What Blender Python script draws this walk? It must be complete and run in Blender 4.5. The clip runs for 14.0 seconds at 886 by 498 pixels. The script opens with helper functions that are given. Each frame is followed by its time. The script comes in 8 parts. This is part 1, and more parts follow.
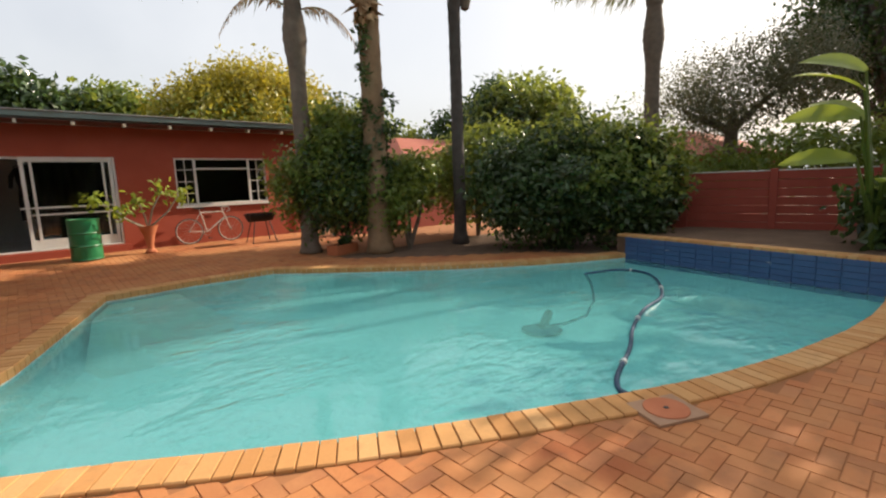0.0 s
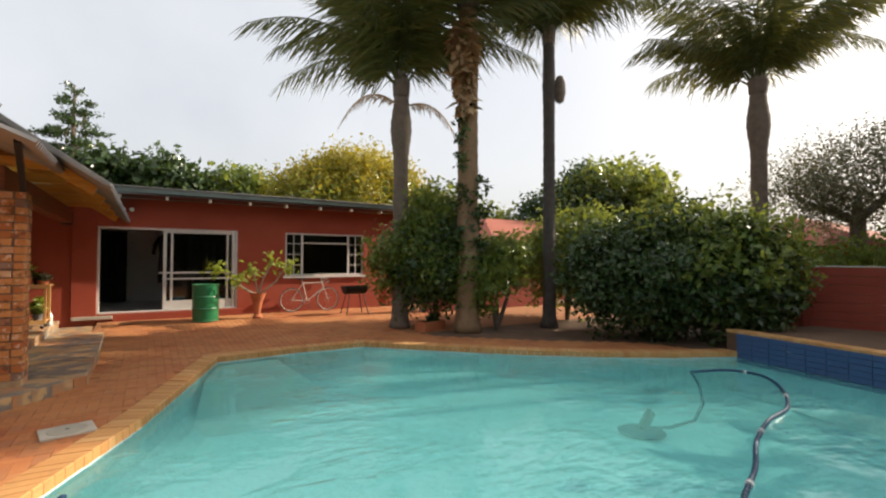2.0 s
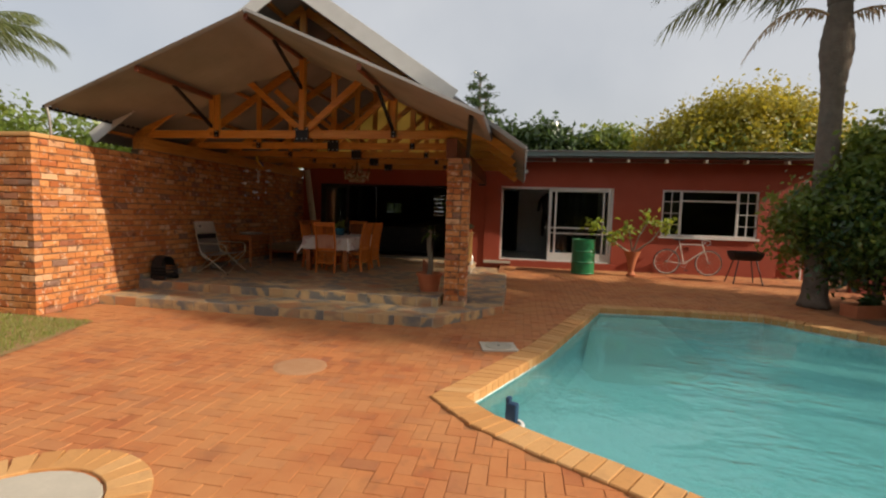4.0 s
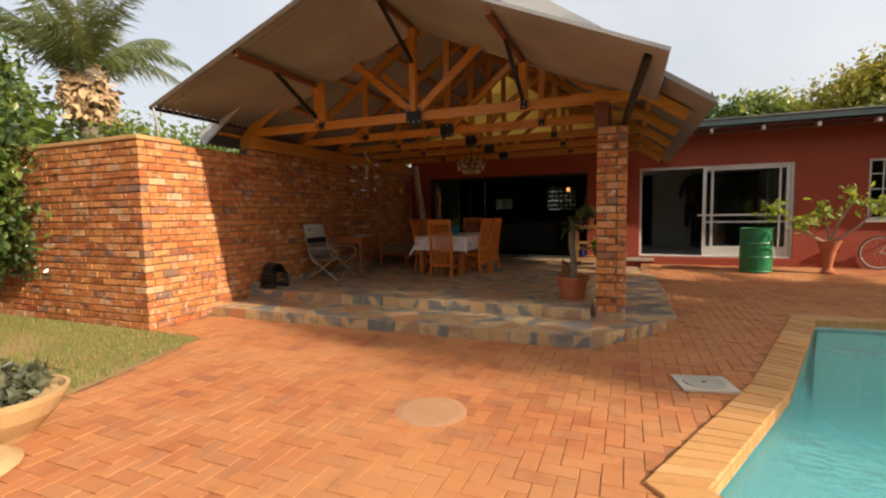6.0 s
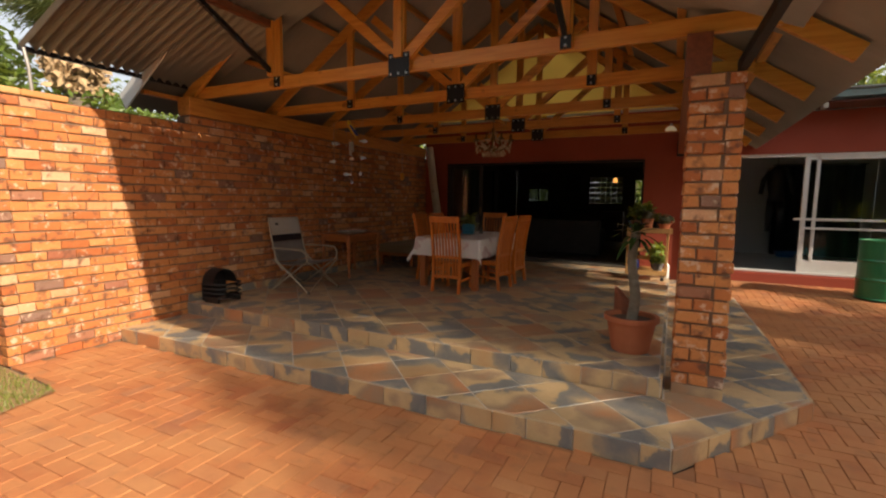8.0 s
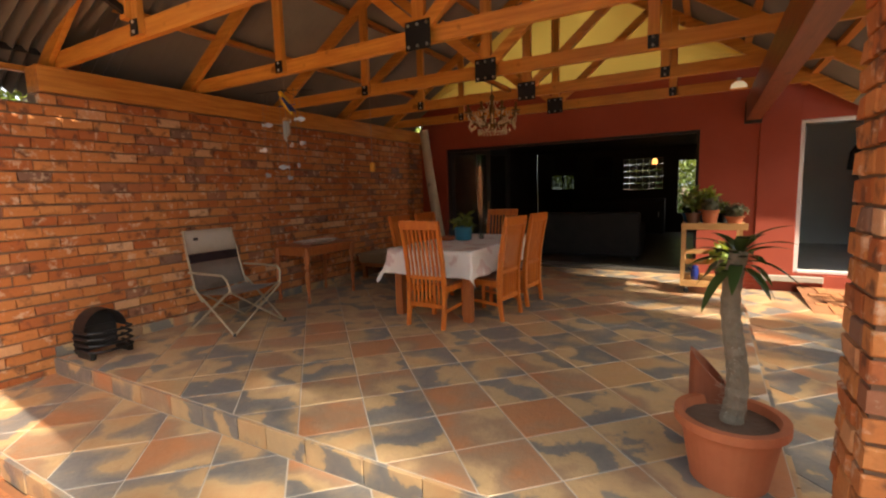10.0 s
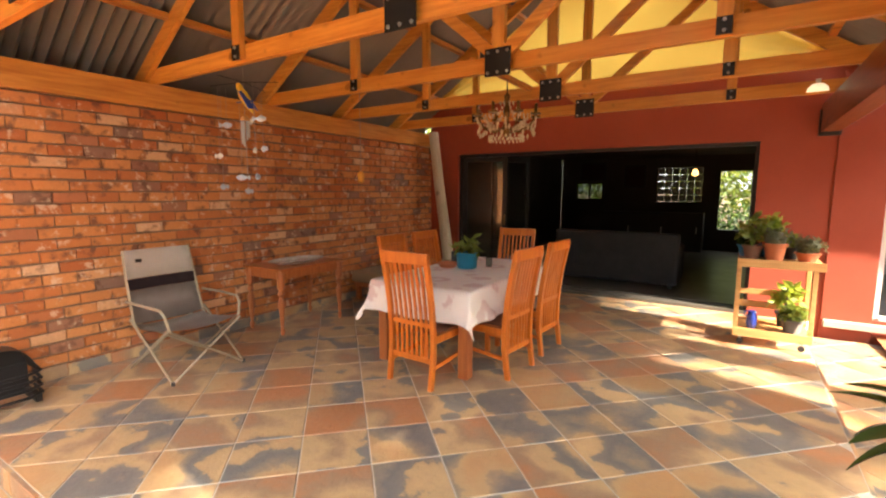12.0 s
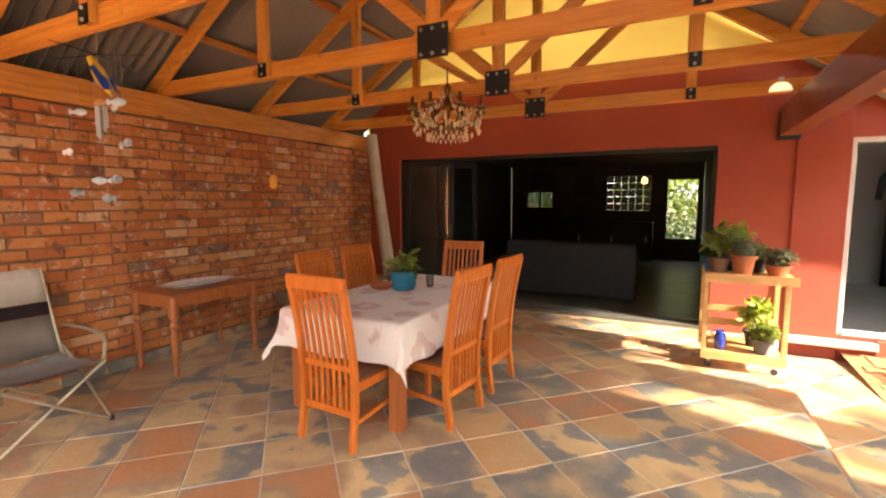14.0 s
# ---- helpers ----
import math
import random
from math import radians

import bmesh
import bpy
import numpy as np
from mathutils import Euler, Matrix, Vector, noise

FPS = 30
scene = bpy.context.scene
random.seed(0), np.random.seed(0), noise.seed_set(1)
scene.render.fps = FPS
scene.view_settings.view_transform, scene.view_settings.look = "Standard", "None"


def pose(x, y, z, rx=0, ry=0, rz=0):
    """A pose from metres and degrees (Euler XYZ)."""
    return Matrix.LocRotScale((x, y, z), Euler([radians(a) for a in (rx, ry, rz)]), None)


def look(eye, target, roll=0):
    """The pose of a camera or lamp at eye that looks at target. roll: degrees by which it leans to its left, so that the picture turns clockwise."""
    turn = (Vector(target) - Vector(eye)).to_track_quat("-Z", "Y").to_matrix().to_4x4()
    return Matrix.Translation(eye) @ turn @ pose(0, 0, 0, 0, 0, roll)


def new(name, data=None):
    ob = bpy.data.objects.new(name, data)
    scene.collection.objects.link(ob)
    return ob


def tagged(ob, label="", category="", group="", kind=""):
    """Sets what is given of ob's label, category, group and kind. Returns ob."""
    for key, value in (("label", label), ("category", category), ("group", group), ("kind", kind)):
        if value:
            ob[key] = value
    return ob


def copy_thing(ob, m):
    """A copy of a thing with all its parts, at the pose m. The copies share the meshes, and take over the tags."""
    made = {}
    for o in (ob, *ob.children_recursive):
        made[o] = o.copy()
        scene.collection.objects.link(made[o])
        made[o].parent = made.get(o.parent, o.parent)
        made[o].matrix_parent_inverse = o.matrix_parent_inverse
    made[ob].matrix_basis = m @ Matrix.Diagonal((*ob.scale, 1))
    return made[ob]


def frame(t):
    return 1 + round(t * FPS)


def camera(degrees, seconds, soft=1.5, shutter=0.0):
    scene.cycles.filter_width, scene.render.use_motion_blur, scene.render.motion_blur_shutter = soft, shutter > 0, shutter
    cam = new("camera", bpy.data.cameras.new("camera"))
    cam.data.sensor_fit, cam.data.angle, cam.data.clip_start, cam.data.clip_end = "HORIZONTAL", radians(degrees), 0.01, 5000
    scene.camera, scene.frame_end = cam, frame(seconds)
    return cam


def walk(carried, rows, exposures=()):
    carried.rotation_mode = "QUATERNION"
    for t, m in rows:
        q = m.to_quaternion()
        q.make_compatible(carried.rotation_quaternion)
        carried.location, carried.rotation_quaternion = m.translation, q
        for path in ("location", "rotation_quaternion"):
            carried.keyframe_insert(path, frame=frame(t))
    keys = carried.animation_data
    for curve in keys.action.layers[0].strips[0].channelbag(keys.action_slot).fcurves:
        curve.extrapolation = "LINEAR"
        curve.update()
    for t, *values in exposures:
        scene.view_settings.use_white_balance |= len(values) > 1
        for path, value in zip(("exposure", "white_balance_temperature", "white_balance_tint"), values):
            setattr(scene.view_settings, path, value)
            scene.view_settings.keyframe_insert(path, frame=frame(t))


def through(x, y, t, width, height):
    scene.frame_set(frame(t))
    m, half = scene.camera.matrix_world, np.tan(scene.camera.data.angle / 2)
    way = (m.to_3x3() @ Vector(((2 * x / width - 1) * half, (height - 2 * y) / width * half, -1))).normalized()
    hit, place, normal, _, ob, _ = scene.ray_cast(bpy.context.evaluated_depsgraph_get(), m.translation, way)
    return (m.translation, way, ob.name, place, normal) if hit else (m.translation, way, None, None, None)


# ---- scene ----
cam = camera(87.4, 14.0, soft=2.2)
EXPOSURES = [(0, 0.62), (1.5, 0.68), (2.5, 0.36), (3.0, 0.1), (3.5, 0.0), (4, 0.12), (6.5, 0.57), (7.2, 0.52), (9.5, 1.32), (10, 1.75), (10.5, 2.15), (11, 2.55), (11.5, 2.8), (12, 3.05), (13, 3.2), (14, 3.2)]
PATH = [
    (0, (0.837, 0.41, 1.571), (2.169, 1.874, 1.284), -2.1),
    (0.4, (0.833, 0.464, 1.585), (2.04, 2.031, 1.291), -2.4),
    (0.5, (0.837, 0.472, 1.587), (2.026, 2.054, 1.299), -2.1),
    (1, (0.83, 0.48, 1.62), (1.909, 2.143, 1.355), -1.5),
    (1.5, (0.762, 0.469, 1.676), (1.891, 2.119, 1.661), -0.6),
    (2, (0.67, 0.464, 1.66), (1.742, 2.152, 1.708), 0.2),
    (2.5, (0.633, 0.516, 1.63), (1.352, 2.381, 1.568), -1.3),
    (3, (0.54, 0.575, 1.625), (0.952, 2.53, 1.528), 0.1),
    (3.5, (0.422, 0.632, 1.596), (0.457, 2.628, 1.47), 0.1),
    (4, (0.252, 0.652, 1.575), (-0.078, 2.619, 1.428), 1.8),
    (4.2, (0.188, 0.713, 1.574), (-0.212, 2.666, 1.411), 0.8),
    (6.3, (-0.608, 2.232, 1.449), (-1.462, 4.034, 1.291), -1.7),
    (6.5, (-0.63, 2.474, 1.455), (-1.553, 4.239, 1.274), -2.1),
    (7, (-0.769, 3.007, 1.455), (-1.674, 4.774, 1.216), 0.8),
    (7.2, (-0.833, 3.211, 1.474), (-1.654, 5.023, 1.273), 0.9),
    (9.3, (-1.2, 5.381, 1.612), (-2.197, 7.098, 1.375), 0.1),
    (9.5, (-1.258, 5.566, 1.615), (-2.222, 7.3, 1.358), 0.5),
    (10, (-1.386, 6.015, 1.607), (-2.373, 7.738, 1.366), -1.7),
    (10.5, (-1.454, 6.378, 1.621), (-2.493, 8.075, 1.42), -1.4),
    (11, (-1.568, 6.654, 1.673), (-2.53, 8.402, 1.54), -0.4),
    (11.5, (-1.655, 6.818, 1.745), (-2.713, 8.509, 1.59), -0.1),
    (12, (-1.681, 7.002, 1.803), (-2.748, 8.676, 1.555), 0.1),
    (12.5, (-1.694, 7.142, 1.803), (-2.702, 8.844, 1.509), -0.9),
    (13, (-1.782, 7.3, 1.8), (-2.594, 9.112, 1.559), -0.4),
    (13.5, (-1.846, 7.454, 1.773), (-2.691, 9.251, 1.533), -1.3),
    (14, (-1.914, 7.702, 1.785), (-2.806, 9.48, 1.578), 0.0),
]
walk(cam, [(t, look(eye, target, roll)) for t, eye, target, roll in PATH],
     EXPOSURES)

# ---- world, sun and exposure ----
SUN_ELEVATION, SUN_AZIMUTH = 31.0, -11.5     # degrees; azimuth from +x towards +y
world = bpy.data.worlds.new("world")
scene.world = world
world.use_nodes = True
wn = world.node_tree.nodes
sky = wn.new("ShaderNodeTexSky")
sky.sky_type, sky.sun_disc = "NISHITA", False
sky.sun_elevation, sky.sun_rotation = radians(SUN_ELEVATION), radians(90 - SUN_AZIMUTH)
sky.air_density, sky.dust_density, sky.ozone_density = 1.0, 7.0, 0.6
wn["Background"].inputs[1].default_value = 0.125
# thin milky cloud over the clear sky
cloud = wn.new("ShaderNodeTexNoise")
cloud.inputs["Scale"].default_value, cloud.inputs["Detail"].default_value = 2.4, 5.0
cover = wn.new("ShaderNodeMapRange")
cover.inputs[1].default_value, cover.inputs[2].default_value, cover.inputs[3].default_value, cover.inputs[4].default_value = 0.3, 0.7, 0.55, 0.78
veil = wn.new("ShaderNodeMix")
veil.data_type = "RGBA"
veil.inputs[7].default_value = (5.5, 5.55, 5.65, 1)
world.node_tree.links.new(cloud.outputs[0], cover.inputs[0])
world.node_tree.links.new(cover.outputs[0], veil.inputs[0])
world.node_tree.links.new(sky.outputs[0], veil.inputs[6])
world.node_tree.links.new(veil.outputs[2], wn["Background"].inputs[0])
sun_data = bpy.data.lights.new("sun", "SUN")
sun_data.energy, sun_data.angle, sun_data.color = 5.0, radians(0.6), (1.0, 0.86, 0.68)
sun = new("sun", sun_data)
se, sa = radians(SUN_ELEVATION), radians(SUN_AZIMUTH)
sun.matrix_world = look((30 * math.cos(se) * math.cos(sa), 30 * math.cos(se) * math.sin(sa), 30 * math.sin(se)), (0, 0, 0))

# ---- materials ----
def nodes_of(name):
    m = bpy.data.materials.new(name)
    m.use_nodes = True
    nt = m.node_tree
    return m, nt, nt.nodes["Principled BSDF"]


def link(nt, a, b):
    nt.links.new(a, b)


def noise_tex(nt, scale, coord, detail=4.0, rough=0.55):
    n = nt.nodes.new("ShaderNodeTexNoise")
    n.inputs["Scale"].default_value, n.inputs["Detail"].default_value, n.inputs["Roughness"].default_value = scale, detail, rough
    link(nt, coord, n.inputs["Vector"])
    return n


def ramp(nt, fac, stops):
    r = nt.nodes.new("ShaderNodeValToRGB")
    while len(r.color_ramp.elements) < len(stops):
        r.color_ramp.elements.new(0.5)
    for e, (p, c) in zip(r.color_ramp.elements, stops):
        e.position, e.color = p, (*c, 1)
    link(nt, fac, r.inputs[0])
    return r


def mix(nt, fac, a, b, kind="MIX"):
    m = nt.nodes.new("ShaderNodeMix")
    m.data_type, m.blend_type = "RGBA", kind
    for sock, v in ((m.inputs[0], fac), (m.inputs[6], a), (m.inputs[7], b)):
        if isinstance(v, (int, float)):
            sock.default_value = v
        elif isinstance(v, tuple):
            sock.default_value = (*v, 1)
        else:
            link(nt, v, sock)
    return m.outputs[2]


def calc(nt, op, a, b=0.0):
    m = nt.nodes.new("ShaderNodeMath")
    m.operation = op
    for sock, v in ((m.inputs[0], a), (m.inputs[1], b)):
        if isinstance(v, (int, float)):
            sock.default_value = v
        else:
            link(nt, v, sock)
    return m.outputs[0]


def bumped(nt, bsdf, height, strength, distance=0.01):
    b = nt.nodes.new("ShaderNodeBump")
    b.inputs["Strength"].default_value, b.inputs["Distance"].default_value = strength, distance
    link(nt, height, b.inputs["Height"])
    link(nt, b.outputs[0], bsdf.inputs["Normal"])


def piece_random(nt):
    """One number for each loose piece, whether an object or an island."""
    o = nt.nodes.new("ShaderNodeObjectInfo").outputs["Random"]
    g = nt.nodes.new("ShaderNodeNewGeometry").outputs["Random Per Island"]
    return calc(nt, "FRACT", calc(nt, "ADD", calc(nt, "MULTIPLY", o, 7.31), g))


def world_pos(nt):
    return nt.nodes.new("ShaderNodeNewGeometry").outputs["Position"]


def surf(name, c1, c2, scale=6.0, rough=0.6, bump=0.2, grain=60.0, metal=0.0, spread=0.25, coat=0.0, dist=0.004):
    """A surface of two tones in broad patches with fine grain and relief."""
    m, nt, b = nodes_of(name)
    p = world_pos(nt)
    big, fine = noise_tex(nt, scale, p), noise_tex(nt, grain, p, 6.0)
    col = ramp(nt, big.outputs[0], [(0.5 - spread, c1), (0.5 + spread, c2)]).outputs[0]
    dark = tuple(v * 0.72 for v in c1)
    col = mix(nt, calc(nt, "MULTIPLY", fine.outputs[0], 0.45), col, dark)
    link(nt, col, b.inputs["Base Color"])
    r = calc(nt, "ADD", calc(nt, "MULTIPLY", big.outputs[0], 0.25), rough - 0.12)
    link(nt, r, b.inputs["Roughness"])
    b.inputs["Metallic"].default_value = metal
    b.inputs["Coat Weight"].default_value = coat
    if bump:
        bumped(nt, b, fine.outputs[0], bump, dist)
    return m


def brick_mat(name, stops, bump=0.6, grain=45.0, soot=0.5, rough=0.85, dust=0.0, lime=0.0):
    """Baked clay: each piece takes its own tone, with speckles and dark flashes."""
    m, nt, b = nodes_of(name)
    p, rnd = world_pos(nt), piece_random(nt)
    tone = ramp(nt, rnd, stops).outputs[0]
    spots, fine = noise_tex(nt, 9.0, p, 3.0), noise_tex(nt, grain, p, 6.0, 0.65)
    dark = ramp(nt, spots.outputs[0], [(0.55, (0, 0, 0)), (0.68, (1, 1, 1))]).outputs[0]
    col = mix(nt, calc(nt, "MULTIPLY", dark, soot), tone, (0.09, 0.05, 0.035))
    col = mix(nt, calc(nt, "MULTIPLY", fine.outputs[0], 0.5), col, tuple(0.6 * v for v in stops[0][1]))
    if lime:
        smear = ramp(nt, noise_tex(nt, 11.0, p, 5.0, 0.65).outputs[0], [(0.57, (0, 0, 0)), (0.66, (1, 1, 1))]).outputs[0]
        col = mix(nt, calc(nt, "MULTIPLY", smear, lime), col, (0.66, 0.47, 0.33))
    if dust:
        wide = noise_tex(nt, 0.9, p, 6.0, 0.6)
        d = ramp(nt, wide.outputs[0], [(0.38, (0, 0, 0)), (0.62, (1, 1, 1))]).outputs[0]
        col = mix(nt, calc(nt, "MULTIPLY", d, dust), col, (0.47, 0.21, 0.075))
        stain = ramp(nt, noise_tex(nt, 2.6, p, 5.0).outputs[0], [(0.58, (0, 0, 0)), (0.70, (1, 1, 1))]).outputs[0]
        col = mix(nt, calc(nt, "MULTIPLY", stain, 0.4), col, (0.20, 0.085, 0.04))
    link(nt, col, b.inputs["Base Color"])
    b.inputs["Roughness"].default_value = rough
    bumped(nt, b, fine.outputs[0], bump, 0.006)
    return m


def slate_mat():
    m, nt, b = nodes_of("slate")
    p, rnd = world_pos(nt), piece_random(nt)
    shift = nt.nodes.new("ShaderNodeCombineXYZ")
    link(nt, calc(nt, "MULTIPLY", rnd, 97.0), shift.inputs[0])
    link(nt, calc(nt, "MULTIPLY", rnd, 53.0), shift.inputs[1])
    add = nt.nodes.new("ShaderNodeVectorMath")
    link(nt, p, add.inputs[0])
    link(nt, shift.outputs[0], add.inputs[1])
    v = add.outputs[0]
    big, mid, fine = noise_tex(nt, 1.35, v, 2.0), noise_tex(nt, 11.0, v, 5.0, 0.65), noise_tex(nt, 42.0, v, 6.0)
    fld = calc(nt, "ADD", calc(nt, "MULTIPLY", big.outputs[0], 0.8), calc(nt, "MULTIPLY", mid.outputs[0], 0.11))
    fld = calc(nt, "ADD", fld, calc(nt, "MULTIPLY", calc(nt, "SUBTRACT", rnd, 0.5), 0.24))
    col = ramp(nt, fld, [(0.28, (0.46, 0.19, 0.07)), (0.36, (0.34, 0.215, 0.125)), (0.41, (0.58, 0.39, 0.19)), (0.452, (0.52, 0.35, 0.17)),
                         (0.462, (0.19, 0.18, 0.16)), (0.505, (0.135, 0.14, 0.145)), (0.54, (0.24, 0.205, 0.16)), (0.565, (0.36, 0.26, 0.16)), (0.575, (0.52, 0.35, 0.17)), (0.63, (0.54, 0.31, 0.13))])
    col = mix(nt, calc(nt, "MULTIPLY", mid.outputs[0], 0.4), col.outputs[0], (0.26, 0.22, 0.175))
    link(nt, col, b.inputs["Base Color"])
    link(nt, calc(nt, "ADD", calc(nt, "MULTIPLY", fine.outputs[0], 0.35), 0.22), b.inputs["Roughness"])
    bumped(nt, b, calc(nt, "ADD", mid.outputs[0], calc(nt, "MULTIPLY", fine.outputs[0], 0.4)), 0.45, 0.012)
    return m


def wood_mat(name, light, dark, scale=1.0, rough=0.42, axis=2, knots=True):
    """Planed timber with grain drawn out along one axis of the piece."""
    m, nt, b = nodes_of(name)
    tc = nt.nodes.new("ShaderNodeTexCoord").outputs["Object"]
    mp = nt.nodes.new("ShaderNodeMapping")
    sc = [14.0 * scale] * 3
    sc[axis] = 1.1 * scale
    mp.inputs["Scale"].default_value = sc
    o = nt.nodes.new("ShaderNodeObjectInfo").outputs["Random"]
    link(nt, calc(nt, "MULTIPLY", o, 31.0), mp.inputs["Location"])
    link(nt, tc, mp.inputs["Vector"])
    g = noise_tex(nt, 2.2, mp.outputs[0], 6.0, 0.6)
    col = ramp(nt, g.outputs[0], [(0.3, dark), (0.62, light)]).outputs[0]
    if knots:
        k = noise_tex(nt, 5.0, tc, 1.0)
        kf = ramp(nt, k.outputs[0], [(0.70, (0, 0, 0)), (0.76, (1, 1, 1))]).outputs[0]
        col = mix(nt, calc(nt, "MULTIPLY", kf, 0.75), col, tuple(v * 0.35 for v in dark))
    tone = mix(nt, calc(nt, "MULTIPLY", o, 0.35), col, tuple(v * 0.8 for v in dark))
    link(nt, tone, b.inputs["Base Color"])
    b.inputs["Roughness"].default_value = rough
    bumped(nt, b, g.outputs[0], 0.18, 0.003)
    return m


def leaf_mat(name, c1, c2, c3, trans=0.3, rough=0.45):
    m, nt, b = nodes_of(name)
    rnd = nt.nodes.new("ShaderNodeNewGeometry").outputs["Random Per Island"]
    patch = noise_tex(nt, 1.3, world_pos(nt), 3.0)
    col = ramp(nt, rnd, [(0.0, c1), (0.6, c2), (1.0, c3)]).outputs[0]
    col = mix(nt, calc(nt, "MULTIPLY", patch.outputs[0], 0.5), col, c1)
    link(nt, col, b.inputs["Base Color"])
    b.inputs["Roughness"].default_value = rough
    t = nt.nodes.new("ShaderNodeBsdfTranslucent")
    link(nt, mix(nt, 0.5, col, (min(1, c3[0] * 2), min(1, c3[1] * 1.7), c3[2])), t.inputs["Color"])
    ms = nt.nodes.new("ShaderNodeMixShader")
    ms.inputs[0].default_value = trans
    link(nt, b.outputs[0], ms.inputs[1])
    link(nt, t.outputs[0], ms.inputs[2])
    link(nt, ms.outputs[0], nt.nodes["Material Output"].inputs[0])
    return m


def glass_mat(name, tint=(0.8, 0.85, 0.85), gloss=0.03):
    """A thin pane: clear straight through, mirror-like at grazing angles."""
    m, nt, b = nodes_of(name)
    tr, gl = nt.nodes.new("ShaderNodeBsdfTransparent"), nt.nodes.new("ShaderNodeBsdfGlossy")
    tr.inputs[0].default_value = (*tint, 1)
    gl.inputs["Roughness"].default_value = gloss
    fr = nt.nodes.new("ShaderNodeFresnel")
    fr.inputs[0].default_value = 1.5
    ms = nt.nodes.new("ShaderNodeMixShader")
    link(nt, fr.outputs[0], ms.inputs[0])
    link(nt, tr.outputs[0], ms.inputs[1])
    link(nt, gl.outputs[0], ms.inputs[2])
    link(nt, ms.outputs[0], nt.nodes["Material Output"].inputs[0])
    return m


def water_mat():
    m, nt, b = nodes_of("pool_water")
    p = world_pos(nt)
    mp = nt.nodes.new("ShaderNodeMapping")
    mp.inputs["Rotation"].default_value = (0, 0, radians(35))
    mp.inputs["Scale"].default_value = (0.9, 1.7, 1.0)
    link(nt, p, mp.inputs["Vector"])
    w1, w2 = noise_tex(nt, 5.2, mp.outputs[0], 1.5, 0.45), noise_tex(nt, 13.0, mp.outputs[0], 2.0, 0.5)
    # breeze patches: calm and ruffled stretches of the surface
    gust = ramp(nt, noise_tex(nt, 0.55, p, 2.0).outputs[0], [(0.46, (0.10, 0.10, 0.10)), (0.58, (1.0, 1.0, 1.0))]).outputs[0]
    h = calc(nt, "ADD", w1.outputs[0], calc(nt, "MULTIPLY", w2.outputs[0], 0.12))
    h = calc(nt, "MULTIPLY", h, gust)
    bp = nt.nodes.new("ShaderNodeBump")
    bp.inputs["Strength"].default_value, bp.inputs["Distance"].default_value = 0.8, 0.04
    link(nt, h, bp.inputs["Height"])
    tr, gl = nt.nodes.new("ShaderNodeBsdfTransparent"), nt.nodes.new("ShaderNodeBsdfGlossy")
    tr.inputs[0].default_value = (0.56, 0.98, 0.965, 1)
    gl.inputs["Roughness"].default_value = 0.015
    fr = nt.nodes.new("ShaderNodeFresnel")
    fr.inputs[0].default_value = 1.42
    link(nt, bp.outputs[0], fr.inputs["Normal"])
    link(nt, bp.outputs[0], gl.inputs["Normal"])
    haze = nt.nodes.new("ShaderNodeBsdfDiffuse")
    haze.inputs[0].default_value = (0.30, 0.86, 0.85, 1)
    body = nt.nodes.new("ShaderNodeMixShader")
    body.inputs[0].default_value = 0.22
    link(nt, tr.outputs[0], body.inputs[1])
    link(nt, haze.outputs[0], body.inputs[2])
    ms = nt.nodes.new("ShaderNodeMixShader")
    link(nt, fr.outputs[0], ms.inputs[0])
    link(nt, body.outputs[0], ms.inputs[1])
    link(nt, gl.outputs[0], ms.inputs[2])
    link(nt, ms.outputs[0], nt.nodes["Material Output"].inputs[0])
    return m


def glow_mat(name, colour, strength):
    m, nt, b = nodes_of(name)
    b.inputs["Base Color"].default_value = (*colour, 1)
    b.inputs["Emission Color"].default_value = (*colour, 1)
    b.inputs["Emission Strength"].default_value = strength
    return m


FACE_BRICK = brick_mat("face_brick", [(0.0, (0.425, 0.121, 0.032)), (0.3, (0.552, 0.190, 0.052)), (0.62, (0.609, 0.241, 0.071)), (0.82, (0.655, 0.282, 0.092)), (0.86, (0.736, 0.460, 0.265)), (0.88, (0.690, 0.380, 0.196)), (0.92, (0.483, 0.149, 0.046)), (0.955, (0.276, 0.149, 0.098)), (0.98, (0.196, 0.138, 0.109)), (1.0, (0.414, 0.115, 0.044))], bump=1.0, soot=0.85, lime=0.7)
PAVER = brick_mat("clay_paver", [(0.0, (0.36, 0.105, 0.034)), (0.35, (0.45, 0.145, 0.045)), (0.7, (0.50, 0.18, 0.058)), (0.9, (0.42, 0.17, 0.07)), (1.0, (0.30, 0.10, 0.045))], bump=0.45, soot=0.35, dust=0.75)
COPING = brick_mat("coping_brick", [(0.0, (0.50, 0.235, 0.075)), (0.5, (0.58, 0.30, 0.105)), (1.0, (0.62, 0.36, 0.15))], bump=0.3, soot=0.15)
MORTAR = surf("mortar", (0.22, 0.135, 0.085), (0.16, 0.095, 0.06), 5, 0.95, 0.5)
SAND = surf("joint_sand", (0.36, 0.155, 0.06), (0.26, 0.105, 0.042), 4, 0.95, 0.4)
SOIL = surf("dry_soil", (0.17, 0.10, 0.06), (0.09, 0.055, 0.035), 2.2, 0.97, 0.7, 30, dist=0.03)
GRASS_BASE = surf("worn_lawn", (0.26, 0.19, 0.07), (0.36, 0.19, 0.09), 1.6, 0.95, 0.7, 40, dist=0.02)
SLATE = slate_mat()
GROUT = surf("tile_grout", (0.58, 0.52, 0.43), (0.46, 0.41, 0.34), 5, 0.9, 0.3)
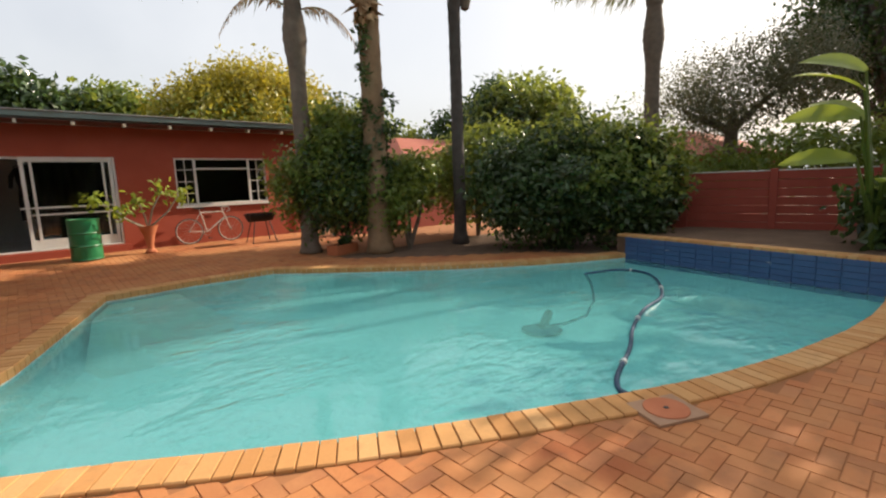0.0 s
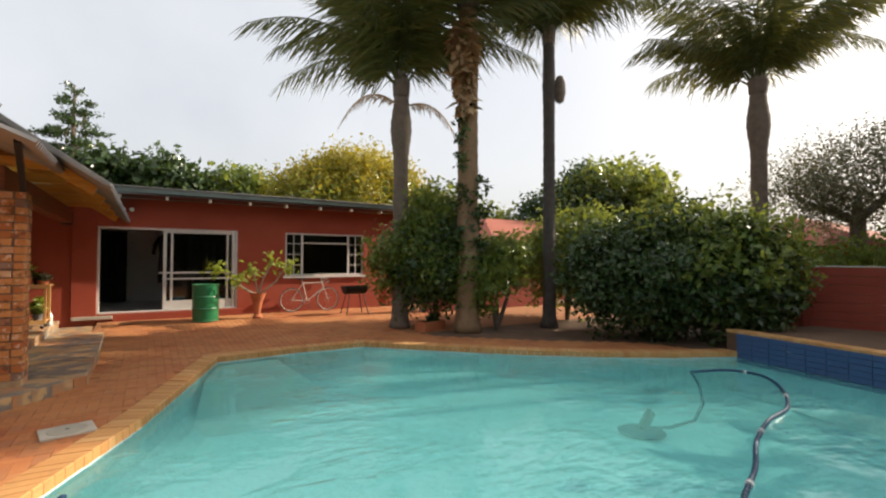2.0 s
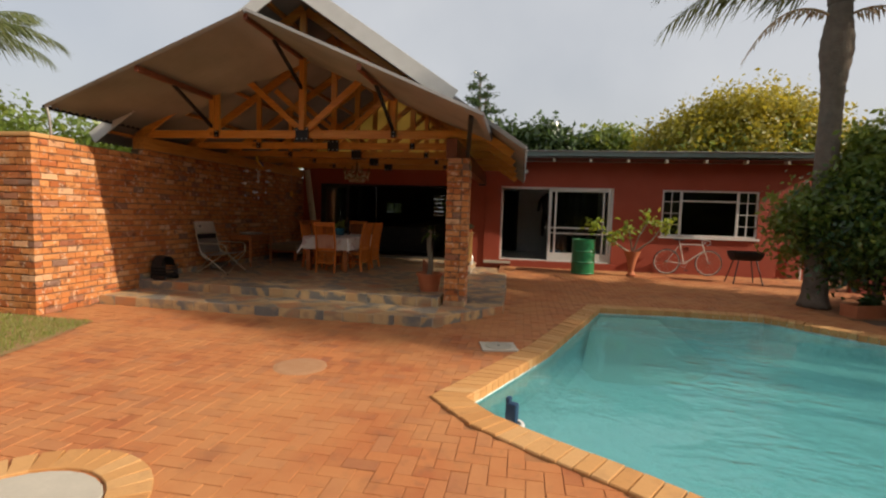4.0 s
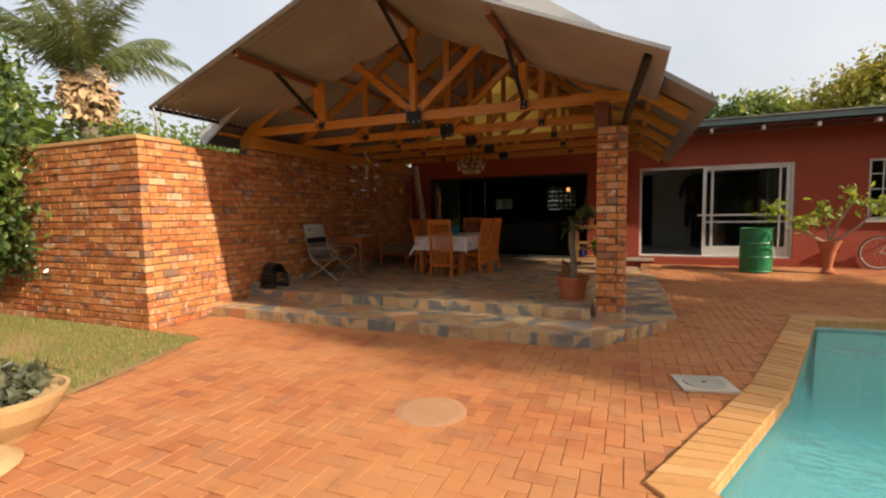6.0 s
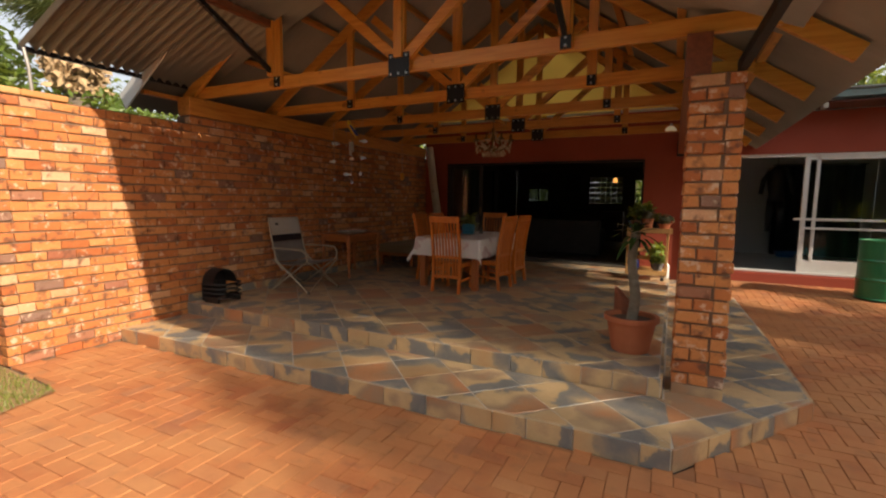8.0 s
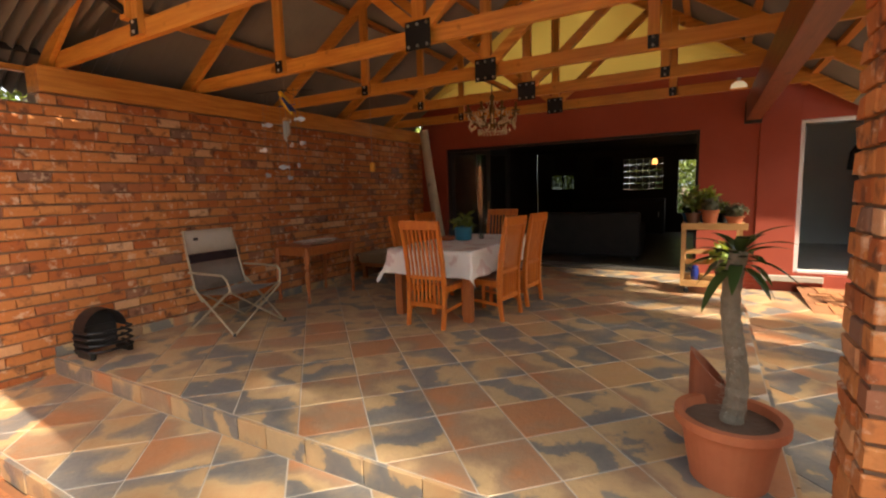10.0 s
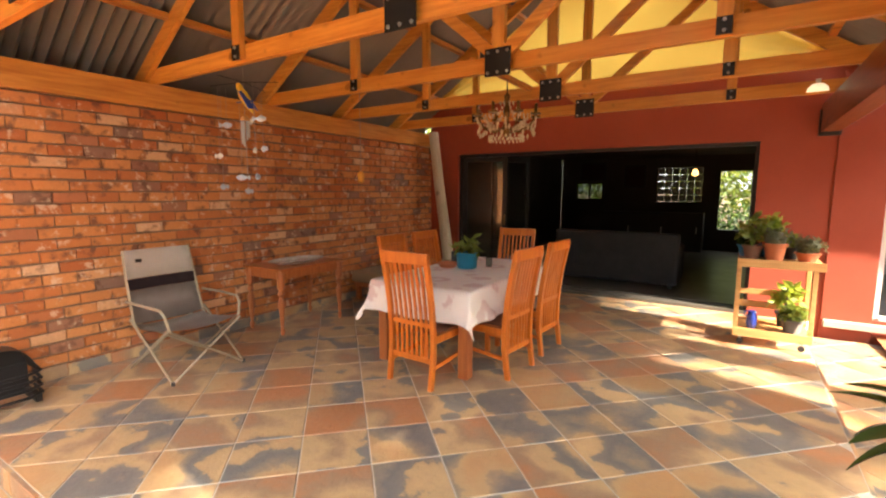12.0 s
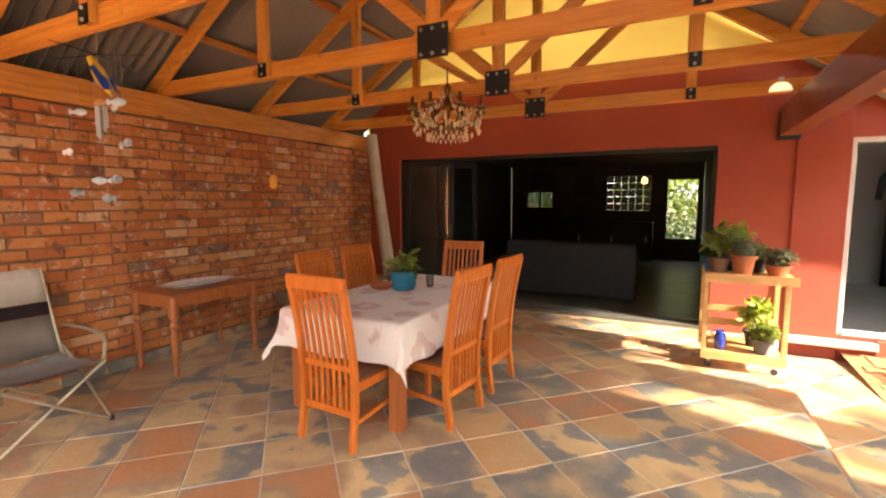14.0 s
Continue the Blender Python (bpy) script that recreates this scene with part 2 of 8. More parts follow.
RED_PLASTER = surf("red_plaster", (0.36, 0.065, 0.030), (0.30, 0.050, 0.024), 1.6, 0.75, 0.25, 55)
# wall tone darkened to put the unlit rooms' shade into the colour
DIM_ROOM_PLASTER = surf("dim_room_plaster", (0.075, 0.068, 0.06), (0.055, 0.05, 0.045), 1.5, 0.85, 0.1)
WHITE_PLASTER = surf("white_plaster", (0.66, 0.66, 0.64), (0.58, 0.58, 0.57), 1.5, 0.8, 0.1)
WHITE_PAINT = surf("white_paint", (0.72, 0.71, 0.68), (0.62, 0.61, 0.58), 5, 0.45, 0.1)
PINE = wood_mat("oiled_pine", (0.75, 0.345, 0.06), (0.53, 0.19, 0.026), axis=0)
PINE_UP = wood_mat("oiled_pine_upright", (0.73, 0.335, 0.058), (0.53, 0.19, 0.026), axis=2)
PINE_LONG = wood_mat("oiled_pine_along", (0.62, 0.265, 0.05), (0.43, 0.145, 0.024), axis=1)
DARK_BEAM = wood_mat("dark_stained_beam", (0.24, 0.075, 0.030), (0.15, 0.045, 0.02), axis=1)
CHAIR_WOOD = wood_mat("orange_hardwood", (0.64, 0.185, 0.020), (0.46, 0.11, 0.012), axis=2, rough=0.35, knots=False)
TABLE_WOOD = wood_mat("side_table_wood", (0.46, 0.15, 0.04), (0.30, 0.085, 0.025), axis=2, rough=0.4)
CART_WOOD = wood_mat("pale_pine", (0.66, 0.38, 0.14), (0.52, 0.26, 0.085), axis=0, rough=0.55)
POLE_WOOD = wood_mat("weathered_pole", (0.55, 0.47, 0.35), (0.40, 0.33, 0.24), axis=2, rough=0.8)
TIN = surf("galvanised_sheet", (0.29, 0.27, 0.25), (0.19, 0.175, 0.16), 1.3, 0.44, 0.12, 25, metal=0.5)
TIN_GREEN = surf("painted_sheet", (0.20, 0.26, 0.25), (0.15, 0.20, 0.19), 2, 0.5, 0.1)
BLACK_STEEL = surf("black_steel", (0.018, 0.018, 0.02), (0.03, 0.03, 0.032), 9, 0.45, 0.15, metal=0.4)
BOLT = surf("zinc_bolt", (0.6, 0.6, 0.58), (0.5, 0.5, 0.48), 9, 0.35, 0.0, metal=0.9)
# coarse bump stands in for the light ripples cast on the pool floor
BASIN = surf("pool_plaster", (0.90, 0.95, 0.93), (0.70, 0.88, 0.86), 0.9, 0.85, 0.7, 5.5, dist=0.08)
WATER = water_mat()
BLUE_PAINT = surf("blue_mosaic_paint", (0.03, 0.075, 0.19), (0.045, 0.10, 0.23), 3, 0.5, 0.3, 35)
GLASS = glass_mat("window_glass")
def sheer_mat(name, colour, through):
    m, nt, b = nodes_of(name)
    weave = noise_tex(nt, 3.0, world_pos(nt), 5.0)
    col = mix(nt, calc(nt, "MULTIPLY", weave.outputs[0], 0.35), colour, tuple(v * 0.75 for v in colour))
    link(nt, col, b.inputs["Base Color"])
    b.inputs["Roughness"].default_value = 0.9
    t = nt.nodes.new("ShaderNodeBsdfTranslucent")
    link(nt, col, t.inputs["Color"])
    ms = nt.nodes.new("ShaderNodeMixShader")
    ms.inputs[0].default_value = through
    link(nt, b.outputs[0], ms.inputs[1])
    link(nt, t.outputs[0], ms.inputs[2])
    link(nt, ms.outputs[0], nt.nodes["Material Output"].inputs[0])
    return m


CLOTH_YELLOW = sheer_mat("yellow_shade_cloth", (0.86, 0.55, 0.10), 0.5)
TERRACOTTA = surf("terracotta", (0.50, 0.16, 0.065), (0.40, 0.12, 0.05), 6, 0.8, 0.25)
GREEN_DRUM = surf("green_drum_paint", (0.012, 0.15, 0.055), (0.02, 0.20, 0.075), 5, 0.35, 0.1, coat=0.2)
FABRIC_GREY = surf("canvas_grey", (0.37, 0.325, 0.29), (0.31, 0.27, 0.245), 8, 0.95, 0.4, 180)
FABRIC_WHITE = surf("canvas_white", (0.80, 0.77, 0.70), (0.72, 0.68, 0.62), 8, 0.95, 0.4, 180)
FABRIC_DARK = surf("canvas_dark", (0.05, 0.028, 0.03), (0.035, 0.02, 0.022), 8, 0.95, 0.3, 180)
TUBE_METAL = surf("champagne_tube", (0.50, 0.45, 0.33), (0.42, 0.37, 0.27), 8, 0.4, 0.0, metal=0.6)
BARK = surf("palm_bark", (0.21, 0.165, 0.125), (0.12, 0.095, 0.075), 7, 0.95, 0.9, 28, dist=0.03)
BARK_TAN = surf("tan_palm_bark", (0.33, 0.215, 0.12), (0.20, 0.125, 0.07), 5, 0.95, 0.9, 22, dist=0.03)
BARK_DARK = surf("dark_palm_bark", (0.10, 0.085, 0.075), (0.06, 0.05, 0.045), 7, 0.95, 0.9, 28, dist=0.03)
DRY_FROND = surf("dry_frond", (0.52, 0.36, 0.20), (0.38, 0.25, 0.13), 5, 0.9, 0.3)
FROND = leaf_mat("palm_frond", (0.065, 0.095, 0.03), (0.11, 0.14, 0.045), (0.19, 0.19, 0.06), 0.32)
LEAF_DARK = leaf_mat("leaf_dark", (0.026, 0.054, 0.016), (0.045, 0.085, 0.025), (0.085, 0.13, 0.042), 0.25, 0.24)
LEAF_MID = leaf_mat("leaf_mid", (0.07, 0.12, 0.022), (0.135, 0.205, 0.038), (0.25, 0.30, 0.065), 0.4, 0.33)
LEAF_YELLOW = leaf_mat("leaf_yellow", (0.16, 0.17, 0.022), (0.31, 0.285, 0.03), (0.46, 0.40, 0.05), 0.38)
LEAF_GREY = leaf_mat("leaf_grey", (0.08, 0.09, 0.055), (0.125, 0.135, 0.08), (0.19, 0.195, 0.12), 0.35)
LEAF_BRIGHT = leaf_mat("leaf_bright", (0.13, 0.20, 0.03), (0.22, 0.30, 0.04), (0.32, 0.40, 0.06), 0.4, 0.4)
ROOF_TILE = surf("red_roof_tile", (0.36, 0.10, 0.06), (0.28, 0.075, 0.045), 3, 0.85, 0.4)
RED_PANEL = surf("red_wall_paint", (0.30, 0.05, 0.028), (0.24, 0.04, 0.022), 2, 0.75, 0.3)
SOFA_CLOTH = surf("charcoal_fabric", (0.02, 0.023, 0.028), (0.014, 0.016, 0.02), 6, 0.95, 0.4, 150)
# floor tone darkened the same way, for the shade indoors
FLOOR_DIM = surf("dim_floor", (0.10, 0.092, 0.08), (0.075, 0.07, 0.06), 2, 0.35, 0.05)
FLOOR_SCREED = surf("grey_floor", (0.50, 0.49, 0.46), (0.42, 0.41, 0.38), 2, 0.35, 0.05)
CURTAIN = surf("dark_curtain", (0.055, 0.055, 0.065), (0.04, 0.04, 0.048), 4, 0.95, 0.2)
BLUE_POT = surf("blue_glaze", (0.01, 0.10, 0.24), (0.012, 0.13, 0.30), 6, 0.3, 0.05, coat=0.3)
TEAL_POT = surf("teal_pot", (0.01, 0.16, 0.27), (0.012, 0.19, 0.31), 6, 0.35, 0.05)
COBALT = surf("cobalt_glaze", (0.012, 0.03, 0.24), (0.015, 0.04, 0.30), 6, 0.25, 0.05, coat=0.4)
CONCRETE = surf("pale_concrete", (0.50, 0.45, 0.37), (0.40, 0.36, 0.30), 5, 0.9, 0.4)
PLASTIC_BLACK = surf("black_plastic", (0.014, 0.014, 0.016), (0.022, 0.022, 0.024), 9, 0.5, 0.1)
RUBBER_BLUE = surf("hose_blue", (0.015, 0.045, 0.10), (0.02, 0.06, 0.13), 9, 0.4, 0.1)
WHITE_CERAMIC = surf("white_ceramic", (0.75, 0.74, 0.72), (0.70, 0.69, 0.67), 5, 0.25, 0.0)
BRASS = surf("aged_brass", (0.20, 0.12, 0.045), (0.13, 0.08, 0.03), 9, 0.35, 0.1, metal=0.9)
LAMP_WARM = glow_mat("warm_lamp", (1.0, 0.42, 0.10), 0.9)
LAMP_WHITE = glow_mat("white_lamp", (1.0, 0.80, 0.5), 0.12)


def crystal_mat():
    m, nt, b = nodes_of("crystal")
    b.inputs["Base Color"].default_value = (0.95, 0.80, 0.58, 1)
    b.inputs["Roughness"].default_value = 0.04
    b.inputs["Transmission Weight"].default_value = 0.45
    return m


def tablecloth_mat():
    m, nt, b = nodes_of("printed_cotton")
    p = world_pos(nt)
    mo = nt.nodes.new("ShaderNodeTexVoronoi")
    mo.inputs["Scale"].default_value = 3.2
    link(nt, p, mo.inputs["Vector"])
    wob, fine = noise_tex(nt, 16.0, p, 3.0), noise_tex(nt, 260.0, p, 2.0)
    d = calc(nt, "ADD", mo.outputs["Distance"], calc(nt, "MULTIPLY", wob.outputs[0], 0.35))
    print_fac = ramp(nt, d, [(0.30, (0, 0, 0)), (0.36, (1, 1, 1)), (0.50, (1, 1, 1)), (0.56, (0, 0, 0))]).outputs[0]
    col = mix(nt, calc(nt, "MULTIPLY", print_fac, 0.5), (0.80, 0.76, 0.72), (0.50, 0.27, 0.27))
    link(nt, mix(nt, calc(nt, "MULTIPLY", fine.outputs[0], 0.15), col, (0.5, 0.42, 0.38)), b.inputs["Base Color"])
    b.inputs["Roughness"].default_value = 0.95
    bumped(nt, b, fine.outputs[0], 0.2, 0.002)
    return m


CRYSTAL = crystal_mat()
CLOTH = tablecloth_mat()

# ---- building blocks ----
def link_mesh(name, verts, faces, material, smooth=False):
    me = bpy.data.meshes.new(name)
    me.from_pydata(verts, [], faces)
    me.materials.append(material)
    if smooth:
        me.polygons.foreach_set("use_smooth", [True] * len(me.polygons))
    me.update()
    return me


def bm_mesh(name, bm, material, smooth=False):
    bmesh.ops.recalc_face_normals(bm, faces=bm.faces)
    me = bpy.data.meshes.new(name)
    bm.to_mesh(me)
    bm.free()
    me.materials.append(material)
    if smooth:
        me.polygons.foreach_set("use_smooth", [True] * len(me.polygons))
    return me


def part(name, bm, material, parent=None, label="", smooth=False):
    """One bmesh as one mesh object, under a thing or a part."""
    ob = new(name, bm_mesh(name, bm, material, smooth))
    if parent is not None:
        ob.parent = parent
    return tagged(ob, label)


def thing(name, label, category, group="", at=(0, 0, 0), turn=0.0):
    e = new(name)
    e.empty_display_size = 0.1
    e.matrix_world = pose(*at, 0, 0, turn)
    return tagged(e, label, category, group)


def structure(name, me, label):
    return tagged(new(name, me), label, kind="structure")


def add_box(bm, x0, x1, y0, y1, z0, z1, bevel=0.0, m=None):
    geo = bmesh.ops.create_cube(bm, size=1.0)["verts"]
    bmesh.ops.scale(bm, vec=(x1 - x0, y1 - y0, z1 - z0), verts=geo)
    bmesh.ops.translate(bm, vec=((x0 + x1) / 2, (y0 + y1) / 2, (z0 + z1) / 2), verts=geo)
    if bevel:
        edges = list({e for v in geo for e in v.link_edges})
        r = bmesh.ops.bevel(bm, geom=edges, offset=bevel, segments=2, affect="EDGES", profile=0.6)
        geo = list({v for fc in r["faces"] for v in fc.verts} | {v for v in geo if v.is_valid})
    if m is not None:
        bmesh.ops.transform(bm, matrix=m, verts=geo)
    return bm


def box(x0, x1, y0, y1, z0, z1, bevel=0.0, m=None):
    return add_box(bmesh.new(), x0, x1, y0, y1, z0, z1, bevel, m)


def bar(a, b, w, h, bevel=0.004, up=(0, 0, 1), bm=None):
    """A straight batten from a to b, w wide across and h deep along up."""
    bm = bm or bmesh.new()
    a, b = Vector(a), Vector(b)
    d = (b - a)
    x = d.normalized()
    y = Vector(up).cross(x)
    y = y.normalized() if y.length > 1e-4 else Vector((0, 1, 0))
    z = x.cross(y)
    m = Matrix((x, y, z)).transposed().to_4x4()
    m.translation = (a + b) / 2
    return add_box(bm, -d.length / 2, d.length / 2, -w / 2, w / 2, -h / 2, h / 2, bevel, m)


def add_tube(bm, pts, radius, sides=8, cap=True):
    """A round tube along points; radius a number or one for each point."""
    pts = [Vector(p) for p in pts]
    rs = radius if isinstance(radius, (list, tuple)) else [radius] * len(pts)
    rings, side = [], None
    for i, p in enumerate(pts):
        d = (pts[min(i + 1, len(pts) - 1)] - pts[max(i - 1, 0)]).normalized()
        if side is None:
            side = d.orthogonal().normalized()
        side = (side - d * side.dot(d)).normalized()
        other = d.cross(side)
        rings.append([bm.verts.new(p + rs[i] * (math.cos(t) * side + math.sin(t) * other)) for t in (2 * math.pi * k / sides for k in range(sides))])
    for r0, r1 in zip(rings, rings[1:]):
        for k in range(sides):
            bm.faces.new((r0[k], r0[(k + 1) % sides], r1[(k + 1) % sides], r1[k]))
    if cap:
        bm.faces.new(rings[0][::-1])
        bm.faces.new(rings[-1])
    return bm


def tube(pts, radius, sides=8):
    return add_tube(bmesh.new(), pts, radius, sides)


def lathe(profile, sides=24, centre=(0, 0, 0), bm=None):
    """A turned solid from (radius, height) pairs."""
    bm = bm or bmesh.new()
    c, rings = Vector(centre), []
    for r, z in profile:
        if r < 1e-5:
            rings.append([bm.verts.new(c + Vector((0, 0, z)))])
        else:
            rings.append([bm.verts.new(c + Vector((r * math.cos(2 * math.pi * k / sides), r * math.sin(2 * math.pi * k / sides), z))) for k in range(sides)])
    for r0, r1 in zip(rings, rings[1:]):
        for k in range(sides):
            k2 = (k + 1) % sides
            if len(r0) == 1 and len(r1) == 1:
                continue
            if len(r0) == 1:
                bm.faces.new((r0[0], r1[k2], r1[k]))
            elif len(r1) == 1:
                bm.faces.new((r0[k], r0[k2], r1[0]))
            else:
                bm.faces.new((r0[k], r0[k2], r1[k2], r1[k]))
    return bm


def clip(poly, keep):
    """A convex polygon cut by half planes (a, b, c): a x + b y <= c is kept."""
    for a, b, c in keep:
        out = []
        for p, q in zip(poly, poly[1:] + poly[:1]):
            dp, dq = a * p[0] + b * p[1] - c, a * q[0] + b * q[1] - c
            if dp <= 0:
                out.append(p)
            if (dp < 0) != (dq < 0) and abs(dp - dq) > 1e-9:
                k = dp / (dp - dq)
                out.append((p[0] + k * (q[0] - p[0]), p[1] + k * (q[1] - p[1])))
        poly = out
        if len(poly) < 3:
            return []
    return poly


def inside(x, y, poly):
    hit = False
    for (x0, y0), (x1, y1) in zip(poly, poly[1:] + poly[:1]):
        if (y0 > y) != (y1 > y) and x < x0 + (y - y0) / (y1 - y0) * (x1 - x0):
            hit = not hit
    return hit


def area(poly):
    return abs(sum(p[0] * q[1] - q[0] * p[1] for p, q in zip(poly, poly[1:] + poly[:1]))) / 2


def shrink(poly, d):
    cx, cy = sum(p[0] for p in poly) / len(poly), sum(p[1] for p in poly) / len(poly)
    out = []
    for x, y in poly:
        r = math.hypot(x - cx, y - cy)
        k = max(0.0, 1 - d / max(r, 1e-6))
        out.append((cx + (x - cx) * k, cy + (y - cy) * k))
    return out


def prism(poly, z0, z1, chamfer=0.004):
    """Vertices and faces of a flat piece with a small chamfer round its top."""
    n = len(poly)
    top = shrink(poly, chamfer)
    v = [(x, y, z0) for x, y in poly] + [(x, y, z1 - chamfer) for x, y in poly] + [(x, y, z1) for x, y in top]
    f = [tuple(range(2 * n, 3 * n))]
    for k in range(n):
        k2 = (k + 1) % n
        f += [(k, k2, n + k2, n + k), (n + k, n + k2, 2 * n + k2, 2 * n + k)]
    return v, f


def joined(pieces):
    verts, faces = [], []
    for v, f in pieces:
        n = len(verts)
        verts += v
        faces += [tuple(i + n for i in fc) for fc in f]
    return verts, faces

# ---- plan ----
WALL_X = -6.325            # inner face of the long brick wall
FACADE_Y = 13.86           # red facade
FLOOR_Z, TREAD_Z, SILL_Z = 0.27, 0.13, 0.37
UPPER_Y, LOWER_Y = 7.73, 6.95
RIDGE_X = -3.41
POOL = [(-0.17, 4.52), (0.62, 6.2), (1.67, 9.13), (3.0, 9.25), (4.35, 9.18), (5.1, 8.35), (5.98, 7.42), (6.75, 6.7), (7.59, 6.0), (8.6, 5.32), (9.75, 4.75),
        (8.9, 0.84), (8.06, 0.81), (7.3, 0.86), (6.51, 0.98), (5.53, 1.22), (4.84, 1.45), (4.28, 1.68), (3.49, 2.08), (2.74, 2.48), (2.12, 2.85), (1.57, 3.21), (1.06, 3.58), (0.57, 3.88), (0.1, 4.2)]
RAMP_Y = 9.65


def deck_z(y):
    return max(0.0, (y - RAMP_Y) / (FACADE_Y - RAMP_Y)) * 0.2


# ---- ground ----
def ground():
    bm = bmesh.new()
    outer = [bm.verts.new((x, y, -0.02)) for x, y in ((-2500, -2500), (2500, -2500), (2500, 2500), (-2500, 2500))]
    inner = [bm.verts.new((x, y, -0.02)) for x, y in POOL]
    edges = [bm.edges.new((a, b)) for loop in (outer, inner) for a, b in zip(loop, loop[1:] + loop[:1])]
    bmesh.ops.triangle_fill(bm, edges=edges, use_beauty=True)
    for fc in list(bm.faces):
        c = fc.calc_center_median()
        if inside(c.x, c.y, POOL):
            bm.faces.remove(fc)
    for fc in bm.faces:
        if fc.normal.z < 0:
            fc.normal_flip()
    me = bpy.data.meshes.new("ground")
    bm.to_mesh(me)
    bm.free()
    me.materials.append(SOIL)
    return structure("ground", me, "dry brown soil reaching to the horizon")


ground()
ramp_me = link_mesh("pavement_bed", [(-0.3, RAMP_Y, -0.007), (13, RAMP_Y, -0.007), (13, FACADE_Y + 0.1, 0.197), (-0.3, FACADE_Y + 0.1, 0.197)], [(0, 1, 2, 3)], SAND)
structure("pavement_bed", ramp_me, "sand bed of the sloping brick paving by the house")
PAVED = [(-6.3, 6.93), (-6.3, 6.0), (-5.42, 5.93), (-5.02, 4.9), (-4.85, 4.1), (-4.62, 3.2), (-4.32, 2.0), (-4.05, -2.0), (8.6, -2.0), (8.6, 0.7), (9.2, 0.7), (9.2, 4.7), (9.4, 5.2), (9.0, 6.4), (7.4, 7.7), (6.2, 8.9), (5.7, RAMP_Y), (0.0, RAMP_Y), (0.02, 8.2), (-0.9, 6.93)]


def paving_bed():
    bm = bmesh.new()
    loops = [[bm.verts.new((x, y, -0.007)) for x, y in loop] for loop in (PAVED, [(x * 0.995 + 0.02, y * 0.995 + 0.02) for x, y in POOL])]
    edges = [bm.edges.new((a, b)) for loop in loops for a, b in zip(loop, loop[1:] + loop[:1])]
    bmesh.ops.triangle_fill(bm, edges=edges, use_beauty=True)
    for fc in list(bm.faces):
        c = fc.calc_center_median()
        if inside(c.x, c.y, POOL) or not inside(c.x, c.y, PAVED):
            bm.faces.remove(fc)
    structure("pavement_sand", bm_mesh("pavement_sand", bm, SAND), "sandy bed of the red brick paving")


paving_bed()


def lawn():
    bm = bmesh.new()
    pts = [(-6.3, 5.95), (-5.35, 5.9), (-5.0, 4.9), (-4.82, 4.1), (-4.6, 3.2), (-4.3, 2.0), (-4.0, -4.0), (-22, -4.0), (-22, 5.95)]
    bm.faces.new([bm.verts.new((x, y, 0.008)) for x, y in pts])
    return structure("lawn", bm_mesh("lawn", bm, GRASS_BASE), "worn patchy lawn beside the brick wall")


lawn()


def grass_blades():
    rng = random.Random(3)
    v, f = [], []
    for _ in range(52000):
        x, y = rng.uniform(-10.5, -4.7), rng.uniform(2.0, 5.9)
        if x > -4.75 - (y - 3.6) * 0.25 or noise.noise((x * 0.9, y * 0.9, 0)) < 0.30 - 0.22 * (y - 2.0) + 0.25 * rng.random():
            continue
        a, h, w = rng.uniform(0, 6.28), rng.uniform(0.02, 0.055), 0.004
        dx, dy = math.cos(a), math.sin(a)
        lean = rng.uniform(0, 0.03)
        n = len(v)
        v += [(x - dx * w, y - dy * w, 0.006), (x + dx * w, y + dy * w, 0.006), (x - dy * lean, y + dx * lean, 0.006 + h)]
        f.append((n, n + 1, n + 2))
    ob = new("grass", link_mesh("grass", v, f, leaf_mat("grass_blade", (0.13, 0.19, 0.035), (0.22, 0.27, 0.06), (0.36, 0.34, 0.11), 0.35)))
    tagged(ob, "short thin yellowing grass on the lawn", "grass", kind="stuff")


grass_blades()


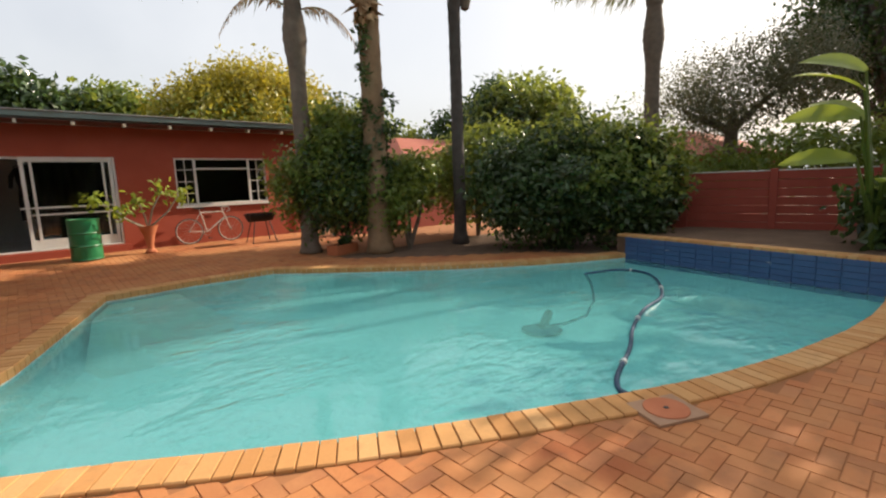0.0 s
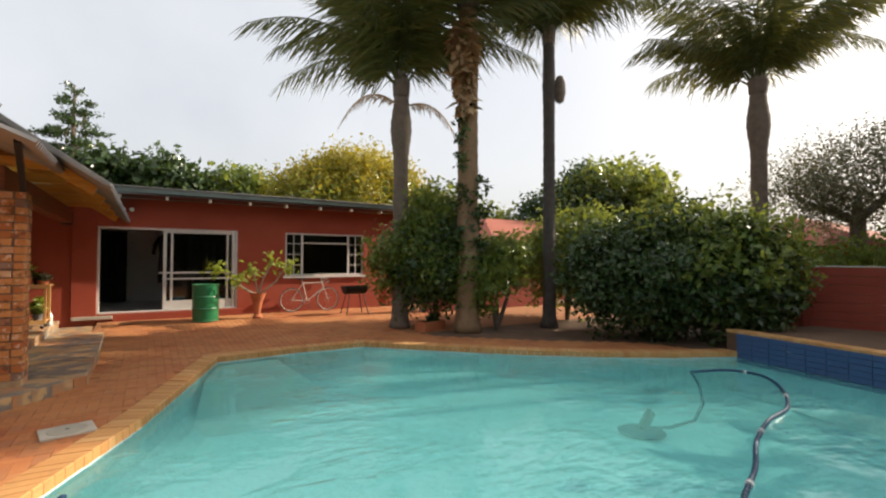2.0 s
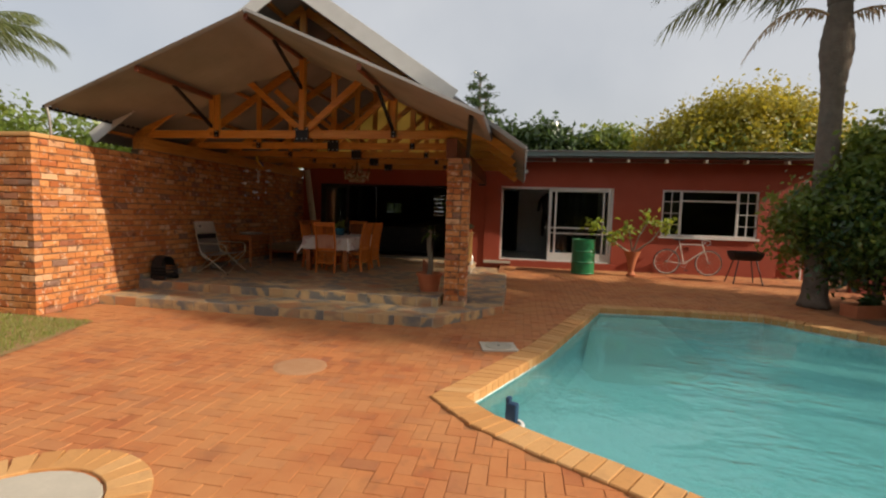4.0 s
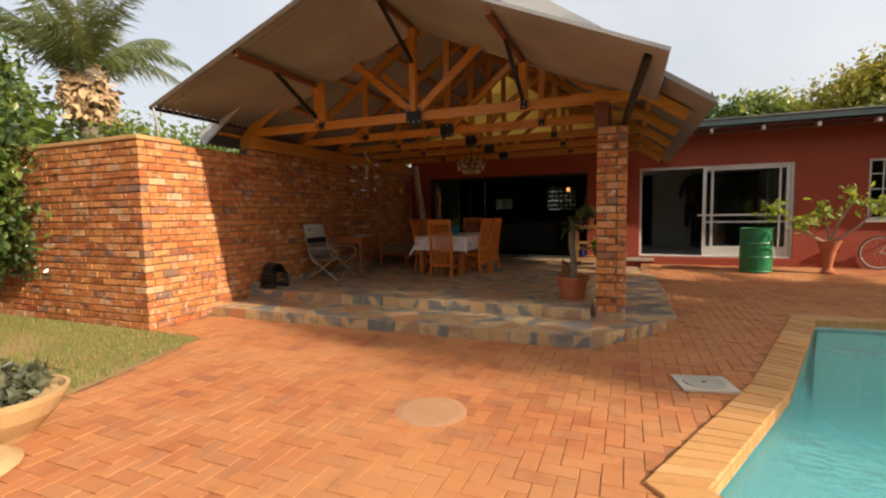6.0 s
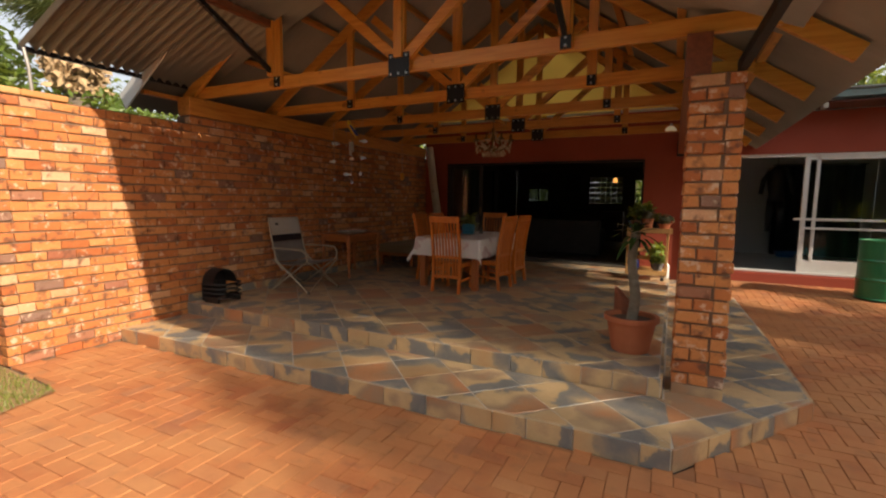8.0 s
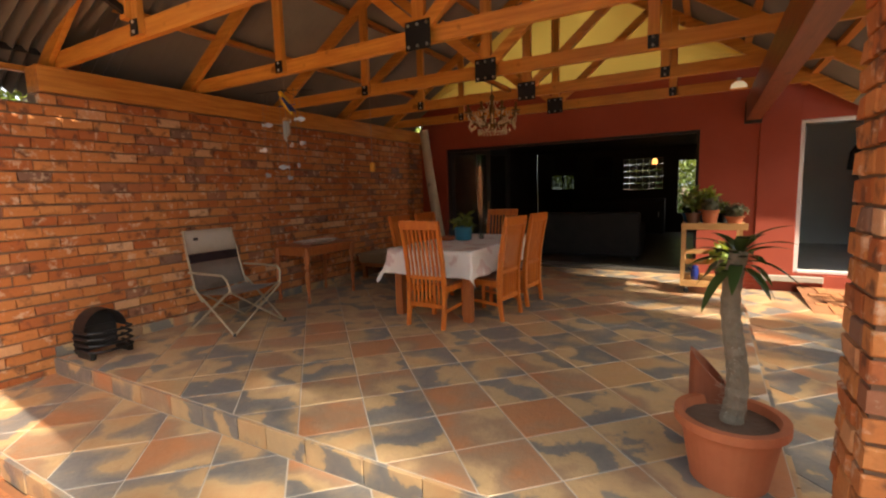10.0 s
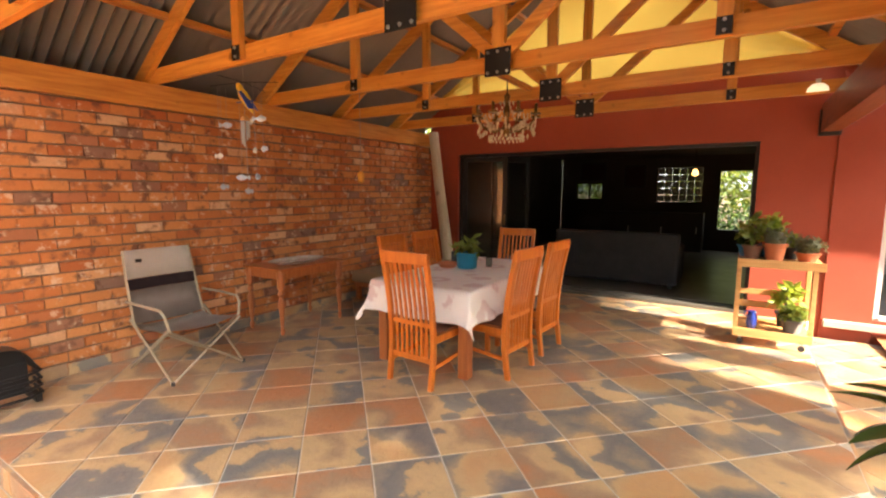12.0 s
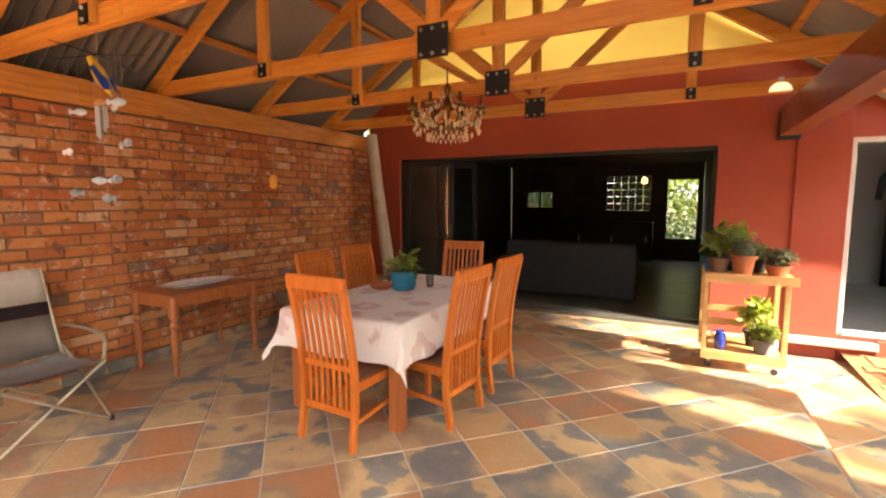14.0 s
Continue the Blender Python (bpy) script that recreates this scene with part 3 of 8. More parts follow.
# ---- pool ----
def pool():
    basin = thing("swimming_pool", "kidney-cornered pool with pale turquoise plaster", "swimming pool")
    n, bm = len(POOL), bmesh.new()
    rings = []
    cx, cy = 4.0, 5.0
    for k, z in ((1.0, -0.018), (1.0, -0.45), (0.975, -0.62), (0.92, -0.72)):
        rings.append([bm.verts.new((cx + (x - cx) * k, cy + (y - cy) * k, z - (0.12 * max(0.0, (x - 2) / 8) if z < -0.6 else 0))) for x, y in POOL])
    for r0, r1 in zip(rings, rings[1:]):
        for k in range(n):
            bm.faces.new((r0[k], r0[(k + 1) % n], r1[(k + 1) % n], r1[k]))
    bmesh.ops.triangle_fill(bm, edges=[bm.edges.get((rings[-1][k], rings[-1][(k + 1) % n])) for k in range(n)], use_beauty=True)
    part("basin", bm, BASIN, basin, "pale turquoise pool plaster, its relief imitating rippled light")
    # bathing step in the far corner
    bm = bmesh.new()
    ring = lambda r: [(1.70, 9.10)] + [(1.70 + r * math.cos(t), 9.10 + r * math.sin(t)) for t in np.linspace(radians(-108), radians(2), 14)]
    pts = ring(0.95)
    top = [bm.verts.new((x, y, -0.135)) for x, y in pts]
    low = [bm.verts.new((x, y, -0.75)) for x, y in ring(1.75)]
    bm.faces.new(top)
    for k in range(len(pts)):
        bm.faces.new((top[k], top[(k + 1) % len(pts)], low[(k + 1) % len(pts)], low[k]))
    part("entry_step", bm, surf("step_plaster", (0.92, 0.90, 0.80), (0.84, 0.84, 0.74), 2, 0.8, 0.1), basin, "rounded cream entry step")
    bm = bmesh.new()
    for e in [bm.edges.new((a, b)) for vs in [[bm.verts.new((x, y, -0.10)) for x, y in POOL]] for a, b in zip(vs, vs[1:] + vs[:1])]:
        pass
    bmesh.ops.triangle_fill(bm, edges=bm.edges[:], use_beauty=True)
    me = bpy.data.meshes.new("water")
    for fc in bm.faces:
        if fc.normal.z < 0:
            fc.normal_flip()
    bm.to_mesh(me)
    bm.free()
    me.materials.append(WATER)
    structure("water", me, "clear turquoise pool water with small ripples")


pool()


def offset_pool(d):
    """The pool's outline pushed outwards."""
    out, n = [], len(POOL)
    for k in range(n):
        p0, p1, p2 = Vector(POOL[k - 1]), Vector(POOL[k]), Vector(POOL[(k + 1) % n])
        a, b = (p1 - p0).normalized(), (p2 - p1).normalized()
        na, nb = Vector((-a.y, a.x)), Vector((-b.y, b.x))
        m = (na + nb).normalized()
        out.append(tuple(p1 + m * d / max(0.5, m.dot(na))))
    return out


POOL_OUT = offset_pool(0.25)

# raised blue spill wall and the terrace behind it
E0, E1 = Vector((9.75, 4.75)), Vector((8.9, 0.84))
ALONG = (E1 - E0).normalized()
OUTN = Vector((-ALONG.y, ALONG.x))
if OUTN.x < 0:
    OUTN = -OUTN


def raised_terrace():
    far = E1 + ALONG * 3.0
    bm = bmesh.new()
    pts = [E0 - ALONG * 0.22 + OUTN * 0.02, far + OUTN * 0.02, far + OUTN * 4.5, E0 - ALONG * 0.22 + OUTN * 4.5]
    lo, hi = [bm.verts.new((p.x, p.y, -0.6)) for p in pts], [bm.verts.new((p.x, p.y, 0.34)) for p in pts]
    bm.faces.new(hi)
    for k in range(4):
        bm.faces.new((lo[k], lo[(k + 1) % 4], hi[(k + 1) % 4], hi[k]))
    structure("terrace", bm_mesh("terrace", bm, SOIL), "raised earth terrace behind the blue pool wall")
    wall = thing("pool_wall", "low blue painted spill wall along the pool", "pool wall")
    rows, cols = 6, 24
    length = (far - E0).length
    core = bmesh.new()
    a, b = E0 + OUTN * 0.012, far + OUTN * 0.012
    q = [a, b, b + OUTN * 0.2, a + OUTN * 0.2]
    lo, hi = [core.verts.new((p.x, p.y, -0.5)) for p in q], [core.verts.new((p.x, p.y, 0.345)) for p in q]
    core.faces.new(hi)
    for k in range(4):
        core.faces.new((lo[k], lo[(k + 1) % 4], hi[(k + 1) % 4], hi[k]))
    part("core", core, BLUE_PAINT, wall)
    m = Matrix((( ALONG.x, OUTN.x, 0, E0.x), (ALONG.y, OUTN.y, 0, E0.y), (0, 0, 1, 0), (0, 0, 0, 1)))
    v = [(0.004, 0, 0.003), (length / cols - 0.004, 0, 0.003), (length / cols - 0.004, 0, 0.085), (0.004, 0, 0.085)]
    vv = v + [(x, 0.05, z) for x, _, z in v]
    me = link_mesh("block", vv, [(0, 1, 2, 3), (0, 4, 5, 1), (1, 5, 6, 2), (2, 6, 7, 3), (3, 7, 4, 0)], BLUE_PAINT)
    for r in range(rows):
        for c in range(cols):
            ob = new("block", me)
            ob.parent = wall
            ob.matrix_world = m @ Matrix.Translation((c * length / cols, -0.022 + random.uniform(-0.002, 0.002), -0.18 + r * 0.0885))
    cap_me = link_mesh("cap_brick", *prism([(0.003, -0.02), (0.112, -0.02), (0.112, 0.24), (0.003, 0.24)], 0.346, 0.395), COPING)
    k = 0
    while k * 0.117 < length:
        ob = new("cap_brick", cap_me)
        ob.parent = wall
        ob.matrix_world = m @ Matrix.Translation((k * 0.117 - 0.2, 0, 0))
        k += 1
    for s in (0.9, 2.6):
        p = E0 + ALONG * s
        j = thing("pool_inlet", "small white round water inlet in the blue wall", "pool inlet", "inlets in the blue wall")
        part("ring", lathe([(0.0, 0.02), (0.02, 0.02), (0.022, 0.012), (0.04, 0.01), (0.042, 0.0), (0.0, 0.0)], 16), WHITE_CERAMIC, j)
        n3 = Vector((-OUTN.x, -OUTN.y, 0))
        j.matrix_world = Matrix.Translation((p.x, p.y, 0.16)) @ n3.to_track_quat("Z", "Y").to_matrix().to_4x4()


raised_terrace()


# ---- brick wall cores, column core, house ----
structure("wall_west", bm_mesh("wall_west", box(WALL_X - 0.24, WALL_X - 0.016, 5.99, FACADE_Y + 0.2, -0.1, 2.46), MORTAR), "mortar core of the long face-brick wall")
structure("wall_top", bm_mesh("wall_top", box(WALL_X - 0.24, WALL_X - 0.016, 7.86, FACADE_Y + 0.2, 2.462, 2.555), MORTAR), "mortar core of the top course under the wall plate")
structure("wall_garden", bm_mesh("wall_garden", box(-16.0, WALL_X - 0.25, 5.987, 6.2, -0.1, 2.458), MORTAR), "mortar core of the garden face-brick wall")

ROOM1 = (-6.1, -1.35, 20.4)     # living room behind the patio: x from, x to, back y
ROOM2 = (-0.75, 3.2, 18.2)      # room behind the sliding door
ROOM3 = (3.35, 7.2, 17.2)       # room behind the window
OPENING1 = (-5.75, -1.52, 0.0, 2.41)
OPENING2 = (-0.34, 2.68, SILL_Z, 2.43)
OPENING3 = (3.92, 6.27, 1.20, 2.42)


def house_wall():
    """Facade with three openings, built from blocks that meet end to end."""
    bm = bmesh.new()
    y0, y1, top = FACADE_Y, FACADE_Y + 0.23, 3.12
    xs = [-6.30, OPENING1[0], OPENING1[1], OPENING2[0], OPENING2[1], OPENING3[0], OPENING3[1], 7.45]
    for i in (0, 2, 4, 6):
        add_box(bm, xs[i], xs[i + 1], y0, y1, -0.1, top)
    for (a, b, lo, hi) in (OPENING1, OPENING2, OPENING3):
        add_box(bm, a, b, y0, y1, hi, top)
        if lo > 0:
            add_box(bm, a, b, y0, y1, -0.1, lo)
    structure("wall_north", bm_mesh("wall_north", bm, RED_PLASTER), "terracotta red plastered house facade")
    structure("wall_gable", bm_mesh("wall_gable", box(-6.30, -0.12, y0 + 0.002, y1 - 0.002, top + 0.001, 3.30), RED_PLASTER), "red plastered wall strip under the gable cloth")
    structure("pilaster", bm_mesh("pilaster", box(-0.80, -0.345, FACADE_Y - 0.035, FACADE_Y - 0.001, 0.1, 3.12, 0.006), RED_PLASTER), "slightly proud red plastered strip of wall")
    structure("wall_east", bm_mesh("wall_east", box(7.22, 7.45, y1 + 0.002, 18.5, -0.1, top), RED_PLASTER), "red end wall of the house")


house_wall()


def room(n, spec, top, wall_mat, floor_mat, holes=()):
    x0, x1, yb = spec
    y0, zf = FACADE_Y + 0.232, SILL_Z - 0.04
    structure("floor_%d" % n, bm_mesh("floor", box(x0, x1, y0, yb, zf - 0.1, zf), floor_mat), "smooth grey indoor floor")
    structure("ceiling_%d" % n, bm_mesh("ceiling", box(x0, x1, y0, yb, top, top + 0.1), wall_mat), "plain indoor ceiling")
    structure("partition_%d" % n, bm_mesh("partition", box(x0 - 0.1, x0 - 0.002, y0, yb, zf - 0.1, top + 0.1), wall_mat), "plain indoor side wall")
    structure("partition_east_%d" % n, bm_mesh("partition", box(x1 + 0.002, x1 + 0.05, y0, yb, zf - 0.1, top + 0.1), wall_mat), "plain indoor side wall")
    bm = bmesh.new()
    x = x0
    for (a, b, lo, hi) in sorted(holes):
        add_box(bm, x, a, yb, yb + 0.15, zf - 0.1, top + 0.1)
        add_box(bm, a, b, yb, yb + 0.15, hi, top + 0.1)
        if lo > zf:
            add_box(bm, a, b, yb, yb + 0.15, zf - 0.1, lo)
        x = b
    add_box(bm, x, x1, yb, yb + 0.15, zf - 0.1, top + 0.1)
    structure("back_wall_%d" % n, bm_mesh("back_wall", bm, wall_mat), "plain indoor back wall")


# back door hole stops at 0.86: wall stands in for its dim lower part
room(1, ROOM1, 2.7, DIM_ROOM_PLASTER, FLOOR_DIM, [(-5.68, -4.93, 1.6, 2.02), (-3.55, -2.5, 1.54, 2.41), (-2.12, -1.47, 0.86, 2.3)])
room(2, ROOM2, 2.75, WHITE_PLASTER, FLOOR_SCREED)
room(3, ROOM3, 2.75, DIM_ROOM_PLASTER, FLOOR_DIM)
structure("doorstep", bm_mesh("doorstep", box(-0.78, -0.02, FACADE_Y - 0.12, FACADE_Y - 0.036, 0.26, 0.335, 0.006), CONCRETE), "pale concrete doorstep at the wall")
structure("plinth", bm_mesh("plinth", box(-0.02, 2.8, FACADE_Y - 0.05, FACADE_Y - 0.002, 0.1, SILL_Z - 0.02, 0.005), RED_PLASTER), "dark red plinth under the sliding door")


def house_roof():
    r = thing("house_roof", "low mono-pitch sheet roof with grey-green fascia", "roof")
    part("sheet", bar((3.95, 13.15, 3.30), (3.95, 19.5, 3.62), 8.1, 0.05, 0.0), TIN_GREEN, r)
    part("fascia", box(-0.1, 8.0, 13.13, 13.155, 3.19, 3.31, 0.004), TIN_GREEN, r, "grey-green painted fascia strip")
    part("gutter_lip", tube([(-0.1, 13.11, 3.31), (8.0, 13.11, 3.31)], 0.02, 6), TIN, r)
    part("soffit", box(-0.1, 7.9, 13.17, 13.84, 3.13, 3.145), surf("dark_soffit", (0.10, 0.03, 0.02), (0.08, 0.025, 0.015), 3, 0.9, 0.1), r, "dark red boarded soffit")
    for k in range(9):
        x = 0.1 + k * 0.92
        part("rafter_end", box(x - 0.03, x + 0.03, 13.16, 13.34, 3.05, 3.128, 0.004), CONCRETE, r, "pale rafter end")


house_roof()


# ---- patio: slabs and steps ----
def slab(name, pts, z0, z1, material, label):
    bm = bmesh.new()
    lo, hi = [bm.verts.new((x, y, z0)) for x, y in pts], [bm.verts.new((x, y, z1)) for x, y in pts]
    bm.faces.new(hi)
    bm.faces.new(lo[::-1])
    n = len(pts)
    for k in range(n):
        bm.faces.new((lo[k], lo[(k + 1) % n], hi[(k + 1) % n], hi[k]))
    return structure(name, bm_mesh(name, bm, material), label)


UPPER = [(WALL_X - 0.01, UPPER_Y), (-1.0, UPPER_Y), (-1.0, FACADE_Y), (WALL_X - 0.01, FACADE_Y)]
TREAD = [(WALL_X - 0.01, LOWER_Y), (-0.92, LOWER_Y), (0.0, 8.17), (-0.02, 10.5), (-0.12, FACADE_Y - 0.13), (-0.985, FACADE_Y - 0.13), (-0.985, UPPER_Y - 0.012), (WALL_X - 0.01, UPPER_Y - 0.012)]
slab("floor", UPPER, -0.05, FLOOR_Z - 0.0035, GROUT, "grouted bed of the slate patio floor")
slab("step", TREAD, -0.05, TREAD_Z - 0.0035, GROUT, "grouted bed of the lower slate step")
slab("threshold", [(OPENING1[0], FACADE_Y), (OPENING1[1], FACADE_Y), (OPENING1[1], FACADE_Y + 0.23), (OPENING1[0], FACADE_Y + 0.23)], -0.05, 0.31, FLOOR_DIM, "smooth grey threshold of the wide opening")


# ---- patio roof ----
def sheet_mesh(a, b, c, d, pitch=0.1, depth=0.038):
    """Corrugated sheet on the quad a b c d: a to b runs along the eave, a to d up the slope."""
    a, b, c, d = (Vector(p) for p in (a, b, c, d))
    n = max(2, int((b - a).length / pitch) * 4)
    up = (b - a).cross(d - a).normalized()
    bm = bmesh.new()
    low, high = [], []
    for k in range(n + 1):
        t = k / n
        h = up * depth * math.sin(math.pi * k / 2)
        low.append(bm.verts.new(a.lerp(b, t) + h))
        high.append(bm.verts.new(d.lerp(c, t) + h))
    for k in range(n):
        bm.faces.new((low[k], low[k + 1], high[k + 1], high[k]))
    return bm


TRUSS_Y = [8.04, 9.33, 10.61, 11.85, 13.1]
APEX, SLOPE = 5.05, 0.68
CHORD_Z = 2.845


def roof_z(x):
    return APEX - SLOPE * abs(x - RIDGE_X)


def truss(y, front):
    t = thing("roof_truss", "oiled orange pine roof truss with black steel plates", "roof truss", "trusses over the patio", (RIDGE_X, y, 0))
    w = 0.05
    half = 3.02
    part("bottom_chord", box(-half, half, -w / 2, w / 2, CHORD_Z - 0.065, CHORD_Z + 0.065, 0.005), PINE, t)
    hz = roof_z(RIDGE_X + half) - 0.14
    for s in (-1, 1):
        part("rafter", bar((s * (half + (0.45 if s > 0 else 0.12)), 0.052 * s, hz - 0.08 - (0.33 * SLOPE if s > 0 else 0)), (0.0, 0.052 * s, APEX - 0.19), w, 0.13, 0.005), PINE, t)
        zt = roof_z(RIDGE_X + 1.2) - 0.3
        part("web", bar((s * 0.08, -0.052 * s, CHORD_Z + 0.08), (s * 1.27, -0.052 * s, zt), w, 0.10, 0.005), PINE, t)
        part("hanger", box(s * 1.57 - 0.048, s * 1.57 + 0.048, -0.075 - 0.0, -0.027, CHORD_Z - 0.05, roof_z(RIDGE_X + 1.57) - 0.2, 0.005), PINE_UP, t)
        pl = part("plate", box(s * 1.57 - 0.045, s * 1.57 + 0.045, -0.085, -0.077, CHORD_Z - 0.06, CHORD_Z + 0.05, 0.002), BLACK_STEEL, t, "small black steel bracket")
        for dz in (-0.035, 0.03):
            part("bolt", lathe([(0, 0.012), (0.008, 0.012), (0.012, 0.006), (0.013, 0), (0, 0)], 8), BOLT, pl).matrix_local = pose(s * 1.57, -0.085, CHORD_Z + dz, 90)
    part("king_post", box(-0.055, 0.055, -w / 2 - 0.052, -w / 2 - 0.002, CHORD_Z - 0.05, APEX - 0.24, 0.005), PINE_UP, t)
    pl = part("plate", box(-0.115, 0.115, -0.085, -0.078, CHORD_Z - 0.115, CHORD_Z + 0.105, 0.002), BLACK_STEEL, t, "square black steel gusset plate")
    for dx in (-0.085, 0.0, 0.085):
        for dz in (-0.085, 0.075):
            part("bolt", lathe([(0, 0.012), (0.009, 0.012), (0.013, 0.006), (0.014, 0), (0, 0)], 8), BOLT, pl).matrix_local = pose(dx, -0.085, CHORD_Z + dz, 90)


for i, y in enumerate(TRUSS_Y):
    truss(y, i == 0)


def patio_roof():
    r = thing("patio_roof", "corrugated galvanised gable roof over the patio", "roof")
    y0, y1 = 7.45, FACADE_Y + 0.25
    xl, xr = -6.95, 0.27
    part("sheet", sheet_mesh((xl, y1, roof_z(xl)), (xl, y0, roof_z(xl)), (RIDGE_X, y0, APEX), (RIDGE_X, y1, APEX)), TIN, r)
    ye = FACADE_Y - 0.44      # the sheets on this side leave a slit of sky before the gable cloth
    part("sheet", sheet_mesh((xr, y0, roof_z(xr)), (xr, ye, roof_z(xr)), (RIDGE_X, ye, APEX), (RIDGE_X, y0, APEX)), TIN, r)
    yb = FACADE_Y - 0.29
    part("sheet", sheet_mesh((xr, yb, roof_z(xr)), (xr, y1, roof_z(xr)), (RIDGE_X, y1, APEX), (RIDGE_X, yb, APEX)), TIN, r)
    part("ridge_cap", bar((RIDGE_X, y0, APEX + 0.03), (RIDGE_X, y1, APEX + 0.03), 0.3, 0.02), TIN, r)
    for s in (-1, 1):
        for k in range(5):
            x = RIDGE_X + s * (0.35 + k * (0.72 if s < 0 else 0.68))
            part("purlin", bar((x, y0 + 0.05, roof_z(x) - 0.065), (x, y1 - 0.1, roof_z(x) - 0.065), 0.075, 0.05, 0.004, (0, 0, 1)), PINE_LONG, r)
    x = 0.25
    part("barge", bar((RIDGE_X, y0 - 0.02, APEX + 0.0), (-0.8, y0 - 0.02, roof_z(-0.8) + 0.0), 0.02, 0.24, 0.004), WHITE_PAINT, r, "white barge flashing")
    part("barge", bar((-0.8, y0 - 0.02, roof_z(-0.8)), (x, y0 - 0.02, roof_z(x) + 0.0), 0.02, 0.06, 0.004), TIN, r, "thin sheet verge trim")
    part("barge", bar((RIDGE_X, y0 - 0.02, APEX + 0.0), (-6.9, y0 - 0.02, roof_z(-6.9) + 0.0), 0.02, 0.2, 0.004), WHITE_PAINT, r, "white barge flashing")
    # wall plate and right-hand beam
    part("wall_plate", box(WALL_X - 0.2, WALL_X + 0.03, 7.85, FACADE_Y - 0.01, 2.56, CHORD_Z - 0.068, 0.006), PINE_LONG, r, "long pine wall plate")
    part("beam", box(-0.97, -0.80, 7.95, FACADE_Y - 0.01, 2.47, CHORD_Z - 0.068, 0.006), DARK_BEAM, r, "dark stained side beam")
    part("beam_shoe", box(-0.985, -0.785, FACADE_Y - 0.07, FACADE_Y - 0.005, 2.43, 2.72, 0.004), BLACK_STEEL, r, "black steel beam shoe")


patio_roof()

AWN_Y0, AWN_Y1 = 6.3, 8.25


def awning_z(x):
    return 4.13 - (0.38 if x < RIDGE_X else 0.43) * abs(x - RIDGE_X)


def awning():
    r = thing("front_awning", "corrugated galvanised awning bracketed off the front truss", "awning")
    xl, xr = -6.5, -0.26
    part("sheet", sheet_mesh((xl, AWN_Y1, awning_z(xl)), (xl, AWN_Y0, awning_z(xl)), (RIDGE_X, AWN_Y0, 4.13), (RIDGE_X, AWN_Y1, 4.13), 0.1, 0.042), TIN, r)
    part("sheet", sheet_mesh((xr, AWN_Y0, awning_z(xr)), (xr, AWN_Y1, awning_z(xr)), (RIDGE_X, AWN_Y1, 4.13), (RIDGE_X, AWN_Y0, 4.13), 0.1, 0.042), TIN, r)
    for x in (-5.05, RIDGE_X, -1.85):
        z = awning_z(x) - 0.06
        part("bracket_arm", bar((x, AWN_Y0 + 0.06, z), (x, 7.98, z), 0.06, 0.08, 0.004), DARK_BEAM, r)
        part("bracket_brace", bar((x, AWN_Y0 + 0.75, z - 0.03), (x, 7.96, z - 0.5), 0.04, 0.05, 0.004), BLACK_STEEL, r, "dark diagonal brace")
        part("bracket_post", box(x - 0.045, x + 0.045, 7.93, 7.985, CHORD_Z + 0.06, z + 0.04, 0.004), PINE_UP, r)
    part("eave_trim", bar((xl - 0.01, AWN_Y0, awning_z(xl) - 0.03), (xl - 0.01, AWN_Y1, awning_z(xl) - 0.03), 0.03, 0.05, 0.003), BLACK_STEEL, r)
    part("corner_strut", bar((-0.42, AWN_Y0 + 0.15, awning_z(-0.42) - 0.03), (-0.62, 7.9, 2.5), 0.06, 0.07, 0.004), BLACK_STEEL, r)
    part("downpipe", tube([(xl + 0.02, AWN_Y0 + 0.03, awning_z(xl) - 0.03), (xl + 0.04, AWN_Y0 + 0.05, awning_z(xl) - 0.2), (xl + 0.05, AWN_Y0 + 0.06, 2.5)], 0.018, 8), TIN, r)


awning()


HEM_Z = 3.28


def shade_cloth():
    bm = bmesh.new()
    cols, rows = 26, 10
    grid = []
    y = 13.55
    for j in range(rows + 1):
        line = []
        for i in range(cols + 1):
            x = -6.1 + i * (5.25 / cols)
            top = roof_z(x) - 0.1
            z = HEM_Z + (top - HEM_Z) * j / rows
            line.append(bm.verts.new((x, y + 0.05 * math.sin(i * 0.9) * (1 - j / rows) + 0.03 * math.sin(j + i * 0.4), max(z, HEM_Z) - (0.05 * math.sin(math.pi * i / cols) if j == 0 else 0))))
        grid.append(line)
    for j in range(rows):
        for i in range(cols):
            bm.faces.new((grid[j][i], grid[j][i + 1], grid[j + 1][i + 1], grid[j + 1][i]))
    t = thing("shade_cloth", "yellow fabric blind closing the patio gable", "fabric blind")
    part("cloth", bm, CLOTH_YELLOW, t, smooth=True)
    part("hem", bar((-5.75, y - 0.02, HEM_Z - 0.02), (-0.95, y - 0.02, HEM_Z - 0.02), 0.03, 0.05, 0.006), WHITE_PAINT, t, "pale hem batten")


shade_cloth()


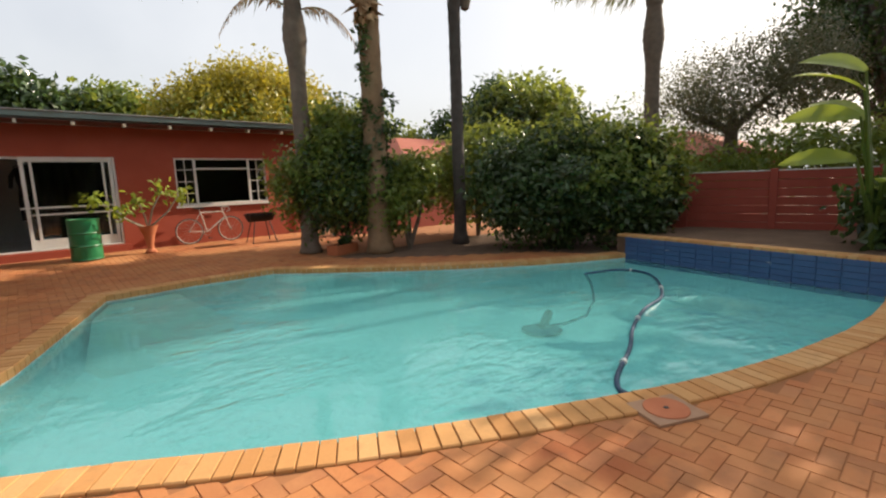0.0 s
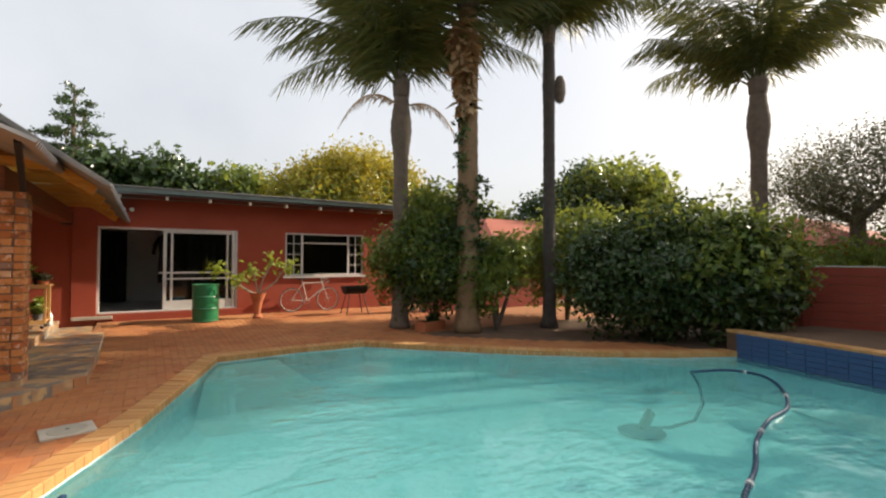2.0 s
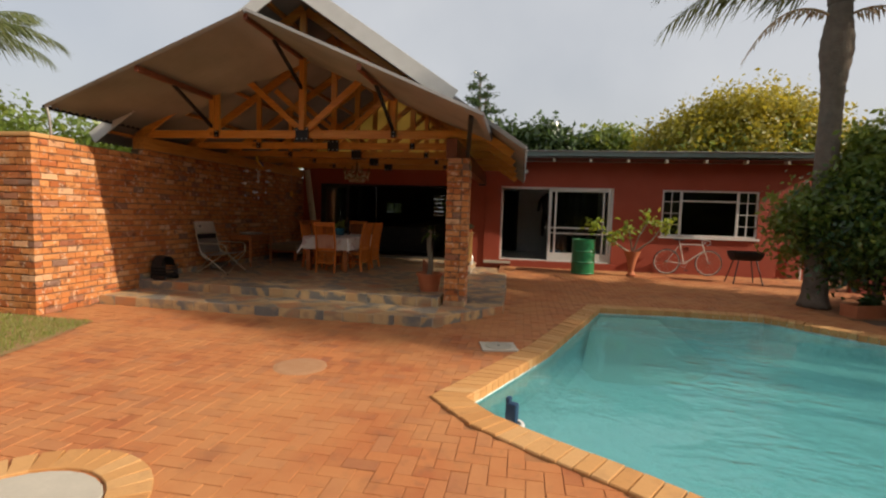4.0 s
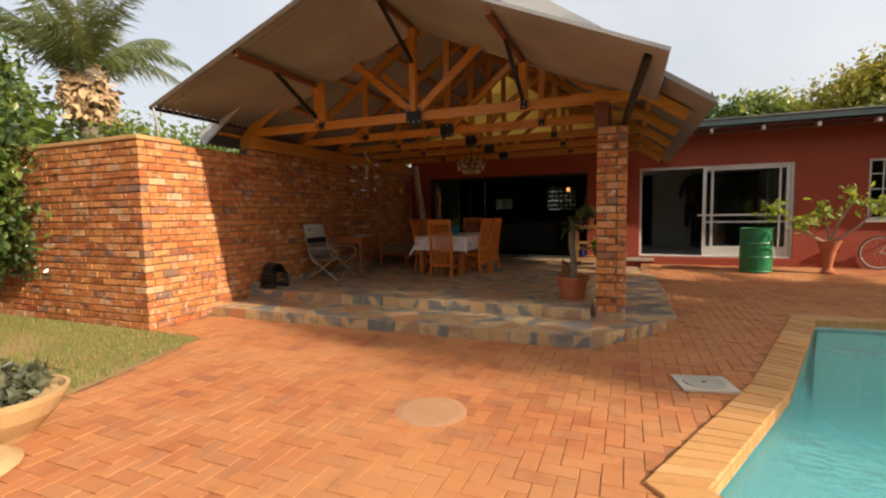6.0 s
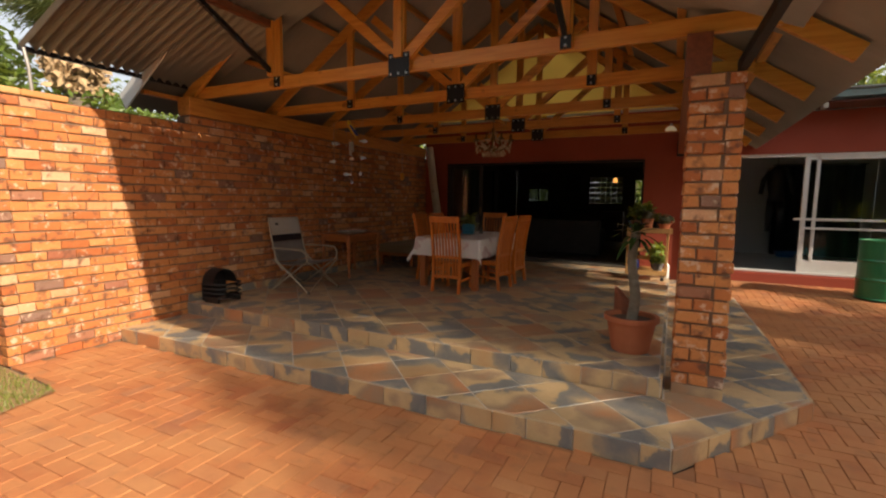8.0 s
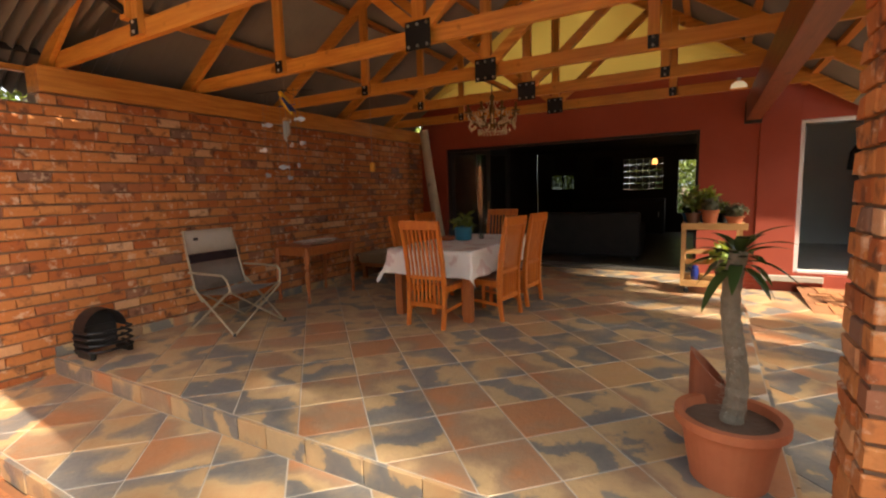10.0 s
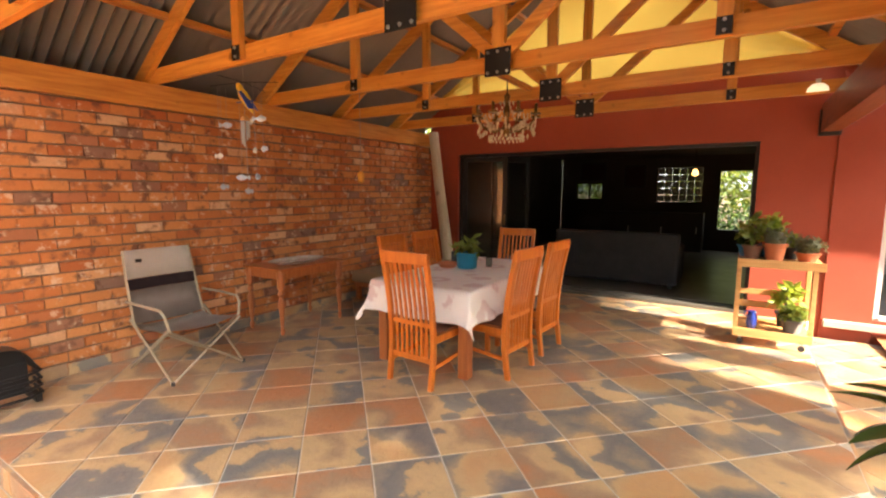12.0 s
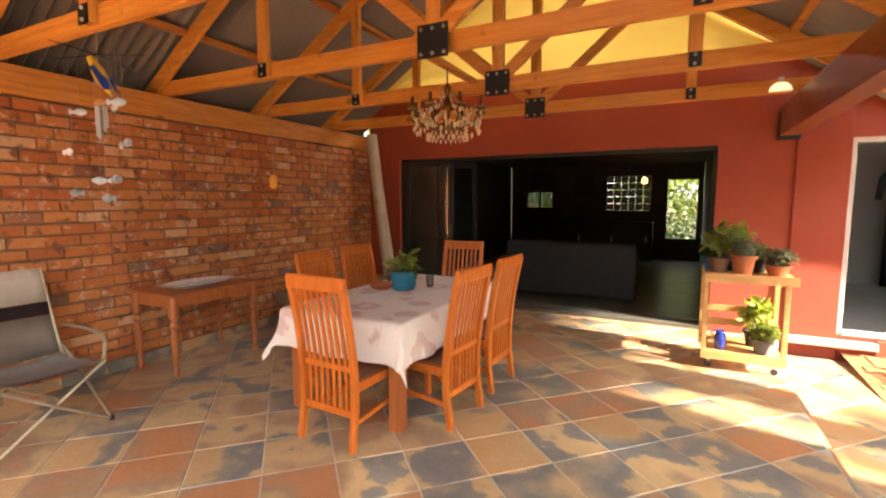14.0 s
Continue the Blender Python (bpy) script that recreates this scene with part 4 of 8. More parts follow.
# ---- sliding door, window, folding door ----
def sliding_door():
    d = thing("door_1", "white steel sliding patio door standing half open", "sliding door")
    tagged(d, kind="structure")
    x0, x1, z0, z1 = OPENING2
    y = FACADE_Y + 0.03
    for n, b in (("jamb", box(x0, x0 + 0.05, y, y + 0.12, z0, z1, 0.004)), ("jamb", box(x1 - 0.05, x1, y, y + 0.12, z0, z1, 0.004)),
                 ("head", box(x0 + 0.05, x1 - 0.05, y, y + 0.12, z1 - 0.05, z1, 0.004)), ("sill", box(x0 + 0.05, x1 - 0.05, y - 0.02, y + 0.12, z0, z0 + 0.035, 0.004))):
        part(n, b, WHITE_PAINT, d)
    lx0, lx1 = 0.98, x1 - 0.06
    leaf = part("leaf_frame", box(lx0, lx0 + 0.07, y + 0.02, y + 0.07, z0 + 0.04, z1 - 0.05, 0.004), WHITE_PAINT, d, "white leaf frame")
    part("stile", box(lx1 - 0.07, lx1, y + 0.02, y + 0.07, z0 + 0.04, z1 - 0.05, 0.004), WHITE_PAINT, leaf)
    part("stile", box(lx0 + 0.16, lx0 + 0.21, y + 0.02, y + 0.07, z0 + 0.25, z1 - 0.05, 0.004), WHITE_PAINT, leaf)
    part("stile", box(lx1 - 0.2, lx1 - 0.16, y + 0.02, y + 0.07, z0 + 0.25, z1 - 0.05, 0.004), WHITE_PAINT, leaf)
    part("top_rail", box(lx0 + 0.07, lx1 - 0.07, y + 0.02, y + 0.07, z1 - 0.11, z1 - 0.05, 0.004), WHITE_PAINT, leaf)
    part("kick_panel", box(lx0 + 0.07, lx1 - 0.07, y + 0.03, y + 0.06, z0 + 0.04, z0 + 0.25, 0.004), WHITE_PAINT, leaf)
    part("push_bar", box(lx0 - 0.1, lx1 - 0.07, y + 0.005, y + 0.019, 1.30, 1.34, 0.003), WHITE_PAINT, leaf)
    part("push_bar", box(lx0 + 0.07, lx1 - 0.07, y + 0.005, y + 0.019, 1.15, 1.185, 0.003), WHITE_PAINT, leaf)
    part("pane", box(lx0 + 0.07, lx1 - 0.07, y + 0.042, y + 0.048, z0 + 0.252, z1 - 0.112), GLASS, leaf).visible_shadow = False


sliding_door()


def facade_window():
    d = thing("window_1", "white steel casement window with small side panes", "window")
    tagged(d, kind="structure")
    x0, x1, z0, z1 = OPENING3
    y = FACADE_Y + 0.03
    for n, b in (("window_frame", box(x0, x0 + 0.045, y, y + 0.06, z0, z1, 0.003)), ("window_frame", box(x1 - 0.045, x1, y, y + 0.06, z0, z1, 0.003)),
                 ("window_frame", box(x0 + 0.045, x1 - 0.045, y, y + 0.06, z1 - 0.045, z1, 0.003)), ("window_frame", box(x0 + 0.045, x1 - 0.045, y, y + 0.06, z0, z0 + 0.045, 0.003))):
        part(n, b, WHITE_PAINT, d)
    part("window_sill", box(x0 - 0.05, x1 + 0.05, FACADE_Y - 0.06, y, z0 - 0.06, z0 - 0.005, 0.005), WHITE_PAINT, d)
    xa, xb = x0 + 0.48, x1 - 0.48
    for xm in (xa, xb):
        part("mullion", box(xm - 0.03, xm + 0.03, y + 0.002, y + 0.058, z0 + 0.045, z1 - 0.045, 0.003), WHITE_PAINT, d)
    part("transom", box(xa + 0.03, xb - 0.03, y + 0.002, y + 0.058, z1 - 0.30, z1 - 0.26, 0.003), WHITE_PAINT, d)
    part("pane", box(xa + 0.03, xb - 0.03, y + 0.027, y + 0.033, z0 + 0.045, z1 - 0.30), GLASS, d).visible_shadow = False
    part("pane", box(xa + 0.03, xb - 0.03, y + 0.027, y + 0.033, z1 - 0.26, z1 - 0.045), GLASS, d).visible_shadow = False
    for a, b in ((x0 + 0.045, xa - 0.03), (xb + 0.03, x1 - 0.045)):
        part("glazing_bar", box((a + b) / 2 - 0.01, (a + b) / 2 + 0.01, y + 0.015, y + 0.045, z0 + 0.045, z1 - 0.045), WHITE_PAINT, d)
        for k in (1, 2, 3):
            z = z0 + k * (z1 - z0) / 4
            part("glazing_bar", box(a, b, y + 0.012, y + 0.042, z - 0.01, z + 0.01), WHITE_PAINT, d)
        part("pane", box(a, b, y + 0.028, y + 0.032, z0 + 0.045, z1 - 0.045), GLASS, d).visible_shadow = False


facade_window()


def folding_door():
    """Dark framed glazed leaves folded back at the side of the wide opening."""
    d = thing("door_2", "dark framed glazed door folded back in the opening", "folding door")
    tagged(d, kind="structure")
    x0, x1, z0, z1 = OPENING1
    for k, (xa, ya, ang) in enumerate(((x0 + 0.05, FACADE_Y + 0.1, 8), (x0 + 0.55, FACADE_Y + 0.2, 62))):
        m = pose(xa, ya, 0, 0, 0, ang)
        w = 0.78
        leaf = part("leaf", box(0, 0.08, -0.02, 0.02, 0.33, z1 - 0.03, 0.003, m), BLACK_STEEL, d)
        part("stile", box(w - 0.08, w, -0.02, 0.02, 0.33, z1 - 0.03, 0.003, m), BLACK_STEEL, leaf)
        part("rail", box(0.08, w - 0.08, -0.02, 0.02, z1 - 0.12, z1 - 0.03, 0.003, m), BLACK_STEEL, leaf)
        part("rail", box(0.08, w - 0.08, -0.02, 0.02, 0.33, 0.5, 0.003, m), BLACK_STEEL, leaf)
        part("pane", box(0.08, w - 0.08, -0.004, 0.004, 0.5, z1 - 0.12, 0, m), GLASS, leaf).visible_shadow = False
        if k == 0:
            part("handle", box(w - 0.05, w - 0.02, -0.06, -0.022, 1.25, 1.42, 0.004, m), BRASS, leaf, "brass lever handle")
    for n, b in (("frame", box(x0, x0 + 0.04, FACADE_Y + 0.05, FACADE_Y + 0.15, 0.31, z1)), ("frame", box(x1 - 0.04, x1, FACADE_Y + 0.05, FACADE_Y + 0.15, 0.31, z1)), ("frame", box(x0 + 0.04, x1 - 0.04, FACADE_Y + 0.05, FACADE_Y + 0.15, z1 - 0.05, z1))):
        part(n, b, BLACK_STEEL, d)


folding_door()

# ---- garden boundary ----
def panel_wall():
    w = thing("boundary_wall", "red painted concrete panel wall with posts", "garden wall")
    a, b = Vector((11.9, 6.2)), Vector((13.35, -2.0))
    d = (b - a)
    n = 5
    ang = math.degrees(math.atan2(d.y, d.x))
    for k in range(n + 1):
        p = a + d * k / n
        m = pose(p.x, p.y, 0, 0, 0, ang)
        part("post", box(-0.07, 0.07, -0.07, 0.07, 0.2, 1.60, 0.01, m), RED_PANEL, w)
    for k in range(n):
        for r in range(7):
            m = pose(*(a + d * (k + 0.5) / n), 0, 0, 0, ang)
            z = 0.3 + r * 0.178
            L = d.length / n / 2 - 0.07
            part("panel", box(-L, L, -0.025, 0.025, z + 0.006, z + 0.176, 0.008, m), RED_PANEL, w)
    part("coping_strip", bar((a.x, a.y, 1.56), (b.x, b.y, 1.56), 0.06, 0.02, 0.004), WHITE_PAINT, w, "pale top edge")


panel_wall()


def neighbour(name, at, w, d, h, rise, label):
    t = thing(name, label, "house", at=at)
    part("wall", box(-w / 2, w / 2, -d / 2, d / 2, 0, h), RED_PLASTER, t)
    bm = bmesh.new()
    o = 0.5
    e = [bm.verts.new(p) for p in ((-w / 2 - o, -d / 2 - o, h - 0.15), (w / 2 + o, -d / 2 - o, h - 0.15), (w / 2 + o, d / 2 + o, h - 0.15), (-w / 2 - o, d / 2 + o, h - 0.15), (-w / 4, 0, h + rise), (w / 4, 0, h + rise))]
    for fc in ((0, 1, 5, 4), (1, 2, 5), (2, 3, 4, 5), (3, 0, 4), (3, 2, 1, 0)):
        bm.faces.new([e[i] for i in fc])
    part("roof", bm, ROOF_TILE, t, "red tiled hip roof")


neighbour("neighbour_house", (15.5, 17.5, 0), 7, 6, 2.6, 1.0, "distant red house behind the bushes")
neighbour("neighbour_house", (21.5, 7.6, 0), 6, 5, 2.3, 0.9, "distant small red-roofed house")

# ---- plants ----
def leaf_cloud(blobs, count, size, seed, shell=0.55, clump=0.16, per=16, flat=0.0):
    """Many small folded leaves in clumps within ellipsoids (x, y, z, rx, ry, rz)."""
    rng = np.random.default_rng(seed)
    vol = np.array([b[3] * b[4] * b[5] for b in blobs]) ** 0.75
    pick = rng.choice(len(blobs), size=max(1, count // per), p=vol / vol.sum())
    b = np.array(blobs)[pick]
    d = rng.normal(size=(len(pick), 3))
    d /= np.linalg.norm(d, axis=1)[:, None]
    r = shell + (1 - shell) * rng.random(len(pick)) ** 0.6
    wob = 1 + 0.26 * np.sin(d[:, 0] * 7 + b[:, 0] * 3) * np.cos(d[:, 1] * 6 + d[:, 2] * 5 + seed)
    cen = b[:, :3] + d * b[:, 3:6] * (r * wob)[:, None]
    cen = np.repeat(cen, per, axis=0)
    outw = np.repeat(d, per, axis=0)
    n = len(cen)
    p = cen + rng.normal(size=(n, 3)) * clump * np.mean([bb[3] for bb in blobs])
    p[:, 2] = np.maximum(p[:, 2], 0.06)
    nor = outw * 0.7 + rng.normal(size=(n, 3)) * 0.75 + np.array([0, 0, 0.35])
    nor /= np.linalg.norm(nor, axis=1)[:, None]
    t = rng.normal(size=(n, 3))
    t[:, 2] -= flat
    t -= nor * (t * nor).sum(1)[:, None]
    t /= np.linalg.norm(t, axis=1)[:, None] + 1e-9
    s = np.cross(nor, t)
    L = (size * (0.65 + 0.7 * rng.random(n)))[:, None]
    W = L * 0.27
    tip, mid = p + t * L, p + t * L * 0.45
    a, c = mid + s * W + nor * L * 0.08, mid - s * W + nor * L * 0.08
    v = np.stack([p, a, tip, c], axis=1).reshape(-1, 3)
    i = np.arange(n)[:, None] * 4
    return v, (i + np.array([0, 1, 2, 3])).tolist()


def foliage(name, parent, material, blobs, count, size, seed, label="", **kw):
    v, f = leaf_cloud(blobs, count, size, seed, **kw)
    ob = new(name, link_mesh(name, v.tolist(), f, material))
    ob.parent = parent
    return tagged(ob, label)


def limbs(parent, base, tops, r0, r1, material, seed, name="limb"):
    rng = random.Random(seed)
    for t in tops:
        a, b = Vector(base), Vector(t)
        mid = a.lerp(b, 0.5) + Vector((rng.uniform(-1, 1), rng.uniform(-1, 1), 0)) * (b - a).length * 0.08
        part(name, tube([a, a.lerp(mid, 0.6), mid, mid.lerp(b, 0.6), b], [r0, r0 * 0.85, (r0 + r1) / 2, r1 * 1.3, r1], 7), material, parent)


def frond_mesh(length, droop, seed, leaflets=46, leaf=0.55, width=0.020, hang=0.75):
    """A feather frond that starts along +x and arches down."""
    rng = random.Random(seed)
    bm = bmesh.new()
    pts = []
    for k in range(13):
        t = k / 12
        pts.append(Vector((length * t * (1 - 0.22 * droop * t), 0, length * (0.42 * t - 0.62 * droop * t * t))))
    add_tube(bm, pts, [0.028 * (1 - 0.85 * k / 12) for k in range(13)], 5)
    for k in range(leaflets):
        t = 0.14 + 0.86 * k / leaflets
        i = min(11, int(t * 12))
        p = pts[i].lerp(pts[i + 1], t * 12 - i)
        d = (pts[i + 1] - pts[i]).normalized()
        for s in (-1, 1):
            L = leaf * (0.55 + 0.45 * math.sin(math.pi * min(1, t * 1.1))) * rng.uniform(0.6, 1.2)
            out = (Vector((0, s * rng.uniform(0.3, 1.5), 0)) * (1 - hang * 0.5) + d * rng.uniform(0.05, 0.75) + Vector((0, 0, -hang * rng.uniform(0.3, 1.5)))).normalized()
            w = d * width
            q1, q2 = p + out * L * 0.5, p + out * L + Vector((0, 0, -0.1 * L * hang))
            vs = [bm.verts.new(x) for x in (p - w * 0.6, p + w * 0.6, q1 + w, q1 - w, q2)]
            bm.faces.new((vs[0], vs[1], vs[2], vs[3]))
            bm.faces.new((vs[3], vs[2], vs[4]))
    me = bpy.data.meshes.new("frond")
    bm.to_mesh(me)
    bm.free()
    me.materials.append(FROND)
    return me


FRONDS = [frond_mesh(4.0, dr, 11 + i, leaflets=70, leaf=0.9, width=0.02, hang=1.0) for i, dr in enumerate((0.5, 0.75, 1.05))]
DEAD_FROND = frond_mesh(2.2, 1.5, 31, leaflets=30, leaf=0.3, hang=1.0)
DEAD_FROND.materials[0] = DRY_FROND


def palm(at, top, r_base, r_top, bulge, fronds, seed, label, scale=1.0, dead=0, lean=(0, 0), bark=None):
    rng = random.Random(seed)
    t = thing("palm_tree", label, "palm tree", "garden palms", at)
    n = 46
    pts, rs = [], []
    for k in range(n + 1):
        u = k / n
        pts.append((lean[0] * u * u, lean[1] * u * u, top * u))
        r = r_base * (1 - u) ** 1.2 * 0.35 + (r_base * 0.65 + (r_top - r_base * 0.65) * u)
        r += bulge * math.exp(-((u - 0.86) / 0.09) ** 2)
        rs.append(r * (1 + (0.035 if k % 2 else -0.02)) + 0.08 * math.exp(-u * 40))
    part("trunk", tube(pts, rs, 14), bark or BARK, t, "ringed palm trunk", smooth=True)
    head = (lean[0], lean[1], top)
    part("crown_base", tube([head, (head[0], head[1], top + 0.35), (head[0], head[1], top + 0.7)], [r_top * 1.15, r_top * 1.3, 0.05], 10), BARK, t)
    for k in range(fronds):
        ob = new("frond", FRONDS[k % 3])
        ob.parent = t
        up = rng.uniform(24, 60) if k % 4 else rng.uniform(60, 82)
        ob.matrix_local = Matrix.Translation((head[0], head[1], top + rng.uniform(0.0, 0.5))) @ pose(0, 0, 0, rng.uniform(-18, 18), -up, 360 * k / fronds * 1.0 + k * 137.5) @ Matrix.Scale(scale * rng.uniform(1.0, 1.22), 4)
    for k in range(dead):
        ob = new("dead_frond", DEAD_FROND)
        ob.parent = t
        tagged(ob, "dry brown hanging frond")
        ob.matrix_local = Matrix.Translation((head[0], head[1], top - 0.3)) @ pose(0, 0, 0, 0, -12, 186 + 168 * k)
    return t


palm((5.82, 10.5, 0.04), 5.6, 0.20, 0.17, 0.085, 36, 5, "tall grey palm with drooping feather fronds by the house", dead=2)
p2 = palm((7.0, 9.35, 0.0), 7.6, 0.27, 0.22, 0.03, 40, 6, "thick tan-trunked tall palm with ivy round its foot", bark=BARK_TAN)
palm((9.12, 8.82, 0.0), 7.1, 0.16, 0.14, 0.02, 40, 7, "slender dark palm beside the dense bush", bark=BARK_DARK)
palm((15.45, 6.8, 0.2), 6.3, 0.24, 0.2, 0.10, 36, 8, "tall palm behind the garden wall")
foliage("hanging_frond", p2, DRY_FROND, [(-0.24, -0.12, 6.4, 0.16, 0.14, 0.9), (-0.2, -0.16, 5.5, 0.07, 0.07, 0.4)], 700, 0.4, 63, "dead brown fronds hanging down the trunk", shell=0.2, flat=4.0)
foliage("ivy", p2, LEAF_DARK, [(0, 0, 2.3, 0.42, 0.42, 1.3), (0.1, -0.1, 3.1, 0.36, 0.36, 0.7), (-0.3, -0.15, 4.6, 0.12, 0.12, 1.0)], 1700, 0.13, 60, "ivy on the trunk")


def wasp_box():
    h = thing("palm_husk", "dark old seed husk hanging on the slender palm", "seed husk", at=(9.40, 8.72, 6.0))
    part("husk", lathe([(0, -0.38), (0.1, -0.32), (0.15, -0.1), (0.14, 0.15), (0.08, 0.32), (0, 0.36)], 10), BARK, h)


wasp_box()


def shrub(name, label, category, at, blobs, count, size, seed, material, stems, second=None, **kw):
    t = thing(name, label, category, at=at)
    limbs(t, (0, 0, 0), stems, 0.06, 0.015, BARK, seed, "stem")
    foliage("crown", t, material, blobs, count, size, seed, **kw)
    if second:
        foliage("crown", t, second[0], second[1], second[2], size, seed + 1, "crown leaves in a second tone", **kw)
    return t


# second crown paints the sunlit flank: paler leaves placed towards the sun
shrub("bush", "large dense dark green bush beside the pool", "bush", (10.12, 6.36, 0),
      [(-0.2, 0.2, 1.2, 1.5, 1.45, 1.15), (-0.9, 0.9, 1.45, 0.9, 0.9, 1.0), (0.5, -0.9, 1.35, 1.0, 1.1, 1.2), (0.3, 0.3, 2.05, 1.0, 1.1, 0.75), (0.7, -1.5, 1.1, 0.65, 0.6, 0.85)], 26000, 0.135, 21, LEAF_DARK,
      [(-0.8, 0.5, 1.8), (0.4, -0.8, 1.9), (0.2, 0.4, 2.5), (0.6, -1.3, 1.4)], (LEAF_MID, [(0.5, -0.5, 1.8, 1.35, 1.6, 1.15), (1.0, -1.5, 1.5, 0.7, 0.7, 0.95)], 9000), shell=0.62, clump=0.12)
shrub("bush", "leafy green bush growing between the palms", "bush", (6.6, 10.1, 0),
      [(-0.3, 0.2, 1.75, 0.95, 0.9, 1.0), (0.4, -0.1, 1.5, 1.0, 0.9, 0.9), (0.1, 0.2, 2.7, 0.7, 0.7, 0.8), (-0.95, 0.6, 1.6, 0.6, 0.6, 0.75)], 15000, 0.125, 22, LEAF_MID,
      [(-0.3, 0.2, 2.0), (0.4, 0.0, 1.9), (0.1, 0.3, 3.0)], (LEAF_DARK, [(0.1, 0.2, 1.6, 1.1, 1.0, 1.2)], 6000), shell=0.45, clump=0.14)
shrub("bush", "light green shrub hanging over the paving", "bush", (7.75, 9.2, 0),
      [(0.1, 0.1, 1.5, 0.75, 0.7, 0.65), (-0.5, -0.1, 1.0, 0.35, 0.35, 0.7), (0.5, 0.2, 1.7, 0.6, 0.6, 0.6)], 7000, 0.12, 23, LEAF_MID,
      [(0.1, 0.1, 1.6), (0.5, 0.2, 1.7), (-0.3, 0.0, 1.2)], None, shell=0.4, clump=0.16)
shrub("bush", "pale green bush behind the slender palm", "bush", (10.6, 9.6, 0),
      [(0, 0, 1.7, 1.4, 1.4, 1.2), (0.5, -0.6, 2.2, 1.1, 1.1, 0.8)], 10000, 0.15, 24, LEAF_MID, [(0, 0, 2), (0.5, -0.6, 2.4)], None, shell=0.6)
structure("hedge_wall", bm_mesh("hedge_wall", box(7.5, 12.5, 12.2, 12.35, 0, 1.5), RED_PANEL), "red garden wall behind the bushes")


def tree(name, label, at, blobs, count, size, seed, material, trunk_r, second=None, **kw):
    t = thing(name, label, "tree", at=at)
    zmin = min(b[2] - b[5] for b in blobs)
    fork = (0, 0, max(0.8, zmin + 0.4))
    part("trunk", tube([(0, 0, -0.1), (0.05, 0.02, fork[2] * 0.5), fork], [trunk_r * 1.25, trunk_r, trunk_r * 0.85], 10), BARK, t)
    limbs(t, fork, [tuple(b[:3]) for b in blobs], trunk_r * 0.6, trunk_r * 0.12, BARK, seed)
    foliage("crown", t, material, blobs, count, size, seed, **kw)
    if second:
        foliage("crown", t, second[0], second[1], second[2], size, seed + 1, **kw)
    return t


tree("tree", "broad yellow-green tree behind the house", (10.1, 23.7, -0.35), [(0, 0, 5.3, 3.4, 3, 2.3), (-3.0, 0, 5.0, 1.7, 2, 1.7), (2.8, -0.3, 4.6, 2.0, 2, 1.8), (-0.8, 0, 6.5, 1.8, 2, 1.2), (1.5, 0, 6.4, 1.6, 1.5, 1.1)], 36000, 0.21, 41, LEAF_YELLOW, 0.35, (LEAF_MID, [(0, 0, 4.3, 4.3, 3, 1.7)], 9000), shell=0.7, clump=0.12)
tree("tree", "dark rounded tree beyond the garden wall", (22.3, 18.4, -0.6), [(0, 0, 5.0, 3.2, 3.2, 2.4), (-2.2, 1.5, 4.4, 1.8, 1.8, 1.9), (2.4, -2.0, 4.2, 2.3, 2.3, 2.0)], 13000, 0.34, 42, LEAF_DARK, 0.4, (LEAF_MID, [(0.6, -1, 5.8, 3.0, 3.0, 1.7)], 6000), shell=0.7, clump=0.12)
tree("tree", "dark green leafy tree behind the house roof", (1.2, 27.0, 0), [(0, 0, 5.0, 2.0, 2, 1.7), (-2.4, 0.5, 5.3, 1.6, 1.6, 1.5), (2.0, 0.2, 4.6, 1.5, 1.5, 1.2)], 9000, 0.36, 43, LEAF_DARK, 0.3, shell=0.6, clump=0.14)
tree("tree", "dark green tree beside the yellow tree", (4.8, 27.5, 0), [(0, 0, 4.9, 1.9, 1.8, 1.5)], 4500, 0.34, 44, LEAF_MID, 0.25, shell=0.6)
tree("tree", "mid green trees far behind the bushes", (14.2, 21.5, 0), [(0, 0, 3.6, 1.8, 2, 1.8), (2.0, -1, 3.0, 1.6, 1.6, 1.4)], 7000, 0.3, 45, LEAF_MID, 0.25, shell=0.6)
tree("tree", "airy grey-green tree beyond the red wall", (17.5, 5.2, 0), [(0, 0, 3.9, 1.9, 1.9, 1.5), (0.3, -1.6, 4.3, 1.6, 1.5, 1.5), (-0.2, 1.4, 3.6, 1.3, 1.3, 1.2)], 26000, 0.085, 46, LEAF_GREY, 0.22, shell=0.3, clump=0.13, per=40)
